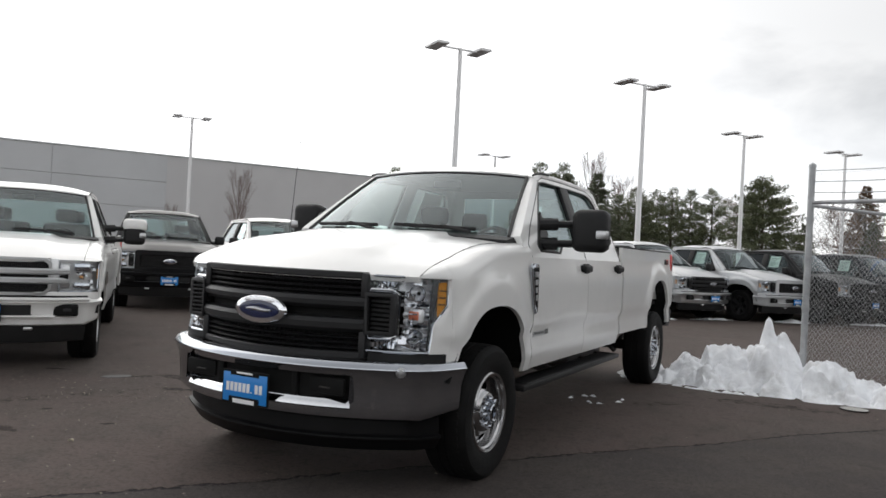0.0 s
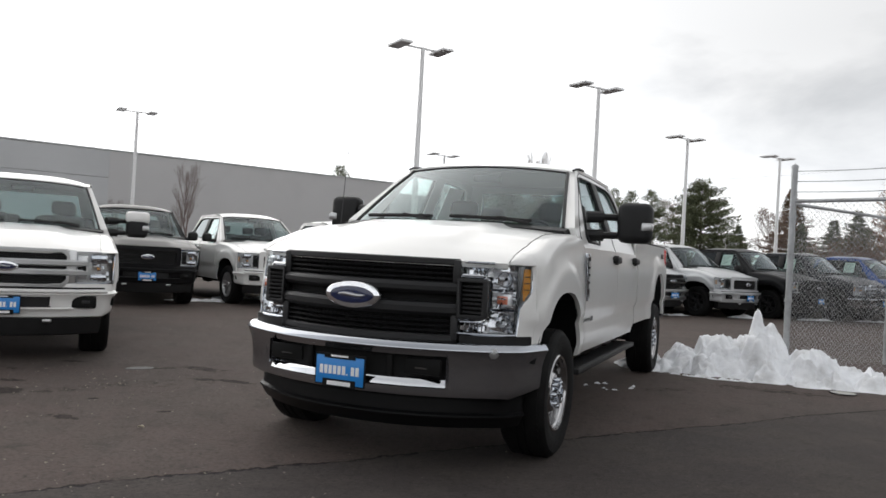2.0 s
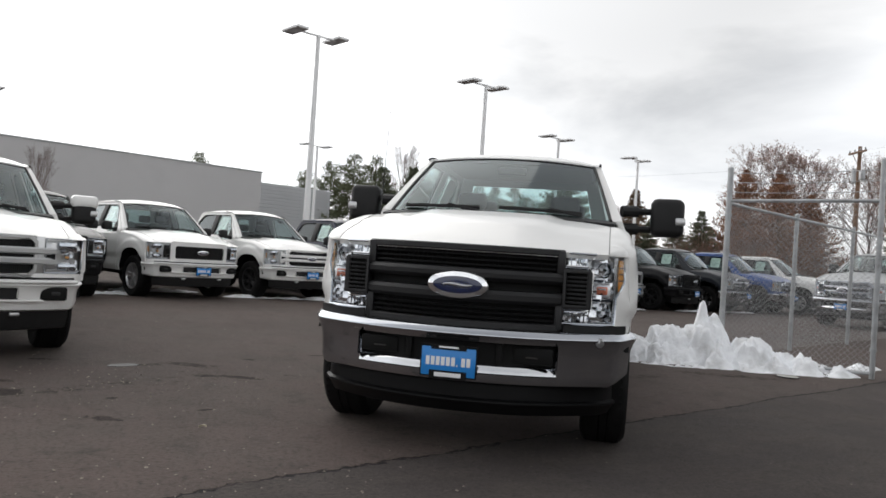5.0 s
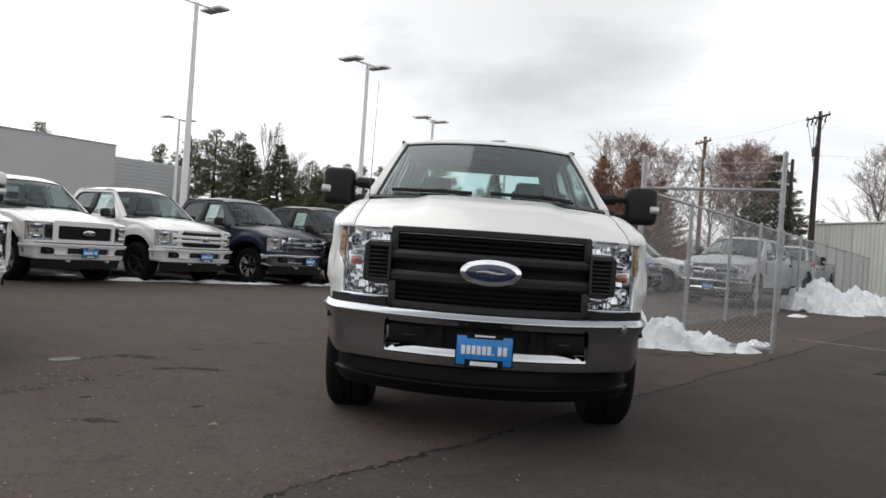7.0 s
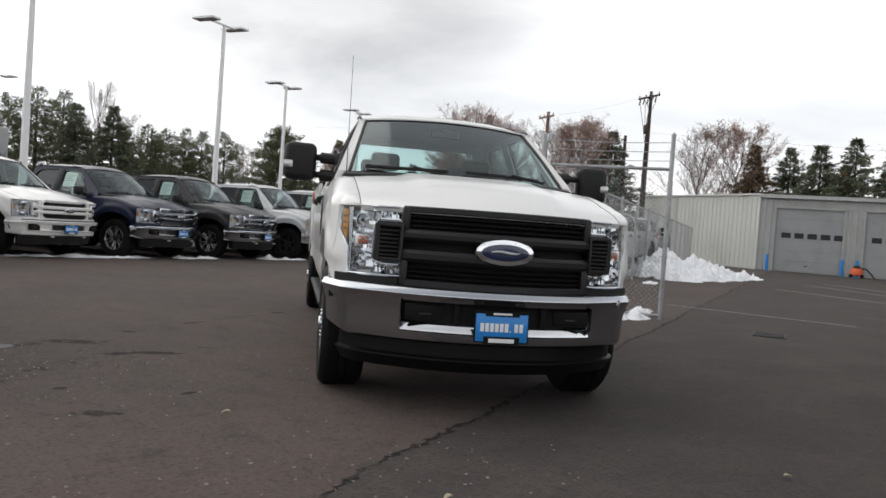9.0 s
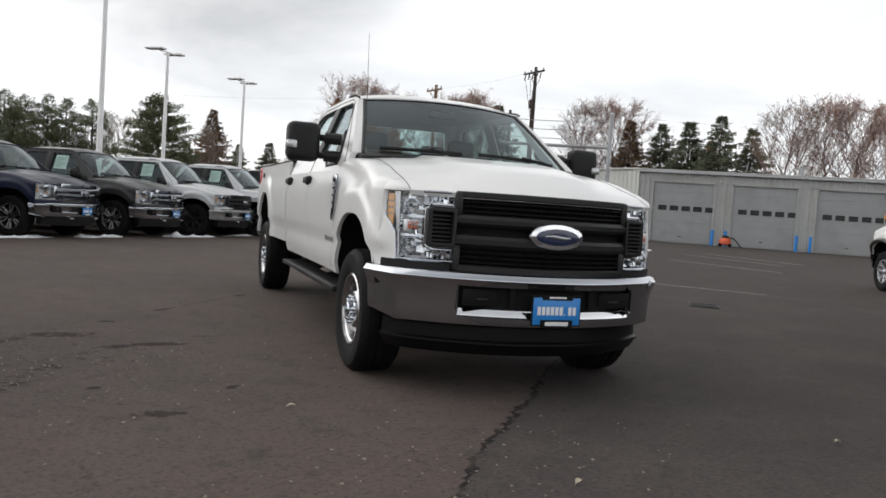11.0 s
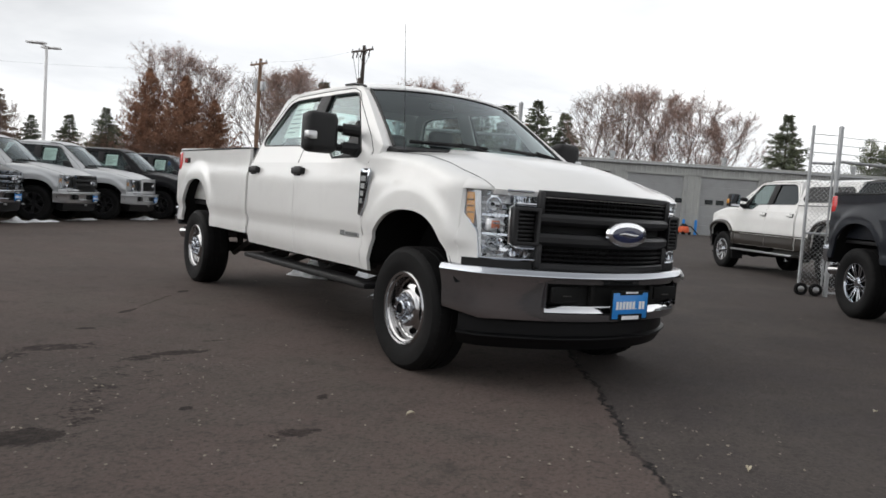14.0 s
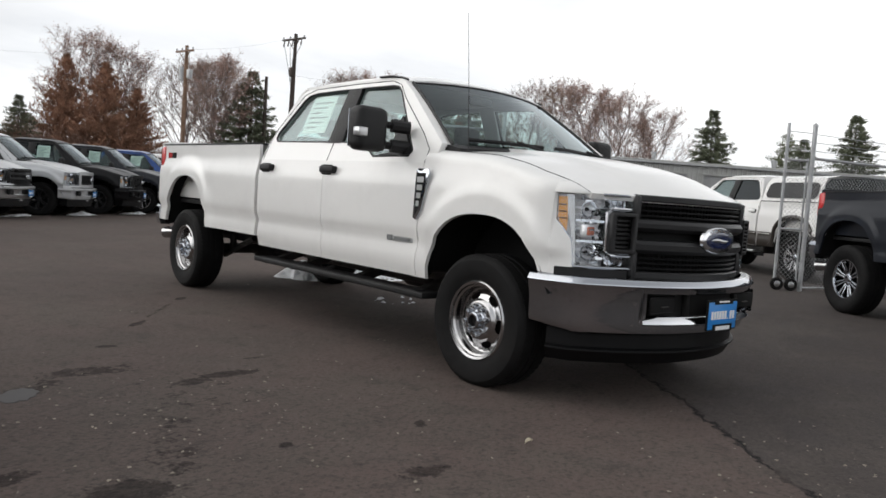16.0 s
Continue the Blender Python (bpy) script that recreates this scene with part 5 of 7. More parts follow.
light("pickup_truck", "navy blue crew-cab pickup with chrome grille and bumper", M_NAVY, "chrome", M_CHROME, M_CHROME, W_MACH, ROW, parked(0.0, 18.0))
light("pickup_truck", "dark grey crew-cab pickup with chrome grille and bumper", M_GREY, "chrome", M_CHROME, M_CHROME, W_MACH, ROW, parked(2.25, 18.75))
light("pickup_truck", "silver crew-cab pickup with black barred grille", M_SILVER, "dark", M_PLASTIC, M_SATIN, W_DARK, ROW, parked(4.6, 19.6))
light("pickup_truck", "silver crew-cab pickup with black mesh grille", M_SILVER, "mesh", M_SILVER, M_SILVER, W_DARK, ROW, parked(6.8, 20.2))
light("pickup_truck", "black crew-cab pickup with amber-lit headlamps", M_BLACK, "mesh", M_BLACK, M_BLACK, W_DARK, ROW, parked(9.0, 20.8))
light("pickup_truck", "dark slate crew-cab pickup with chrome grille", M_SLATE, "chrome", M_CHROME, M_CHROME, W_MACH, ROW, parked(11.2, 21.5))
light("pickup_truck", "bright blue crew-cab pickup with chrome grille", M_BLUE, "chrome", M_CHROME, M_CHROME, W_MACH, ROW, parked(13.4, 22.2))
light("pickup_truck", "white crew-cab pickup at the end of the row", M_WHITE, "chrome", M_CHROME, M_CHROME, W_SILV, ROW, parked(15.6, 22.9))

YARD = "pickups behind the fence"
heavy("pickup_truck", "silver heavy-duty pickup with chrome grille behind the fence", M_SILVER, M_CHROME, M_CHROME, W_MULTI, YARD, M_TINT, pose(13.3, 17.5, 0, 0, 0, -155))
heavy("pickup_truck", "pale silver pickup parked farther along the fence", M_SILVER, M_CHROME, M_CHROME, W_MULTI, YARD, M_TINT, pose(18.4, 20.4, 0, 0, 0, -150))

SHORT = Spec(3.97, 0.42, 0.245, 0.28, 0.985, 0.955, (0.52, 1.03), (0.53, 1.15), [(-6, -5.42), (-5.18, -4.62), (-2.90, -2.90), (-2.87, -2.87), (1, 1)], [(0, 0), (3, 3)], -4.62, -2.90, -2.87)
SHORT.rear_glass, SHORT.handle, SHORT.swept = M_TINT, M_WHITE, True
old, OX, OZ, osy = build_truck(SHORT, M_WHITE2, "pickup_truck", "older white pickup with brown lower body and canopy", "pickup truck", "", M_BROWN)
front_heavy(old, OZ, M_WHITE2, M_CHROME, M_CHROME, M_PLASTIC)
running_board(old, SHORT, OX, OZ, M_SATIN)
for s in (1, -1):
    tow_mirror(old, OX, OZ, s, M_PLASTIC)
    part("indicator", rbox(-0.975, -0.885, s * 1.33, s * 1.382, 1.46, 1.56, 0.01), M_AMBER, old)
    for c, (ar, at_) in ((0, SHORT.archf), (-SHORT.wb, SHORT.archr)):
        pl = [(c + (ar + 0.035) * math.sin(math.pi * (i / 20 - 0.5)), arch_z((ar + 0.0) * math.sin(math.pi * (i / 20 - 0.5)), ar, at_ + 0.03, 0.60)) for i in range(21)]
        part("arch_flare", tube([(px, s * (osy(px, min(pz, 1.3)) + 0.002), pz) for px, pz in pl], 0.045, 8), M_BROWN, old, "brown wheel arch flare")
        part("mud_flap", rbox(c - ar - 0.03, c - ar - 0.01, s * 0.70, s * 0.97, 0.24, 0.60, 0.006, 1), M_PLASTIC, old)
    for x0, x1 in ((-4.60, -4.51), (-3.44, -2.915), (-2.86, -1.805), (-1.795, -0.605), (-0.595, -0.53)):
        part("lower_panel", grid([[(x, s * (osy(x, z) + 0.004), z) for z in seq(0.585, 0.86, 8)] for x in seq(x0, x1, 6)], (0, -0.01 * s, 0)), M_BROWN, old, "brown lower body panel")
can = part("canopy", grid([[(lerp(-4.60, -2.92, t) + (0.10 * smooth(1.5, 1.95, z) if t == 0 else 0), y, z) for y, z in ((-0.95, 1.48), (-0.86, 1.80), (-0.76, 1.93), (-0.5, 1.985), (0, 2.0), (0.5, 1.985), (0.76, 1.93), (0.86, 1.80), (0.95, 1.48))] for t in (0, 0.33, 0.66, 1)], (0, 0, 0)), M_WHITE2, old, "white truck bed canopy")
part("canopy_back", prism([(-0.94, 1.48), (-0.85, 1.80), (-0.75, 1.92), (0, 1.99), (0.75, 1.92), (0.85, 1.80), (0.94, 1.48)], "x", -4.58, -4.55), M_TINT, can)
for s in (1, -1):
    part("canopy_window", prism([(-4.40, 1.54), (-3.10, 1.54), (-3.02, 1.60), (-3.06, 1.80), (-3.16, 1.84), (-4.36, 1.84), (-4.46, 1.78), (-4.47, 1.60)], "y", 0, 0.006, (), lambda x, y, z: (x, s * (0.962 - 0.285 * (z - 1.48) + y), z)), M_SEAL, can, "dark canopy side window")
add_wheels(old, SHORT, *W_MULTI)
old.matrix_basis = pose(13.87, 5.70, 0, 0, 0, 38.5)

TALL = Spec(3.97, 0.435, 0.25, 0.30, 0.985, 0.985, (0.55, 1.08), (0.56, 1.17), SHORT.xs, [(0, 0), (0.58, 0.62), (1.0, 1.06), (2.05, 2.12), (3, 3.07)], -4.62, -2.90, -2.87)
TALL.rear_glass, TALL.handle, TALL.swept = M_TINT, M_SLATE, True
dk, DX, DZ, dsy = build_truck(TALL, M_SLATE, "pickup_truck", "lifted dark slate pickup with bright alloy wheels")
front_heavy(dk, DZ, M_SLATE, M_CHROME, M_CHROME, M_PLASTIC)
running_board(dk, TALL, DX, DZ, M_SATIN)
for s in (1, -1):
    tow_mirror(dk, DX, DZ, s, M_PLASTIC)
add_wheels(dk, TALL, (8, 0.030), M_CHROME, M_CHROME)
dk.matrix_basis = pose(2.43, 0.40, 0, 0, 0, 212)


# ---- ground ----
STAINS = ((-3.66, 5.93, 0.20, 0.13, -20, 1.0), (-3.30, 6.08, 0.34, 0.16, 50, 0.55), (-3.0, 6.35, 0.45, 0.14, 50, 0.48), (-2.10, 6.81, 0.21, 0.075, -20, 1.0), (-2.38, 6.85, 0.24, 0.10, 0, 0.6),
          (-2.86, 5.16, 0.15, 0.065, -30, 0.85), (-2.58, 7.42, 0.36, 0.13, -20, 0.72), (-3.02, 7.32, 0.30, 0.10, 20, 0.7), (-1.35, 8.34, 0.17, 0.045, 25, 0.85), (-0.8, 8.68, 0.55, 0.035, 31, 0.62), (-0.18, 9.03, 0.16, 0.05, 25, 0.85),
          (-3.85, 6.36, 0.16, 0.07, 0, 0.9), (-2.05, 7.86, 0.09, 0.04, -30, 0.9), (-2.28, 5.47, 0.07, 0.04, 20, 0.75), (-1.66, 6.97, 0.16, 0.04, -20, 0.62), (-3.81, 7.48, 0.14, 0.05, 0, 0.9), (-2.92, 5.80, 0.05, 0.03, 0, 0.9),
          (-2.6, 6.6, 0.9, 0.5, 40, 0.40), (2.0, 7.6, 0.5, 0.15, 20, 0.55), (3.2, 7.9, 0.9, 0.2, -20, 0.6), (-4.3, 6.9, 0.5, 0.2, 0, 0.55))


def ground_mat():
    m = mat("worn_asphalt", (0.047, 0.041, 0.038), 0.86)
    n, l = m.node_tree.nodes, m.node_tree.links
    b = n["Principled BSDF"]
    co = n.new("ShaderNodeTexCoord")

    def tex(scale, detail=5, rough=0.6):
        t = n.new("ShaderNodeTexNoise")
        t.inputs["Scale"].default_value, t.inputs["Detail"].default_value, t.inputs["Roughness"].default_value = scale, detail, rough
        l.new(co.outputs["Object"], t.inputs["Vector"])
        return t.outputs["Fac"]

    def rng(v, a, b_, c, d):
        r = n.new("ShaderNodeMapRange")
        r.inputs["From Min"].default_value, r.inputs["From Max"].default_value, r.inputs["To Min"].default_value, r.inputs["To Max"].default_value = a, b_, c, d
        l.new(v, r.inputs["Value"])
        return r.outputs[0]

    def op(kind, a, b_):
        o = n.new("ShaderNodeMath")
        o.operation = kind
        for k, v in enumerate((a, b_)):
            if isinstance(v, (int, float)):
                o.inputs[k].default_value = v
            else:
                l.new(v, o.inputs[k])
        return o.outputs[0]

    def blend(f, a, b_):
        x = n.new("ShaderNodeMix")
        x.data_type = "RGBA"
        l.new(f, x.inputs["Factor"])
        for k, v in (("A", a), ("B", b_)):
            if isinstance(v, tuple):
                x.inputs[k].default_value = (*v, 1)
            else:
                l.new(v, x.inputs[k])
        return x.outputs["Result"]

    sep = n.new("ShaderNodeSeparateXYZ")
    l.new(co.outputs["Object"], sep.inputs[0])
    # resurfaced strip on the near side of the seam, which runs along (0.873, 0.488) through (-0.8, 4.47)
    side = op("SUBTRACT", op("MULTIPLY", op("ADD", sep.outputs["X"], 0.8), 0.488), op("MULTIPLY", op("SUBTRACT", sep.outputs["Y"], 4.47), 0.873))
    side = op("ADD", side, rng(tex(0.8, 3), 0.3, 0.7, -0.05, 0.05))
    newer = rng(side, -0.01, 0.02, 0, 1)
    col = blend(newer, (0.098, 0.0735, 0.0655), (0.055, 0.0468, 0.0447))
    col = blend(rng(tex(1.1, 7, 0.7), 0.44, 0.60, 0, 0.55), col, (0.090, 0.078, 0.0675))
    col = blend(rng(tex(0.35, 4), 0.42, 0.66, 0, 0.6), col, (0.061, 0.0495, 0.0455))
    col = blend(rng(tex(1.9, 6, 0.7), 0.52, 0.70, 0, 0.45), col, (0.096, 0.080, 0.072))
    # pale aggregate and dark binder
    grains = n.new("ShaderNodeTexVoronoi")
    grains.inputs["Scale"].default_value = 85
    l.new(co.outputs["Object"], grains.inputs["Vector"])
    col = blend(rng(grains.outputs["Distance"], 0.05, 0.30, 0.55, 0), col, (0.15, 0.133, 0.12))
    col = blend(rng(tex(38, 3), 0.48, 0.70, 0, 0.55), col, (0.022, 0.020, 0.019))
    col = blend(rng(tex(4.5, 8, 0.75), 0.52, 0.66, 0, 0.55), col, (0.040, 0.0335, 0.0315))
    col = blend(rng(tex(13, 6, 0.75), 0.54, 0.66, 0, 0.5), col, (0.032, 0.027, 0.0255))
    col = blend(rng(tex(24, 5, 0.8), 0.60, 0.68, 0, 0.5), col, (0.15, 0.135, 0.12))
    # seam crack
    crack = rng(op("ABSOLUTE", op("ADD", side, rng(tex(14, 4), 0.3, 0.7, -0.030, 0.030)), 0), 0.006, 0.022, 1.0, 0)
    crack = op("MULTIPLY", crack, rng(tex(3.0, 5, 0.7), 0.36, 0.50, 0.25, 1.0))
    col = blend(crack, col, (0.010, 0.009, 0.009))
    # oily stains: x, y, half lengths, turn, density; broken up by noise, solid where dense
    fine = op("ADD", op("MULTIPLY", tex(9.0, 9, 0.74), 0.55), op("MULTIPLY", tex(26.0, 7, 0.78), 0.45))
    total = None
    for sx, sy, ra, rb, turn, dep in STAINS:
        mp = n.new("ShaderNodeMapping")
        mp.vector_type = "TEXTURE"
        mp.inputs["Location"].default_value, mp.inputs["Rotation"].default_value, mp.inputs["Scale"].default_value = (sx, sy, 0), (0, 0, radians(turn)), (ra, rb, 1)
        l.new(co.outputs["Object"], mp.inputs["Vector"])
        le = n.new("ShaderNodeVectorMath")
        le.operation = "LENGTH"
        l.new(mp.outputs[0], le.inputs[0])
        v = rng(le.outputs["Value"], 0.45, 1.5, dep, 0)
        total = v if total is None else op("MAXIMUM", total, v)
    total = rng(op("ADD", op("MULTIPLY", total, 0.34), fine), 0.665, 0.735, 0, 1)
    col = blend(op("MULTIPLY", total, rng(tex(22, 6, 0.8), 0.35, 0.65, 0.95, 0.35)), col, (0.018, 0.0160, 0.0158))
    l.new(col, b.inputs["Base Color"])
    l.new(rng(tex(2.2, 4), 0.3, 0.7, 0.86, 0.96), b.inputs["Roughness"])
    bump = n.new("ShaderNodeBump")
    bump.inputs["Strength"].default_value, bump.inputs["Distance"].default_value = 0.5, 0.010
    l.new(op("SUBTRACT", op("ADD", tex(70, 3), op("MULTIPLY", tex(5, 3), 0.6)), op("MULTIPLY", crack, 2.0)), bump.inputs["Height"])
    l.new(bump.outputs[0], b.inputs["Normal"])
    l.new(rng(total, 0, 1, 0.22, 0.08), b.inputs["Specular IOR Level"])
    return m


part("ground", rbox(-400, 400, -400, 400, -0.4, 0, 0), ground_mat(), None, "worn brown-grey asphalt lot with a seam and stains", kind="structure", category="ground")

M_STEEL = mat("galvanised_steel", (0.40, 0.41, 0.42), 0.5, 0.6, vary=0.15, scale=9, dirt=(0.28, 0.28, 0.28), dscale=4)
M_NET = mat("netting_wire", (0.34, 0.345, 0.35), 0.5, 0.5, vary=0.1)
M_POLEW = mat("white_enamel_steel", (0.85, 0.85, 0.85), 0.45, vary=0.05, scale=2, dirt=(0.74, 0.74, 0.73), dscale=2)
M_SNOW = mat("old_snow", (0.87, 0.885, 0.91), 0.8, vary=0.06, scale=6, bump=0.7, bscale=28, dirt=(0.60, 0.60, 0.60), dscale=3.2)
M_STORE = mat("grey_render_wall", (0.52, 0.515, 0.515), 0.85, vary=0.05, scale=0.6, bump=0.1, bscale=40, dirt=(0.49, 0.485, 0.485), dscale=0.3)
M_STORE2 = mat("pale_grey_panel", (0.50, 0.51, 0.52), 0.6, vary=0.04, scale=0.4, dirt=(0.47, 0.48, 0.49), dscale=0.3)
M_GARAGE = mat("ribbed_grey_steel", (0.37, 0.375, 0.36), 0.55, vary=0.06, scale=1.5, dirt=(0.30, 0.30, 0.285), dscale=0.7)
M_CREAM = mat("pale_ribbed_steel", (0.50, 0.51, 0.475), 0.55, vary=0.05, scale=1.2, dirt=(0.42, 0.42, 0.39), dscale=0.6)
M_DOOR = mat("grey_sectional_door", (0.30, 0.305, 0.305), 0.5, vary=0.05, scale=1.0, dirt=(0.25, 0.25, 0.25), dscale=1.1)
M_WOODP = mat("weathered_pole_wood", (0.20, 0.125, 0.085), 0.85, vary=0.25, scale=5, bump=0.4, bscale=30)
M_DWOOD = mat("dark_pole_wood", (0.055, 0.042, 0.035), 0.85, vary=0.25, scale=5, bump=0.4, bscale=30)
M_BLUEB = mat("blue_bollard_paint", (0.02, 0.22, 0.62), 0.5, vary=0.1, scale=4)
M_ORANGE = mat("orange_casing", (0.62, 0.10, 0.03), 0.45, vary=0.1, scale=5)
M_LINE = mat("worn_white_line", (0.22, 0.21, 0.20), 0.85, vary=0.3, scale=5, dirt=(0.07, 0.062, 0.057), dscale=6)
M_CONC = mat("pale_concrete", (0.42, 0.41, 0.39), 0.85, vary=0.15, scale=8, bump=0.3, bscale=60)
M_WIRE = mat("black_cable", (0.03, 0.03, 0.03), 0.6, vary=0.1)
M_DIODE = mat("lamp_glass", (0.55, 0.55, 0.56), 0.3, vary=0.05)


# ---- store behind the row ----
store = tagged(new("store_building"), "long windowless grey store building with a parapet", "building")
store.matrix_basis = pose(-2.85, 55, 0, 0, 0, 33)
part("wall", rbox(-70, 0, 0, 24, 0, 6.20, 0.02, 1), M_STORE, store)
part("parapet_cap", rbox(-70.05, 0.05, -0.06, 24.05, 6.20, 6.28, 0.01, 1), M_STORE2, store)
for i in range(8):
    for j in range(4):
        part("wall_panel", rbox(-19.0 - i * 6.1 - 6.08, -19.0 - i * 6.1, -0.05, 0.01, j * 1.54 + 0.02, (j + 1) * 1.54 - 0.01, 0.012, 1), M_STORE2, store)
low = part("low_wing", rbox(0.02, 7.6, 2.2, 22, 0, 5.75, 0.02, 1), M_STORE2, store)
for k in range(22):
    part("siding_board", rbox(0.03, 7.62, 2.14, 2.19, 0.05 + k * 0.26, 0.05 + k * 0.26 + 0.235, 0.01, 1), M_STORE2, low)
part("wall_vent", rbox(3.0, 3.5, 2.05, 2.15, 2.9, 3.1, 0.01, 1), M_DEEP, low)
for x, y, z in ((-30, 3, 6.7), (-12, 4, 6.6)):
    part("roof_unit", rbox(x, x + 0.5, y, y + 0.5, 6.2, z, 0.03, 1), M_STEEL, store)

# ---- garage with overhead doors ----
garage = tagged(new("garage_building"), "low grey steel garage with a row of overhead doors", "building")
garage.matrix_basis = pose(36.5, 26.3, 0, 0, 0, -62) @ Matrix.Diagonal((1.05, 1, 1, 1))
DOORS = [0.75 + 4.3 * k for k in range(9)]
part("wall_core", rbox(0.2, 42, 0.35, 14, 0, 4.30, 0.01, 1), M_GARAGE, garage)


def ribbed(x0, x1, z0, z1, y, parent, material, pitch=0.30, name="wall_sheet"):
    """Ribbed steel sheet: raised ribs folded into one sheet."""
    pts = []
    x = x0
    while x < x1 - 1e-4:
        for dx, dy in ((0, 0), (pitch * 0.62, 0), (pitch * 0.70, -0.035), (pitch * 0.92, -0.035)):
            if x + dx <= x1:
                pts.append((x + dx, y + dy))
        x += pitch
    pts.append((x1, y))
    return part(name, grid([[(px, py, z) for z in (z0, z1)] for px, py in pts], (0, 0.05, 0)), material, parent, angle=20)


edges = [0.0] + [e for d in DOORS for e in (d, d + 3.42)] + [40.5]
for a, b in zip(edges[::2], edges[1::2]):
    ribbed(a, b, 0, 3.66, 0.30, garage, M_GARAGE)
ribbed(0, 40.5, 3.66, 4.18, 0.28, garage, M_GARAGE)
part("eave_trim", rbox(-0.05, 40.6, 0.10, 0.50, 4.18, 4.34, 0.02, 1), M_GARAGE, garage)
part("gutter", rbox(-0.05, 40.6, 0.06, 0.20, 4.12, 4.22, 0.03, 2), M_STEEL, garage)
for d in DOORS:
    dr = part("overhead_door", rbox(d + 0.06, d + 3.36, 0.36, 0.40, 0.02, 3.60, 0.005, 1), M_DOOR, garage, "grey sectional overhead door with a row of small windows")
    for k in range(6):
        part("door_section", rbox(d + 0.08, d + 3.34, 0.335, 0.365, 0.03 + k * 0.595, 0.03 + k * 0.595 + 0.585, 0.012, 1), M_DOOR, dr)
    for k in range(5):
        x = d + 0.42 + k * 0.64
        w = part("door_window", rbox(x - 0.03, x + 0.43, 0.322, 0.338, 1.92, 2.21, 0.01, 1), M_DEEP, dr)
        part("pane", rbox(x, x + 0.40, 0.317, 0.323, 1.95, 2.18, 0.004, 1), M_TINT, w)
    part("door_jamb", rbox(d - 0.04, d + 0.07, 0.22, 0.40, 0, 3.68, 0.01, 1), M_GARAGE, dr)
    part("door_jamb", rbox(d + 3.35, d + 3.46, 0.22, 0.40, 0, 3.68, 0.01, 1), M_GARAGE, dr)
    part("door_head", rbox(d - 0.04, d + 3.46, 0.22, 0.40, 3.58, 3.70, 0.01, 1), M_GARAGE, dr)
    part("door_pull", rbox(d + 1.62, d + 1.78, 0.30, 0.34, 0.35, 0.40, 0.008, 1), M_DEEP, dr)
for x in (9, 16, 24, 33):
    v = part("roof_vent", tube([(x, 4, 4.2), (x, 4, 4.95)], 0.14, 12), M_STEEL, garage)
    part("vent_cowl", tube([(x, 4, 4.95), (x, 4, 5.12)], 0.2, 12), M_STEEL, v)
# the long flank, set at an angle to the front
flank = tagged(new("annex_building"), "pale ribbed steel flank wall of the garage annex", "building")
flank.matrix_basis = pose(36.35, 26.5, 0, 0, 0, 77) @ Matrix.Diagonal((1, -1, 1, 1))
part("wall_core", rbox(0.05, 11.4, 0.4, 4.5, 0, 4.25, 0.01, 1), M_CREAM, flank)
ribbed(0, 11.4, 0, 4.25, 0.32, flank, M_CREAM, 0.36)
part("eave_trim", rbox(0, 11.5, 0.2, 0.6, 4.25, 4.36, 0.02, 1), M_CREAM, flank)
part("downpipe", tube([(7.2, 0.26, 0), (7.2, 0.26, 4.2)], 0.05, 8), M_CREAM, flank)

# blue bollards beside the doors
boll = None
for d in DOORS[:7]:
    for x in (d - 0.20, d + 3.40):
        p = garage.matrix_basis @ Vector((x, -0.35, 0))
        if boll is None:
            bm = tube([(0, 0, 0), (0, 0, 0.86)], 0.085, 14)
            lathe([(0.085, 0.0), (0.07, 0.05), (0.0001, 0.07)], 14, Matrix.Translation((0, 0, 0.86)) @ Matrix.Rotation(radians(90), 4, "X"), bm)
            boll = part("bollard", bm, M_BLUEB, None, "blue steel bollard beside a garage door", category="bollard", group="bollards at the doors")
            boll.matrix_basis = pose(p.x, p.y, 0)
        else:
            copy_thing(boll, pose(p.x, p.y, 0))


# ---- light poles ----
def light_pole(h):
    bm = tube([(0, 0, 0.5), (0, 0, h - 0.05)], [0.115, 0.07], 14)
    T = part("light_pole", bm, M_POLEW, None, "white steel lot light with two flat lamp heads", category="street lamp", group="lot lights")
    part("base", tube([(0, 0, 0), (0, 0, 0.62)], 0.28, 16), M_CONC, T)
    part("base_plate", rbox(-0.18, 0.18, -0.18, 0.18, 0.60, 0.64, 0.01, 1), M_POLEW, T)
    part("arm", rbox(-0.68, 0.68, -0.035, 0.035, h - 0.11, h - 0.05, 0.012, 1), M_POLEW, T)
    for s in (1, -1):
        # each head lies across the arm
        at_ = Matrix.Translation((s * 0.78, 0.16, h - 0.03))
        hd = part("lamp_head", rbox(-0.22, 0.22, -0.50, 0.50, -0.045, 0.045, 0.025, 2, at_), M_POLEW, T)
        part("diffuser", rbox(-0.165, 0.165, -0.39, 0.39, -0.054, -0.04, 0.004, 1, at_), M_DIODE, hd)
        for k in range(5):
            part("cooling_fin", rbox(-0.16, 0.16, -0.26 + k * 0.12, -0.24 + k * 0.12, 0.04, 0.07, 0.004, 1, at_), M_POLEW, hd)
    return T


lp = light_pole(8.1)
lp.matrix_basis = pose(-0.87, 25.3, 0, 0, 0, 30)
for x, y, z in ((5.94, 29.4, 0), (13.0, 39.7, 0), (20.1, 44.4, 0), (-16.2, 41.6, 0), (0.58, 50.2, -0.25)):
    copy_thing(lp, pose(x, y, z, 0, 0, 30))


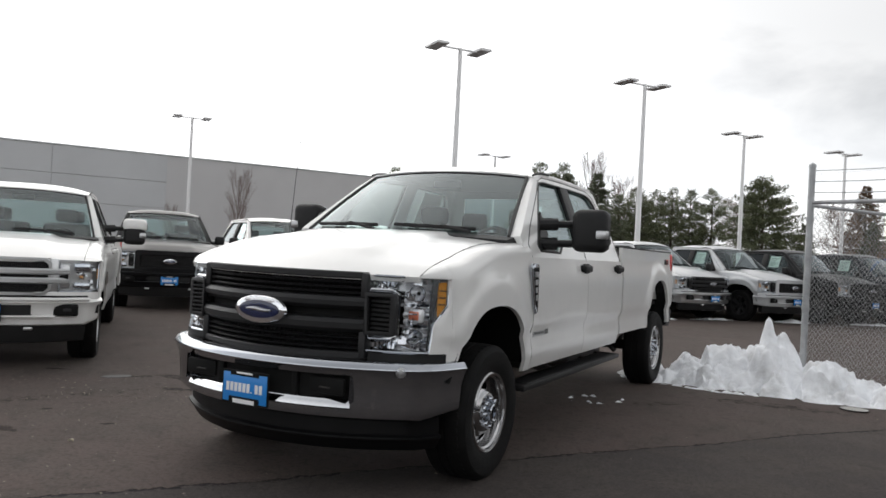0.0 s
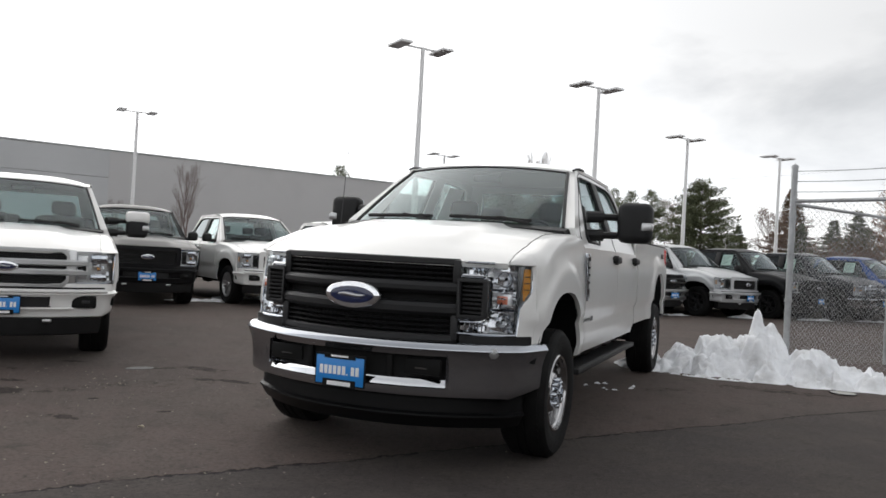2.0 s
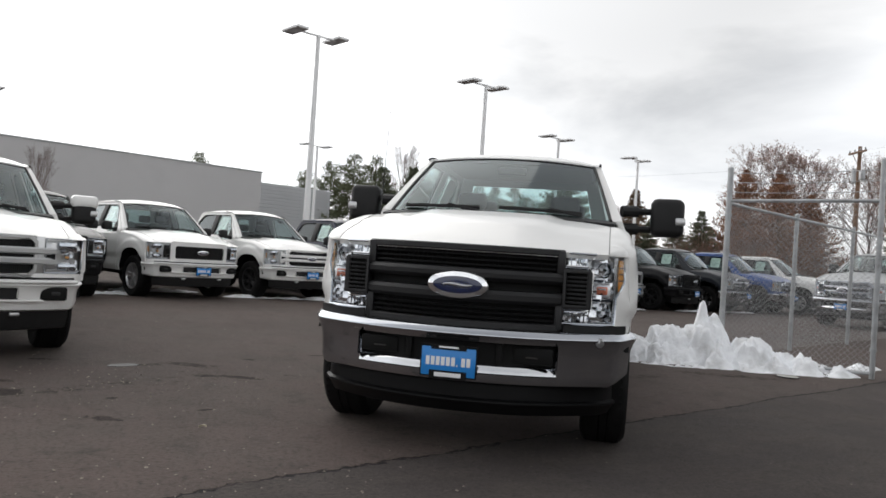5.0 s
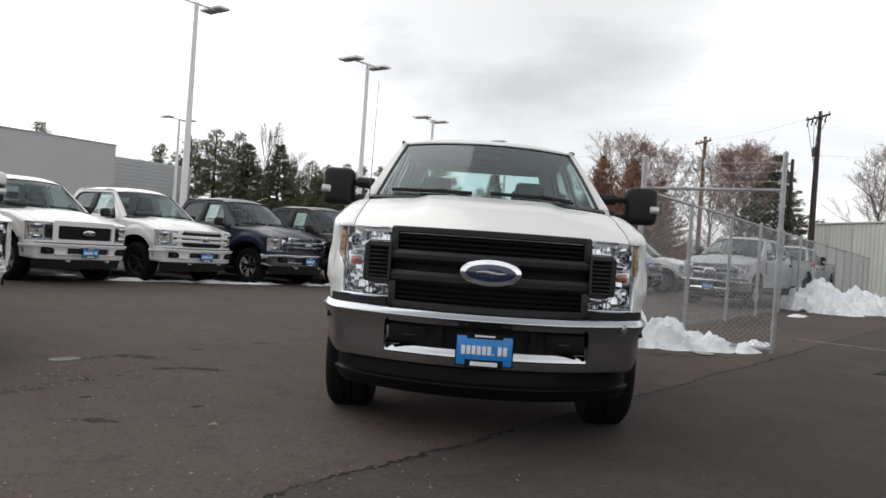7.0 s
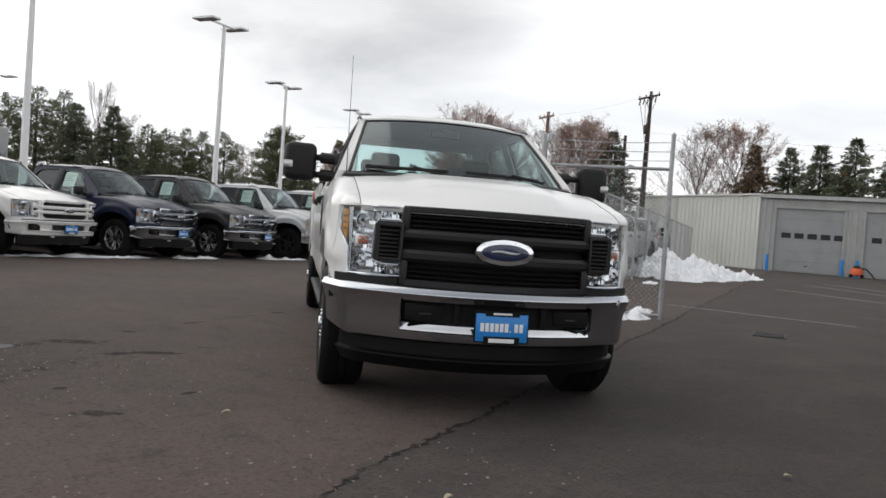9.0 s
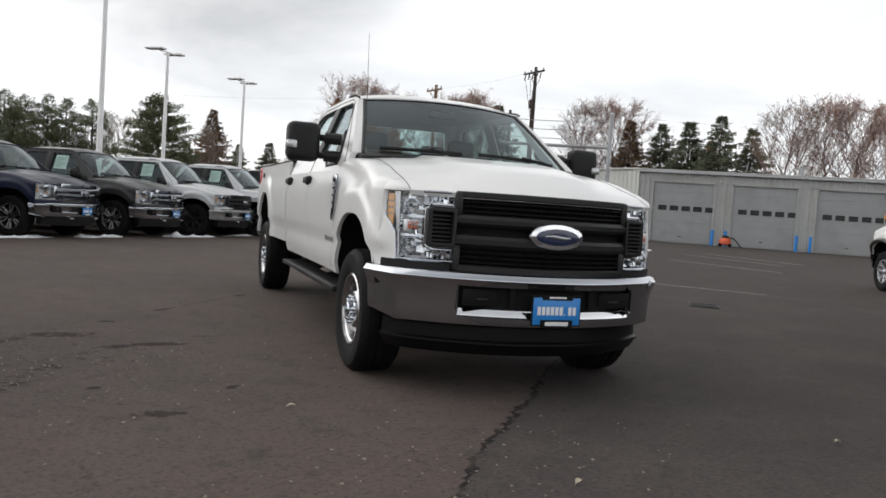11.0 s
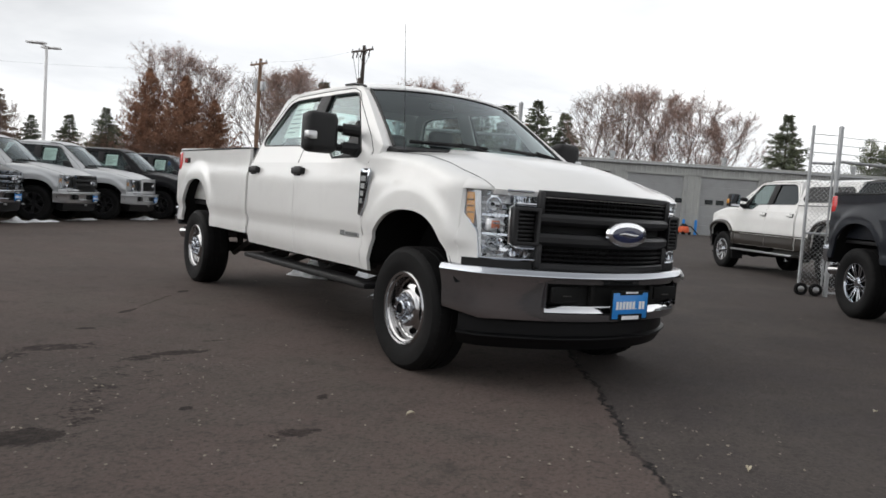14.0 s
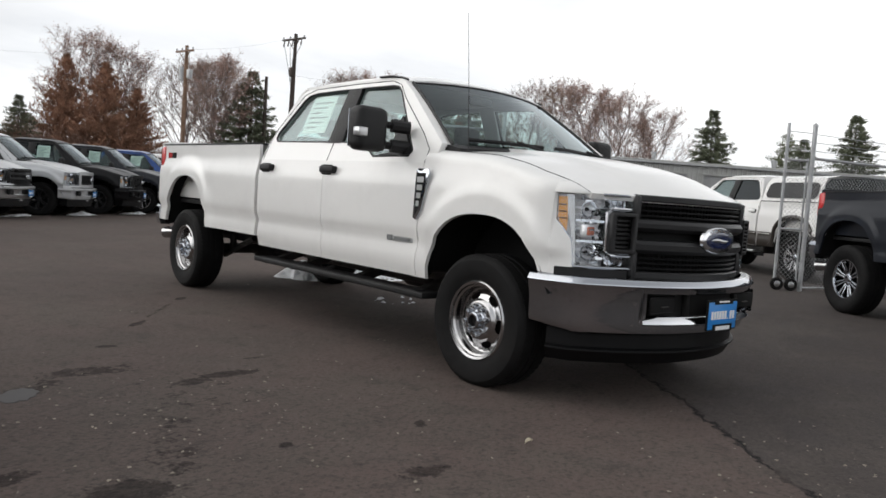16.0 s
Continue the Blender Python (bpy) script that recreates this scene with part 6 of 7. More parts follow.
# ---- utility poles and lines ----
def utility_pole(x, y, h, material, label, arm=2.4, turn=0, can=False):
    T = part("utility_pole", tube([(0, 0, 0), (0.03, 0, h * 0.5), (0, 0, h)], [0.17, 0.15, 0.11], 12), material, None, label, category="utility pole", group="utility poles")
    if arm:
        a = part("cross_arm", rbox(-arm / 2, arm / 2, 0.10, 0.20, h - 0.45, h - 0.33, 0.01, 1), material, T)
        for k in range(4):
            lathe_bm = lathe([(0.02, 0), (0.05, 0.05), (0.06, 0.09), (0.03, 0.16), (0.0001, 0.18)], 10, Matrix.Translation((lerp(-arm / 2 + 0.1, arm / 2 - 0.1, k / 3), 0.15, h - 0.33)) @ Matrix.Rotation(radians(90), 4, "X"))
            part("insulator", lathe_bm, M_STEEL, a)
        part("brace", tube([(-0.6, 0.15, h - 0.42), (0, 0.12, h - 1.1), (0.6, 0.15, h - 0.42)], 0.025, 6), material, T)
    if arm > 2.2:
        # fuse holders and drop leads below the arm
        for k in range(5):
            fx = lerp(-0.9, 0.9, k / 4)
            part("fuse_holder", tube([(fx, 0.18, h - 0.40), (fx + 0.06, 0.24, h - 0.85)], [0.035, 0.05], 8), M_DWOOD, T)
        for k in range(4):
            part("drop_lead", tube([(lerp(-0.9, 0.9, k / 3), 0.2, h - 0.8), (lerp(-0.35, 0.35, k / 3), 0.26, h - 1.6 - 0.2 * k), (0.05, 0.2, h - 2.6 - 0.3 * k)], 0.018, 5), M_WIRE, T)
        part("cable_box", rbox(-0.14, 0.14, 0.12, 0.34, h - 2.9, h - 2.3, 0.03), M_DWOOD, T)
        part("conduit", tube([(0.0, 0.2, 0), (0.03, 0.19, h * 0.5), (0, 0.15, h - 2.4)], 0.05, 8), M_DWOOD, T)
    if can:
        part("cable_box", rbox(-0.62, -0.28, -0.1, 0.16, h - 2.2, h - 1.6, 0.04), M_STEEL, T)
        part("transformer", tube([(0.36, 0, h - 2.3), (0.36, 0, h - 1.4)], 0.24, 16), M_STEEL, T)
    T.matrix_basis = pose(x, y, 0, 0, 0, turn)
    return T


utility_pole(38.0, 36.1, 11.4, M_DWOOD, "dark wooden utility pole with cross arm and cables", 2.4, 75)
utility_pole(34.2, 42.1, 9.95, M_WOODP, "brown wooden utility pole with a transformer", 2.0, 78, True)
utility_pole(40.8, 40.6, 9.0, M_DWOOD, "dark bare utility pole without an arm", 0)
for (ax, ay, az), (bx_, by_, bz), sag in (((38.0, 36.1, 11.2), (34.2, 42.1, 9.7), 0.25), ((34.2, 42.1, 9.0), (-3, 78, 9.0), 1.2), ((38.0, 36.1, 8.6), (75, -20, 8.0), 1.0)):
    part("power_line", tube([(lerp(ax, bx_, t), lerp(ay, by_, t), lerp(az, bz, t) - sag * 4 * t * (1 - t)) for t in seq(0, 1, 14)], 0.0035, 4), M_WIRE, None, "thin dark overhead cable between the poles", category="cable", group="overhead cables")


# ---- chain-link fences ----
def link_mesh(w, h, z0, step=0.072, r=0.0018):
    """Diamond wire netting in the plane y = 0: two sets of slanted wires."""
    vs, fs = [], []
    for d in (1, -1):
        c = -h
        while c < w:
            a, b = max(0.0, c), min(w, c + h)
            if b - a > 0.02:
                xs = (a, b) if d > 0 else (w - a, w - b)
                za, zb = z0 + (a - c), z0 + (b - c)
                o = 0.004 * d
                k = len(vs)
                for x, z in ((xs[0], za), (xs[1], zb)):
                    vs += [(x - r, o - r, z + r * d), (x + r, o - r, z - r * d), (x, o + r, z)]
                fs += [(k, k + 1, k + 4, k + 3), (k + 1, k + 2, k + 5, k + 4), (k + 2, k, k + 3, k + 5)]
            c += step
    me = bpy.data.meshes.new("wire_netting")
    me.from_pydata(vs, [], fs)
    me.materials.append(M_NET)
    return me


def fence(x, y, deg, length, posts, h=2.10, label="", r=0.0022, rail_r=0.022, barbed=False, mid=False):
    T = tagged(new("chain_link_fence"), label, "fence")
    net = new("wire_netting", link_mesh(length, h - 0.06, 0.04, 0.072, r))
    net.parent = T
    tagged(net, kind="stuff")
    part("top_rail", tube([(0, 0, h), (length, 0, h)], rail_r, 10), M_STEEL, T)
    if mid:
        part("bottom_rail", tube([(0, 0, 0.06), (length, 0, 0.06)], rail_r * 0.8, 10), M_STEEL, T)
    for px, ph, pr in posts:
        p = part("post", tube([(px, 0, 0), (px, 0, ph)], pr, 12), M_STEEL, T)
        part("post_cap", lathe([(pr * 1.15, 0), (pr * 1.1, 0.03), (0.0001, 0.06)], 12, Matrix.Translation((px, 0, ph)) @ Matrix.Rotation(radians(90), 4, "X")), M_STEEL, p)
        for z in (0.35, 0.9, 1.45, 1.95):
            part("tie_band", tube([(px, 0, z - 0.02), (px, 0, z + 0.02)], pr * 1.25, 10), M_STEEL, p)
    if barbed:
        for k in range(3):
            part("barbed_wire", tube([(lerp(0, length, t), 0, h + 0.12 + 0.13 * k - 0.02 * math.sin(math.pi * t)) for t in seq(0, 1, 6)], 0.005, 4), M_STEEL, T)
    T.matrix_basis = pose(x, y, 0, 0, 0, deg)
    return T


fence(4.12, 9.50, -54, 1.85, ((0, 2.57, 0.038), (1.85, 2.62, 0.032)), 2.15, "galvanised chain-link gate panel with barbed wire above", 0.0012, 0.024, True, True)
fence(4.15, 9.54, 33.2, 38.2, [(2.55 + 2.9 * k, 2.15, 0.034) for k in range(13)], 2.12, "long galvanised chain-link fence along the yard", 0.0010, 0.022)
fence(7.92, 3.80, -42, 9, [(0, 2.62, 0.036)] + [(2.7 * k, 2.5, 0.034) for k in (1, 2, 3)], 2.12, "chain-link fence with barbed wire beside the garage lot", 0.0018, 0.022, True, True)
gate = tagged(new("rolling_gate"), "open galvanised gate frame on small rubber wheels", "gate")
part("gate_post", tube([(0, 0, 0.12), (0, 0, 2.66)], 0.025, 12), M_STEEL, gate)
part("gate_post", tube([(0.34, 0, 0.12), (0.34, 0, 2.12)], 0.017, 10), M_STEEL, gate)
for z in (0.14, 0.98, 2.08):
    part("gate_rung", tube([(0, 0, z), (0.36, 0, z)], 0.02, 8), M_STEEL, gate)
for k in range(3):
    part("barbed_wire", tube([(0, 0, 2.25 + 0.14 * k), (0.38, 0.03, 2.24 + 0.14 * k)], 0.006, 4), M_STEEL, gate)
net = new("wire_netting", link_mesh(0.34, 1.9, 0.16))
net.parent = gate
tagged(net, kind="stuff")
for x in (0.02, 0.24):
    wh = part("gate_wheel", lathe([(0.05, -0.03), (0.085, -0.032), (0.10, -0.02), (0.10, 0.02), (0.085, 0.032), (0.05, 0.03)], 20, Matrix.Translation((x, -0.06, 0.10))), M_RUBBER, gate)
    part("wheel_hub", lathe([(0.0001, -0.036), (0.03, -0.036), (0.05, -0.025), (0.05, 0.025), (0.0001, 0.03)], 14, Matrix.Translation((x, -0.06, 0.10))), M_SATIN, wh)
gate.matrix_basis = pose(7.80, 4.18, 0, 0, 0, -68)


# ---- snow ----
def snow_heap(name, x, y, deg, length, width, peaks, seed, label, n=120, rough=1.0):
    """A ploughed heap: bumps along an axis, broken by lumps of several sizes."""
    m = max(16, int(n * width / length))
    vs, fs, idx = [], [], {}
    for i in range(n + 1):
        for j in range(m + 1):
            u, v = length * i / n, width * (j / m - 0.5)
            hgt = 0
            for pu, pv, ph, ru, rv in peaks:
                d = math.hypot((u - pu) / ru, (v - pv) / rv)
                hgt = max(hgt, ph * (1 - d ** 1.35)) if d < 1 else hgt
            q = Vector((u * 3.1 + seed, v * 3.1, seed * 0.7))
            lump = noise.fractal(q, 0.9, 2.1, 4) * 0.10 + abs(noise.noise(q * 2.3)) * 0.05 + abs(noise.noise(q * 1.2 + Vector((5, 5, 5)))) * 0.08 - 0.09 + noise.cell(q * 1.6) * 0.05 + noise.fractal(q * 6.0, 0.8, 2.0, 3) * 0.022 + (0.30 - noise.voronoi(q * 1.1)[0][0] ** 2) * 0.24 + (0.25 - noise.voronoi(q * 2.6)[0][0] ** 2) * 0.13 + (0.2 - noise.voronoi(q * 6.0)[0][0] ** 2) * 0.05
            edge = smooth(0.0, 0.16, hgt)
            z = hgt + lump * rough * edge - 0.035 + 0.03 * noise.noise(q * 0.8)
            idx[i, j] = len(vs)
            vs.append((u + 0.05 * noise.noise(q * 2 + Vector((9, 0, 0))), v + 0.05 * noise.noise(q * 2 + Vector((0, 9, 0))), z))
    for i in range(n):
        for j in range(m):
            q = (idx[i, j], idx[i + 1, j], idx[i + 1, j + 1], idx[i, j + 1])
            if max(vs[k][2] for k in q) > -0.012:
                fs.append(q)
    me = bpy.data.meshes.new(name)
    me.from_pydata(vs, [], fs)
    bm = bmesh.new()
    bm.from_mesh(me)
    for v in [v for v in bm.verts if not v.link_faces]:
        bm.verts.remove(v)
    ob = part(name, bm, M_SNOW, None, label, 55, "snow")
    ob.matrix_basis = pose(x, y, 0, 0, 0, deg)
    return ob


snow_heap("snow_heap", 1.55, 9.72, -20, 4.1, 1.9, ((2.12, 0.0, 0.72, 0.62, 0.55), (2.09, 0.02, 0.95, 0.22, 0.25), (1.66, 0.0, 0.52, 0.58, 0.5), (1.75, -0.05, 0.48, 1.05, 0.68), (2.65, -0.1, 0.42, 0.85, 0.62), (1.15, -0.1, 0.28, 0.75, 0.55), (3.1, -0.15, 0.28, 0.95, 0.52), (2.88, 0.10, 0.50, 0.24, 0.24)), 3.0, "heap of lumpy old snow beside the fence post", 230, 0.85)
snow_heap("snow_heap", 14.9, 16.3, 12, 9.2, 4.2, ((1.8, 0.4, 1.0, 1.4, 1.3), (3.3, 0.0, 0.80, 1.6, 1.2), (4.8, -0.2, 0.55, 1.5, 1.0), (6.6, -0.2, 0.28, 1.9, 0.8), (0.8, -0.5, 0.45, 1.0, 0.9), (2.6, -0.8, 0.5, 0.8, 0.6)), 8.0, "long bank of ploughed snow along the fence", 190, 1.25)
for x, y, d, ln, w, s in ((-5.9, 15.9, 10, 1.8, 0.8, 1), (-5.3, 17.3, 20, 2.2, 1.2, 8), (-3.0, 16.9, 15, 2.6, 0.6, 2), (-1.4, 17.3, 15, 2.7, 0.7, 3), (1.1, 18.0, 20, 1.6, 0.6, 4), (3.3, 18.8, 15, 2.0, 0.6, 5), (5.4, 19.7, 20, 1.6, 0.5, 6), (7.7, 20.3, 15, 1.7, 0.5, 7), (9.9, 20.9, 15, 1.6, 0.5, 9), (11.8, 21.6, 15, 1.9, 0.6, 10), (5.55, 8.75, 20, 0.8, 0.5, 11), (12.4, 14.2, 30, 1.4, 0.7, 13)):
    snow_heap("snow_patch", x, y, d, ln, w, ((ln * 0.3, 0, 0.11, ln * 0.32, w * 0.42), (ln * 0.62, 0.02, 0.10, ln * 0.36, w * 0.4)), s * 1.7, "thin patch of melting snow on the asphalt", 36, 0.5)

rnd = random.Random(77)
for k in range(15):
    a, d = k * 0.42 + rnd.uniform(-0.2, 0.2), rnd.uniform(0.08, 0.27)
    snow_heap("snow_crumb", 1.42 + d * math.cos(a), 7.56 + d * math.sin(a), 40 * k, 0.16, 0.10, ((0.08, 0, 0.042, 0.065, 0.04),), 20 + k, "crumb of snow on the asphalt", 8, 0.3)

# ---- things on the ground ----
def line(x0, y0, x1, y1, w=0.10):
    d = Vector((x1 - x0, y1 - y0, 0))
    ob = part("painted_line", rbox(0, d.length, -w / 2, w / 2, 0.0, 0.004, 0), M_LINE, None, "worn white parking line", kind="structure")
    ob.matrix_basis = pose(x0, y0, 0.001, 0, 0, math.degrees(math.atan2(d.y, d.x)))


line(7.6, 9.75, 8.6, 6.9, 0.07)
line(17.1, 13.4, 16.2, 9.6)
line(22.1, 15.4, 20.2, 11.2)
line(24.6, 15.9, 22.6, 11.4)
cov = part("valve_cover", lathe([(0.0001, 0.0), (0.17, 0.0), (0.19, -0.003), (0.20, -0.010)], 28, Matrix.Rotation(radians(-90), 4, "X")), M_CONC, None, "pale round valve cover set in the asphalt", category="manhole cover")
part("cover_rim", lathe([(0.20, -0.006), (0.212, -0.007), (0.216, -0.010)], 28, Matrix.Rotation(radians(-90), 4, "X")), M_UNDER, cov)
cov.matrix_basis = pose(3.99, 7.92, 0.005) @ Matrix.Diagonal((0.62, 0.62, 1, 1))
dr = part("drain_grate", rbox(-0.25, 0.25, -0.2, 0.2, 0, 0.012, 0.004, 1), M_UNDER, None, "dark iron drain grate in the lot", category="drain grate")
for k in range(7):
    part("grate_bar", rbox(-0.22 + k * 0.066, -0.19 + k * 0.066, -0.18, 0.18, 0.010, 0.018, 0.002, 1), M_UNDER, dr)
dr.matrix_basis = pose(5.52, 6.49, 0, 0, 0, 30)
mach = part("vacuum_machine", lathe([(0.0001, 0.10), (0.24, 0.10), (0.30, 0.16), (0.31, 0.30), (0.27, 0.44), (0.18, 0.52), (0.0001, 0.54)], 24, Matrix.Rotation(radians(90), 4, "X") @ Matrix.Diagonal((1, 1, 1, 1))), M_ORANGE, None, "small round orange machine with a black hose by the garage", category="machine")
part("motor_head", tube([(0, 0, 0.50), (0, 0, 0.58), (0, 0, 0.66)], [0.20, 0.19, 0.10], 16), M_PLASTIC, mach)
part("hose", tube([(0.2, 0, 0.5), (0.42, -0.1, 0.5), (0.62, -0.2, 0.28), (0.80, -0.3, 0.05)], 0.04, 8), M_PLASTIC, mach)
for a, b in ((0.25, 0.22), (-0.25, 0.22), (0.25, -0.22), (-0.25, -0.22)):
    part("wheel", lathe([(0.0001, -0.03), (0.09, -0.03), (0.10, 0), (0.09, 0.03), (0.0001, 0.03)], 14, Matrix.Translation((a, b, 0.10))), M_RUBBER, mach)
mach.matrix_basis = garage.matrix_basis @ pose(4.83, -1.0, 0)
copy_thing(mach, garage.matrix_basis @ pose(12.63, -1.0, 0, 0, 0, 30))

deb = bmesh.new()
rnd = random.Random(5)
for k in range(620):
    x, y = (rnd.uniform(-7, 6), rnd.uniform(1.5, 12)) if k < 240 else (rnd.gauss(-3.0, 0.8), rnd.gauss(6.3, 0.7)) if k < 470 else (rnd.gauss(-2.6, 0.7), rnd.gauss(3.7, 0.35))
    s = rnd.uniform(0.004, 0.011) if k > 5 else rnd.uniform(0.012, 0.018)
    vs = [deb.verts.new((x + s * math.cos(a) * rnd.uniform(0.5, 1.2), y + s * math.sin(a) * rnd.uniform(0.5, 1.2), rnd.uniform(0.003, 0.009))) for a in (0, 1.3, 2.5, 3.8, 5.0)]
    top = deb.verts.new((x, y, 0.006 + s * 0.5))
    for i in range(5):
        deb.faces.new((vs[i], vs[(i + 1) % 5], top))
part("ground_litter", deb, mat("pale_litter", (0.20, 0.175, 0.14), 0.85, vary=0.5, scale=1.3), None, "scattered grit and small dry leaves", kind="stuff")
for x, y in ((-2.25, 4.92), (-1.9, 3.35), (-0.2, 2.9)):
    lf = part("dry_leaf", grid([[(lerp(-0.024, 0.024, i / 4), w * 0.013 * math.sin(math.pi * (i + 0.3) / 4.6), 0.012 + 0.010 * abs(w) + 0.006 * math.sin(i)) for w in (-1, 0, 1)] for i in range(5)], (0, 0, -0.002)), mat("dry_leaf_yellow", (0.46, 0.41, 0.31), 0.8, vary=0.2, scale=40), None, "small curled yellowish leaf on the asphalt", category="leaf")
    lf.matrix_basis = pose(x, y, 0, 0, 0, x * 90)


pud = bmesh.new()
rim = []
for k in range(40):
    a = 2 * math.pi * k / 40
    r = 1 + 0.28 * noise.noise(Vector((2.2 * math.cos(a), 2.2 * math.sin(a), 4.0))) + 0.10 * noise.noise(Vector((7 * math.cos(a), 7 * math.sin(a), 1.0)))
    rim.append((0.13 * r * math.cos(a), 0.08 * r * math.sin(a)))
low_ring = [pud.verts.new((x * 1.03, y * 1.03, 0.0)) for x, y in rim]
top_ring = [pud.verts.new((x, y, 0.003)) for x, y in rim]
pud.faces.new(top_ring)
for k in range(40):
    pud.faces.new((low_ring[k], low_ring[(k + 1) % 40], top_ring[(k + 1) % 40], top_ring[k]))
pd = part("puddle", pud, mat("meltwater", (0.060, 0.057, 0.057), 0.5, spec=0.10, vary=0.1, scale=9, bump=0.05, bscale=14), None, "small shallow puddle of meltwater on the asphalt", category="puddle")
pd.matrix_basis = pose(-3.11, 7.27, 0, 0, 0, 35)


# ---- trees ----
def foliage(name, col, vary):
    m = mat(name, col, 0.75, vary=vary, scale=0.9, dirt=tuple(c * 0.45 for c in col), dscale=2.5)
    m.node_tree.nodes["Principled BSDF"].inputs["Specular IOR Level"].default_value = 0.2
    return m


M_NEEDLE = foliage("dark_needles", (0.140, 0.155, 0.090), 0.4)
M_SPRUCE = foliage("blue_green_needles", (0.135, 0.150, 0.100), 0.4)
M_BROWNN = foliage("bronzed_needles", (0.17, 0.115, 0.072), 0.35)
M_CEDAR = foliage("rust_foliage", (0.30, 0.165, 0.11), 0.4)
M_RUST = foliage("dead_russet_leaves", (0.42, 0.28, 0.235), 0.4)
M_TAN = foliage("dry_tan_leaves", (0.26, 0.18, 0.125), 0.4)
M_BARK = mat("grey_bark", (0.185, 0.14, 0.128), 0.9, vary=0.3, scale=3, bump=0.5, bscale=20)
M_BARK2 = mat("dark_bark", (0.055, 0.042, 0.034), 0.9, vary=0.3, scale=3, bump=0.5, bscale=20)


def blade(vs, fs, p, d, L, w, rnd):
    """One narrow spray from p along d."""
    s = d.cross(Vector((rnd.uniform(-1, 1), rnd.uniform(-1, 1), rnd.uniform(-1, 1))))
    if s.length < 1e-3:
        return
    s = s.normalized() * w
    k = len(vs)
    vs += [p, p + d * L * 0.5 - s, p + d * L, p + d * L * 0.45 + s]
    fs.append((k, k + 1, k + 2, k + 3))


def mesh_part(name, vs, fs, material, parent):
    me = bpy.data.meshes.new(name)
    me.from_pydata([tuple(v) for v in vs], [], fs)
    me.materials.append(material)
    ob = new(name, me)
    ob.parent = parent
    return ob


def conifer(h, spread, material, seed, label, kind="spruce"):
    """Whorls of boughs, each with flat side sprays of narrow needle shoots."""
    rnd = random.Random(seed)
    T = tagged(new("conifer_tree"), label, "tree", "trees round the lot")
    part("trunk", tube([(0, 0, 0), (0.05 * h * 0.1, 0, h * 0.5), (0, 0, h * 0.97)], [0.020 * h, 0.012 * h, 0.003 * h], 8), M_BARK2, T)
    vs, fs = [], []
    limbs = bmesh.new()
    levels = {"spruce": 36, "pine": 26, "big": 28, "cedar": 40}[kind]
    for lv in range(levels):
        t = (lv + rnd.uniform(-0.3, 0.3)) / (levels - 1)
        t = min(1, max(0, t))
        if kind == "spruce":
            z, reach, nb = h * (0.06 + 0.93 * t), spread * (1 - t) ** 0.9 + 0.08, 9
        elif kind == "cedar":
            z, reach, nb = h * (0.02 + 0.97 * t), spread * (1 - t ** 1.5) ** 0.9 + 0.05, 10
        elif kind == "big":
            z, reach, nb = h * (0.05 + 0.93 * t), spread * math.sin(math.pi * (0.30 + 0.67 * t)) ** 0.7, 11
        else:
            z, reach, nb = h * (0.08 + 0.91 * t), spread * math.sin(math.pi * (0.36 + 0.61 * t)) ** 0.9 * rnd.uniform(0.65, 1.05), 8
        for b in range(nb):
            if rnd.random() < (0.22 if kind == "pine" else 0.12):
                continue
            a = 2 * math.pi * (b + rnd.random() * 0.9) / nb + lv * 0.7
            L = reach * rnd.uniform(0.55, 1.15)
            zj = h * rnd.uniform(-0.035, 0.035)
            up = {"spruce": rnd.uniform(-0.30, 0.22), "cedar": rnd.uniform(0.2, 0.7), "big": rnd.uniform(-0.05, 0.4), "pine": rnd.uniform(-0.05, 0.4)}[kind]
            d = Vector((math.cos(a), math.sin(a), up))
            side = Vector((-d.y, d.x, 0))
            base = Vector((0, 0, min(z + zj, h * 0.985)))
            if lv % 2 == 0 and L > 0.6 and kind != "cedar":
                tube([base, base + d * L * 0.5, base + d * L + Vector((0, 0, 0.06 * L))], [0.015 + 0.008 * L, 0.012, 0.005], 3, limbs, False)
            steps = max(3, int(L / 0.16))
            for k in range(steps):
                f = (k + rnd.random()) / steps
                if f < 0.12 or (kind in ("pine", "big") and f < 0.25):
                    continue
                p = base + d * L * f + Vector((0, 0, (-0.10 * L * f + 0.16 * L * f * f) if kind == "spruce" else 0.0))
                wide = (0.42 if kind != "cedar" else 0.30) * (1.15 - 0.75 * f) * min(1.0, 0.35 + L * 0.4)
                for _ in range(6 if kind == "cedar" else 10):
                    sg = rnd.choice((-1, 1))
                    q = p + side * sg * wide * rnd.uniform(0, 0.9) + Vector((0, 0, rnd.uniform(-0.16, 0.05)))
                    if kind == "spruce":
                        dd = d * rnd.uniform(0.5, 1.2) + side * sg * rnd.uniform(0.1, 0.9) + Vector((0, 0, rnd.uniform(-0.6, 0.35)))
                    elif kind == "cedar":
                        dd = d * rnd.uniform(-0.2, 0.6) + side * sg * rnd.uniform(0, 0.8) + Vector((0, 0, rnd.uniform(-0.2, 1.2)))
                    else:
                        dd = Vector((rnd.uniform(-1, 1), rnd.uniform(-1, 1), rnd.uniform(-0.4, 1.0))) + d * 0.5
                        q = q + Vector((rnd.uniform(-0.15, 0.15), rnd.uniform(-0.15, 0.15), rnd.uniform(-0.1, 0.2)))
                    if dd.length > 0.05:
                        blade(vs, fs, q, dd.normalized(), rnd.uniform(0.20, 0.42), rnd.uniform(0.020, 0.045) * (0.9 if kind == "pine" else 1.15 if kind == "big" else 1.0), rnd)
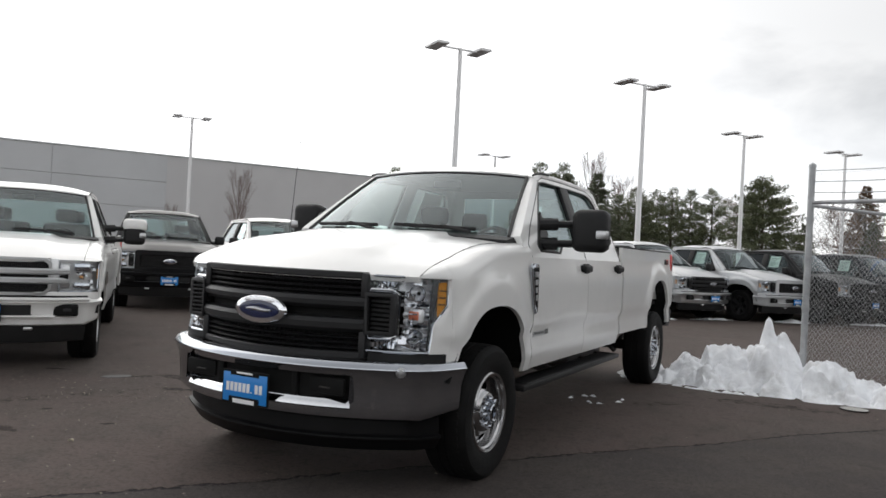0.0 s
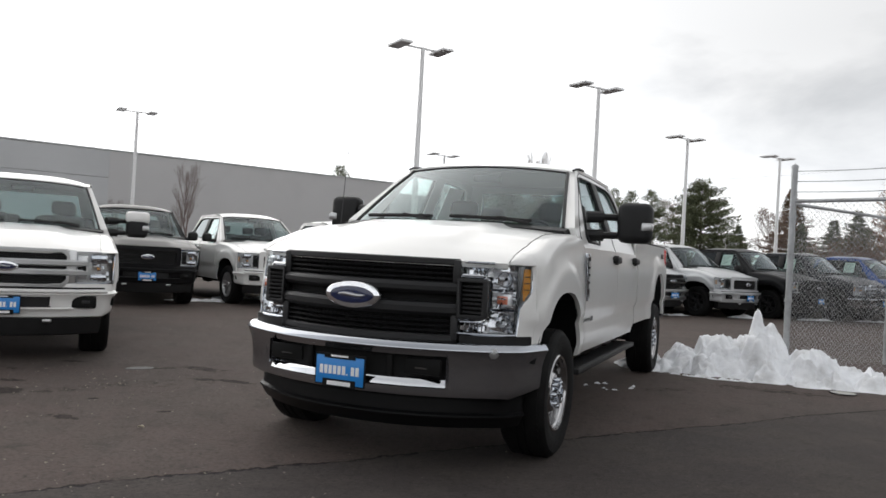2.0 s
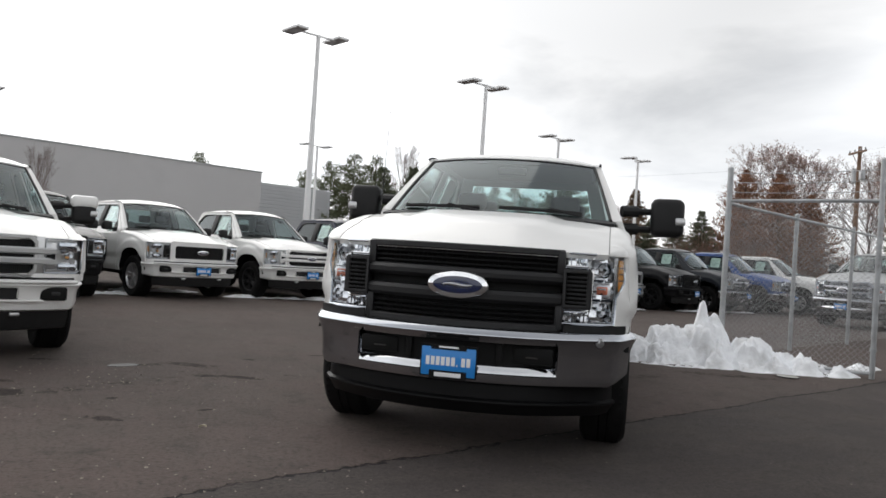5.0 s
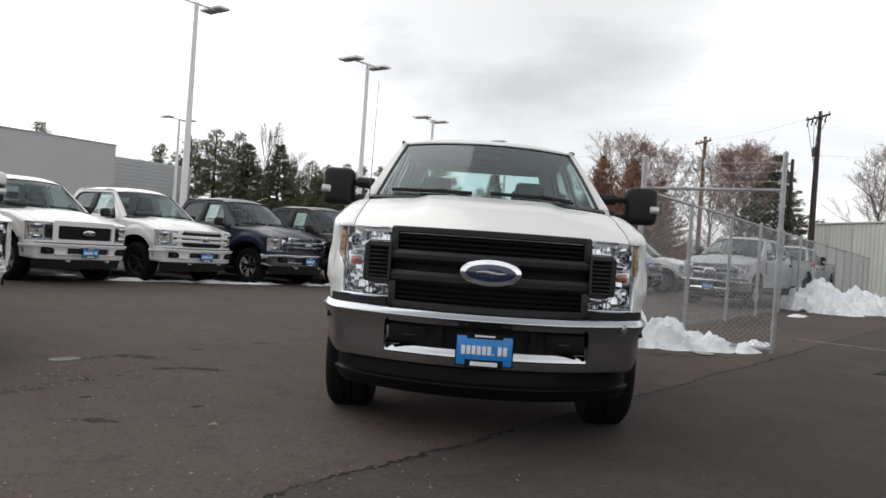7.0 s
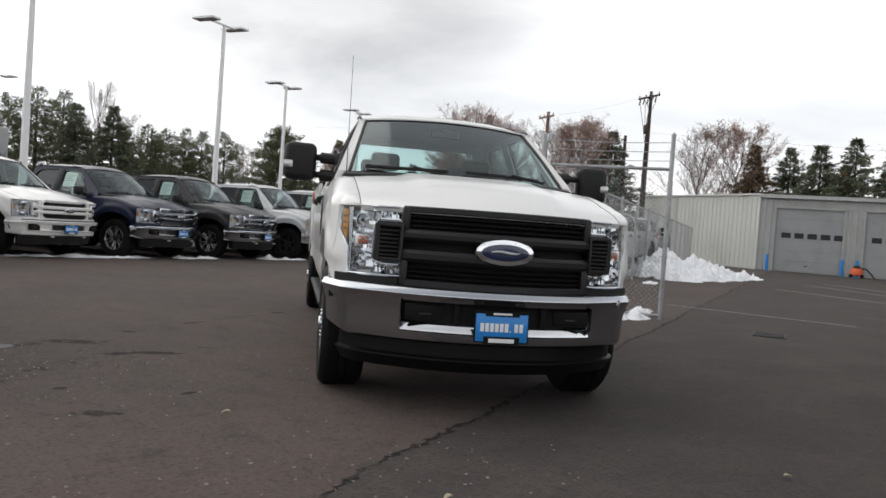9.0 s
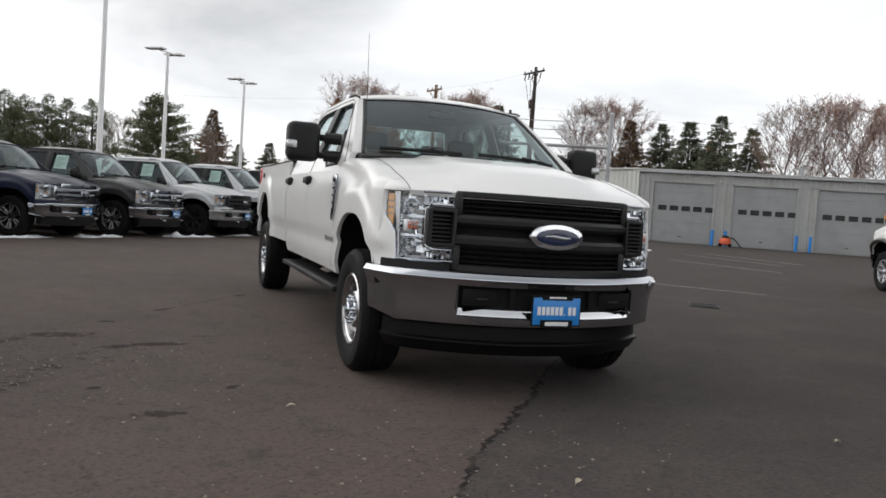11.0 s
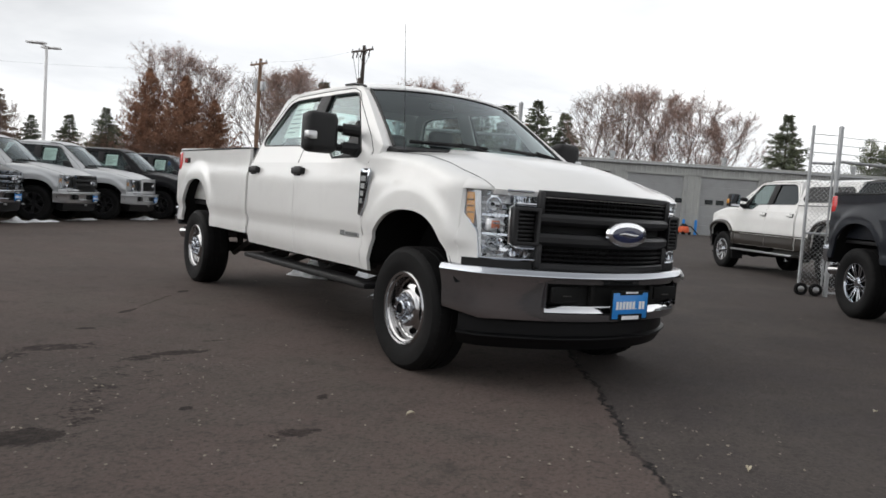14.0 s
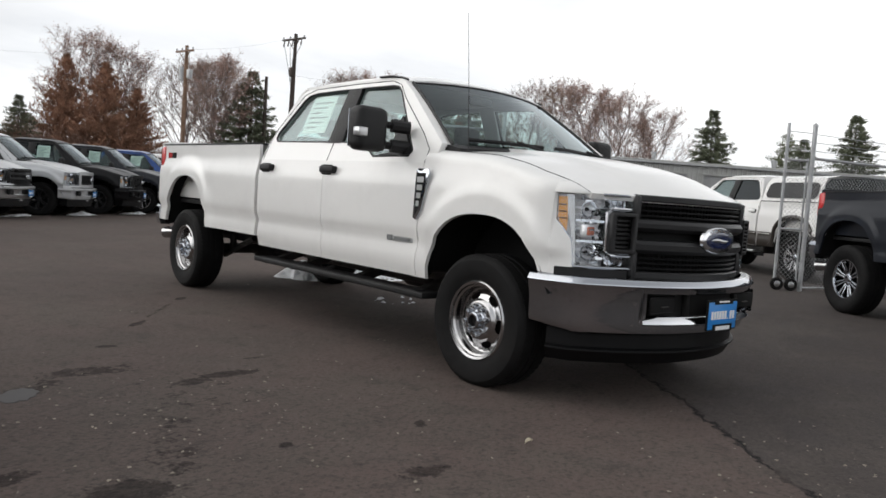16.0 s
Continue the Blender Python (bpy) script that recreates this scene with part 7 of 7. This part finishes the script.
    if limbs.verts:
        part("bough", limbs, M_BARK2, T)
    else:
        limbs.free()
    mesh_part("crown", vs, fs, material, T)
    return T


def broadleaf(h, seed, leafmat, leaves, label, spread=0.5, twig=1.0, forks=4):
    """Forking limbs down to fine twigs, with small dry leaves left on them."""
    rnd = random.Random(seed)
    T = tagged(new("bare_tree"), label, "tree", "trees round the lot")
    wood = bmesh.new()
    tv, tf, vs, fs = [], [], [], []

    def spray(p, d, L):
        """Fine twigs and leaves along one shoot."""
        for _ in range(4):
            s = p + d * L * rnd.uniform(0.2, 1.0)
            e = (d * 0.7 + Vector((rnd.uniform(-1, 1), rnd.uniform(-1, 1), rnd.uniform(-0.5, 0.9)))).normalized() * rnd.uniform(0.25, 0.65)
            w = e.cross(Vector((rnd.uniform(-1, 1), rnd.uniform(-1, 1), 0.2))).normalized() * 0.010 * twig
            k = len(tv)
            tv.extend((s - w, s + w, s + e))
            tf.append((k, k + 1, k + 2))
            for _ in range(leaves):
                if rnd.random() < 0.8:
                    q = s + e * rnd.uniform(0.2, 1.1) + Vector((rnd.uniform(-1, 1), rnd.uniform(-1, 1), rnd.uniform(-1, 1))) * 0.14
                    dd = Vector((rnd.uniform(-1, 1), rnd.uniform(-1, 1), rnd.uniform(-1, 0.5)))
                    if dd.length > 0.1:
                        blade(vs, fs, q, dd.normalized(), rnd.uniform(0.055, 0.09), rnd.uniform(0.022, 0.034), rnd)

    def grow(p, d, L, r, depth):
        bend = Vector((rnd.uniform(-1, 1), rnd.uniform(-1, 1), rnd.uniform(-0.2, 0.6))) * 0.18
        mid = p + d * L * 0.5 + bend * L * 0.35
        end = p + (d + bend).normalized() * L
        tube([p, mid, end], [r, r * 0.82, r * 0.62], 6 if depth < 2 else 3, wood, False)
        if depth >= 4:
            spray(p, (end - p) / L, L)
        if depth >= 5:
            return
        for k in range(forks if depth in (0, 1) else min(4 if depth == 2 else 3, forks) if depth < 4 else 2):
            side = Vector((rnd.uniform(-1, 1), rnd.uniform(-1, 1), rnd.uniform(-0.3, 0.45)))
            nd = (d * (0.9 if k else 1.3) + side * spread * (0.95 + 0.15 * depth) + Vector((0, 0, 0.14))).normalized()
            start = p.lerp(end, 1.0 if k == 0 else rnd.uniform(0.45, 1.0))
            grow(start, nd, L * rnd.uniform(0.62, 0.84), max(0.010 * twig, r * (0.66 if k == 0 else 0.48)), depth + 1)

    # a leader with limbs all the way up, longest below the middle of an oval crown
    stem = [Vector((0.02 * h * math.sin(1.7 * i + seed), 0.02 * h * math.cos(2.3 * i + seed), h * 0.92 * i / 8)) * (1 if i else 0) for i in range(9)]
    tube(stem, [0.016 * h * (1 - 0.11 * i) for i in range(9)], 7, wood, False)
    n = 17
    for b in range(n):
        t = min(0.98, 0.20 + 0.78 * (b + rnd.uniform(0, 0.8)) / n)
        j = min(7, int(t * 8))
        base = stem[j].lerp(stem[j + 1], t * 8 - j)
        a = b * 2.4 + rnd.uniform(-0.5, 0.5)
        out = spread * rnd.uniform(1.0, 1.7)
        d = Vector((math.cos(a) * out, math.sin(a) * out, rnd.uniform(0.7, 1.1))).normalized()
        grow(base, d, h * 0.24 * math.sin(math.pi * (0.22 + 0.68 * t)) ** 0.7 * rnd.uniform(0.75, 1.1), 0.0065 * h * (1.15 - 0.7 * t), 2)
    k = h / max(v.co.z for v in wood.verts)
    for v in wood.verts:
        v.co *= k
    vs[:] = [v * k for v in vs]
    tv[:] = [v * k for v in tv]
    part("trunk", wood, M_BARK, T)
    tagged(mesh_part("twig_spray", tv, tf, M_BARK, T), kind="stuff")
    if vs:
        mesh_part("foliage", vs, fs, leafmat, T)
    return T


KINDS = {
    "spruce": [conifer(10, 4.3, M_SPRUCE, s, "tall dark green spruce with drooping boughs") for s in (1, 2, 3)],
    "brownspruce": [conifer(10, 3.9, M_BROWNN, 11, "broad bronzed brown spruce")],
    "cedar": [conifer(10, 3.6, M_CEDAR, s, "rust-brown dense conical tree", "cedar") for s in (21, 22)],
    "pine": [conifer(10, 3.5, M_NEEDLE, s, "tall dark pine with a ragged open crown", "pine") for s in (31, 32, 33)],
    "bigpine": [conifer(10, 3.9, M_NEEDLE, 41, "big dense rounded dark pine", "big")],
    "bare": [broadleaf(10, s, M_TAN, 3, "nearly bare grey tree with a few dry leaves") for s in (51, 52, 53)],
    "thin": [broadleaf(10, 81, M_TAN, 0, "slender young leafless tree", 0.20, 0.8, 3)],
    "redbare": [broadleaf(10, s, M_RUST, 8, "bare tree with sparse russet leaves") for s in (61, 62)],
    "bigbare": [broadleaf(10, 71, M_RUST, 8, "large spreading bare tree with dry leaves", 0.6)],
}
TREES = [
    ("pine", 2.4, 62.3, 8.2), ("pine", 4.4, 64.1, 9.1), ("spruce", 6.3, 59.8, 8.0), ("thin", 8.9, 65.5, 11.0), ("pine", 11.8, 69.0, 7.2), ("pine", 12.9, 66.7, 7.8),
    ("pine", 6.6, 67.0, 9.5), ("spruce", 8.3, 57.7, 7.9), ("pine", 13.1, 65.0, 6.8), ("pine", 15.5, 70.7, 8.0), ("pine", 15.9, 66.5, 7.8),
    ("pine", 17.8, 68.1, 7.8), ("pine", 19.0, 65.7, 7.9), ("bigpine", 18.8, 53.2, 7.4), ("bare", 22.3, 68.8, 7.8),
    ("brownspruce", 49.0, 102.5, 12.9), ("spruce", 32.3, 66.0, 5.8), ("spruce", 32.6, 61.2, 5.9), ("spruce", 29.0, 51.5, 5.9), ("bare", 29.3, 65.4, 7.2),
    ("cedar", 32.3, 51.2, 9.1), ("bigbare", 36.0, 53.4, 11.8), ("cedar", 33.0, 48.2, 8.6), ("redbare", 38.0, 51.8, 11.4), ("cedar", 34.6, 46.8, 7.1),
    ("bare", 39.1, 46.5, 10.3), ("redbare", 39.3, 43.4, 10.7), ("spruce", 41.0, 42.0, 9.5), ("bare", 44.2, 47.2, 10.0),
    ("redbare", 45.9, 50.1, 12.0), ("bare", 49.1, 39.8, 11.3), ("redbare", 50.7, 37.4, 11.5), ("brownspruce", 49.7, 35.4, 9.2),
    ("spruce", 52.7, 34.3, 9.3), ("spruce", 52.0, 31.5, 9.3), ("spruce", 51.2, 28.5, 9.5), ("spruce", 54.0, 27.3, 8.9), ("cedar", 54.5, 30.9, 7.9),
    ("bare", 51.2, 23.4, 10.4), ("redbare", 53.8, 21.9, 11.3), ("redbare", 54.5, 19.8, 11.2), ("redbare", 53.3, 16.9, 10.3), ("redbare", 55.8, 14.9, 9.3),
    ("spruce", 50.6, 10.0, 8.4), ("spruce", 60.8, 4.2, 7.5), ("spruce", 53.1, 1.1, 8.5), ("pine", 64.4, 5.5, 8.1), ("thin", 12.2, 71.3, 9.6),
    ("spruce", 24.5, 60.5, 5.0), ("pine", -9.0, 76.0, 9.4), ("pine", 1.0, 80.0, 9.2), ("thin", -13.35, 41.6, 5.5), ("thin", -16.6, 40.4, 3.3),
]
used = {}
for k, (kind, x, y, h) in enumerate(TREES):
    pool = KINDS[kind]
    i = used[kind] = used.get(kind, -1) + 1
    src = pool[i % len(pool)]
    m = pose(x, y, 0, 0, 0, (k * 83) % 360)
    w = 0.92 + 0.16 * ((k * 37) % 10) / 10
    if i < len(pool):
        src.scale = (h / 10 * w, h / 10 * w, h / 10)
        src.matrix_basis = m @ Matrix.Diagonal((h / 10 * w, h / 10 * w, h / 10, 1))
    else:
        o = copy_thing(src, m)
        o.matrix_basis = m @ Matrix.Diagonal((h / 10 * w, h / 10 * w, h / 10, 1))

# leafless scrub between the trees and the lot
rnd = random.Random(9)
vs, fs = [], []
for k in range(11000):
    t = rnd.random()
    tall = k > 5200
    if tall:
        t = 0.72 + 0.42 * t
    x, y = lerp(2, 36, t) + rnd.uniform(-1.5, 1.5), lerp(62, 47, t) + rnd.uniform(-2.0, 2.0) + (0.0 if tall else 2.5)
    hgt = rnd.uniform(1.2, 3.0) * (1.7 if tall else 1.0) * (0.8 + 0.4 * noise.noise(Vector((x * 0.3, y * 0.3, 0))))
    lx, ly = rnd.uniform(-0.5, 0.5), rnd.uniform(-0.5, 0.5)
    b = Vector((x, y, 0))
    e = b + Vector((lx, ly, hgt))
    s = Vector((0.016, 0.008, 0))
    i = len(vs)
    vs += [b - s, b + s, e]
    fs.append((i, i + 1, i + 2))
    for _ in range(3):
        p = b.lerp(e, rnd.uniform(0.3, 1.0))
        q = p + Vector((rnd.uniform(-0.6, 0.6), rnd.uniform(-0.6, 0.6), rnd.uniform(0.1, 0.6)))
        i = len(vs)
        vs += [p - s * 0.8, p + s * 0.8, q]
        fs.append((i, i + 1, i + 2))
me = bpy.data.meshes.new("scrub")
me.from_pydata([tuple(v) for v in vs], [], fs)
me.materials.append(mat("brown_twigs", (0.27, 0.175, 0.135), 0.9, vary=0.35, scale=0.5))
tagged(new("scrub", me), "brown leafless scrub behind the lot", "scrub", kind="stuff")
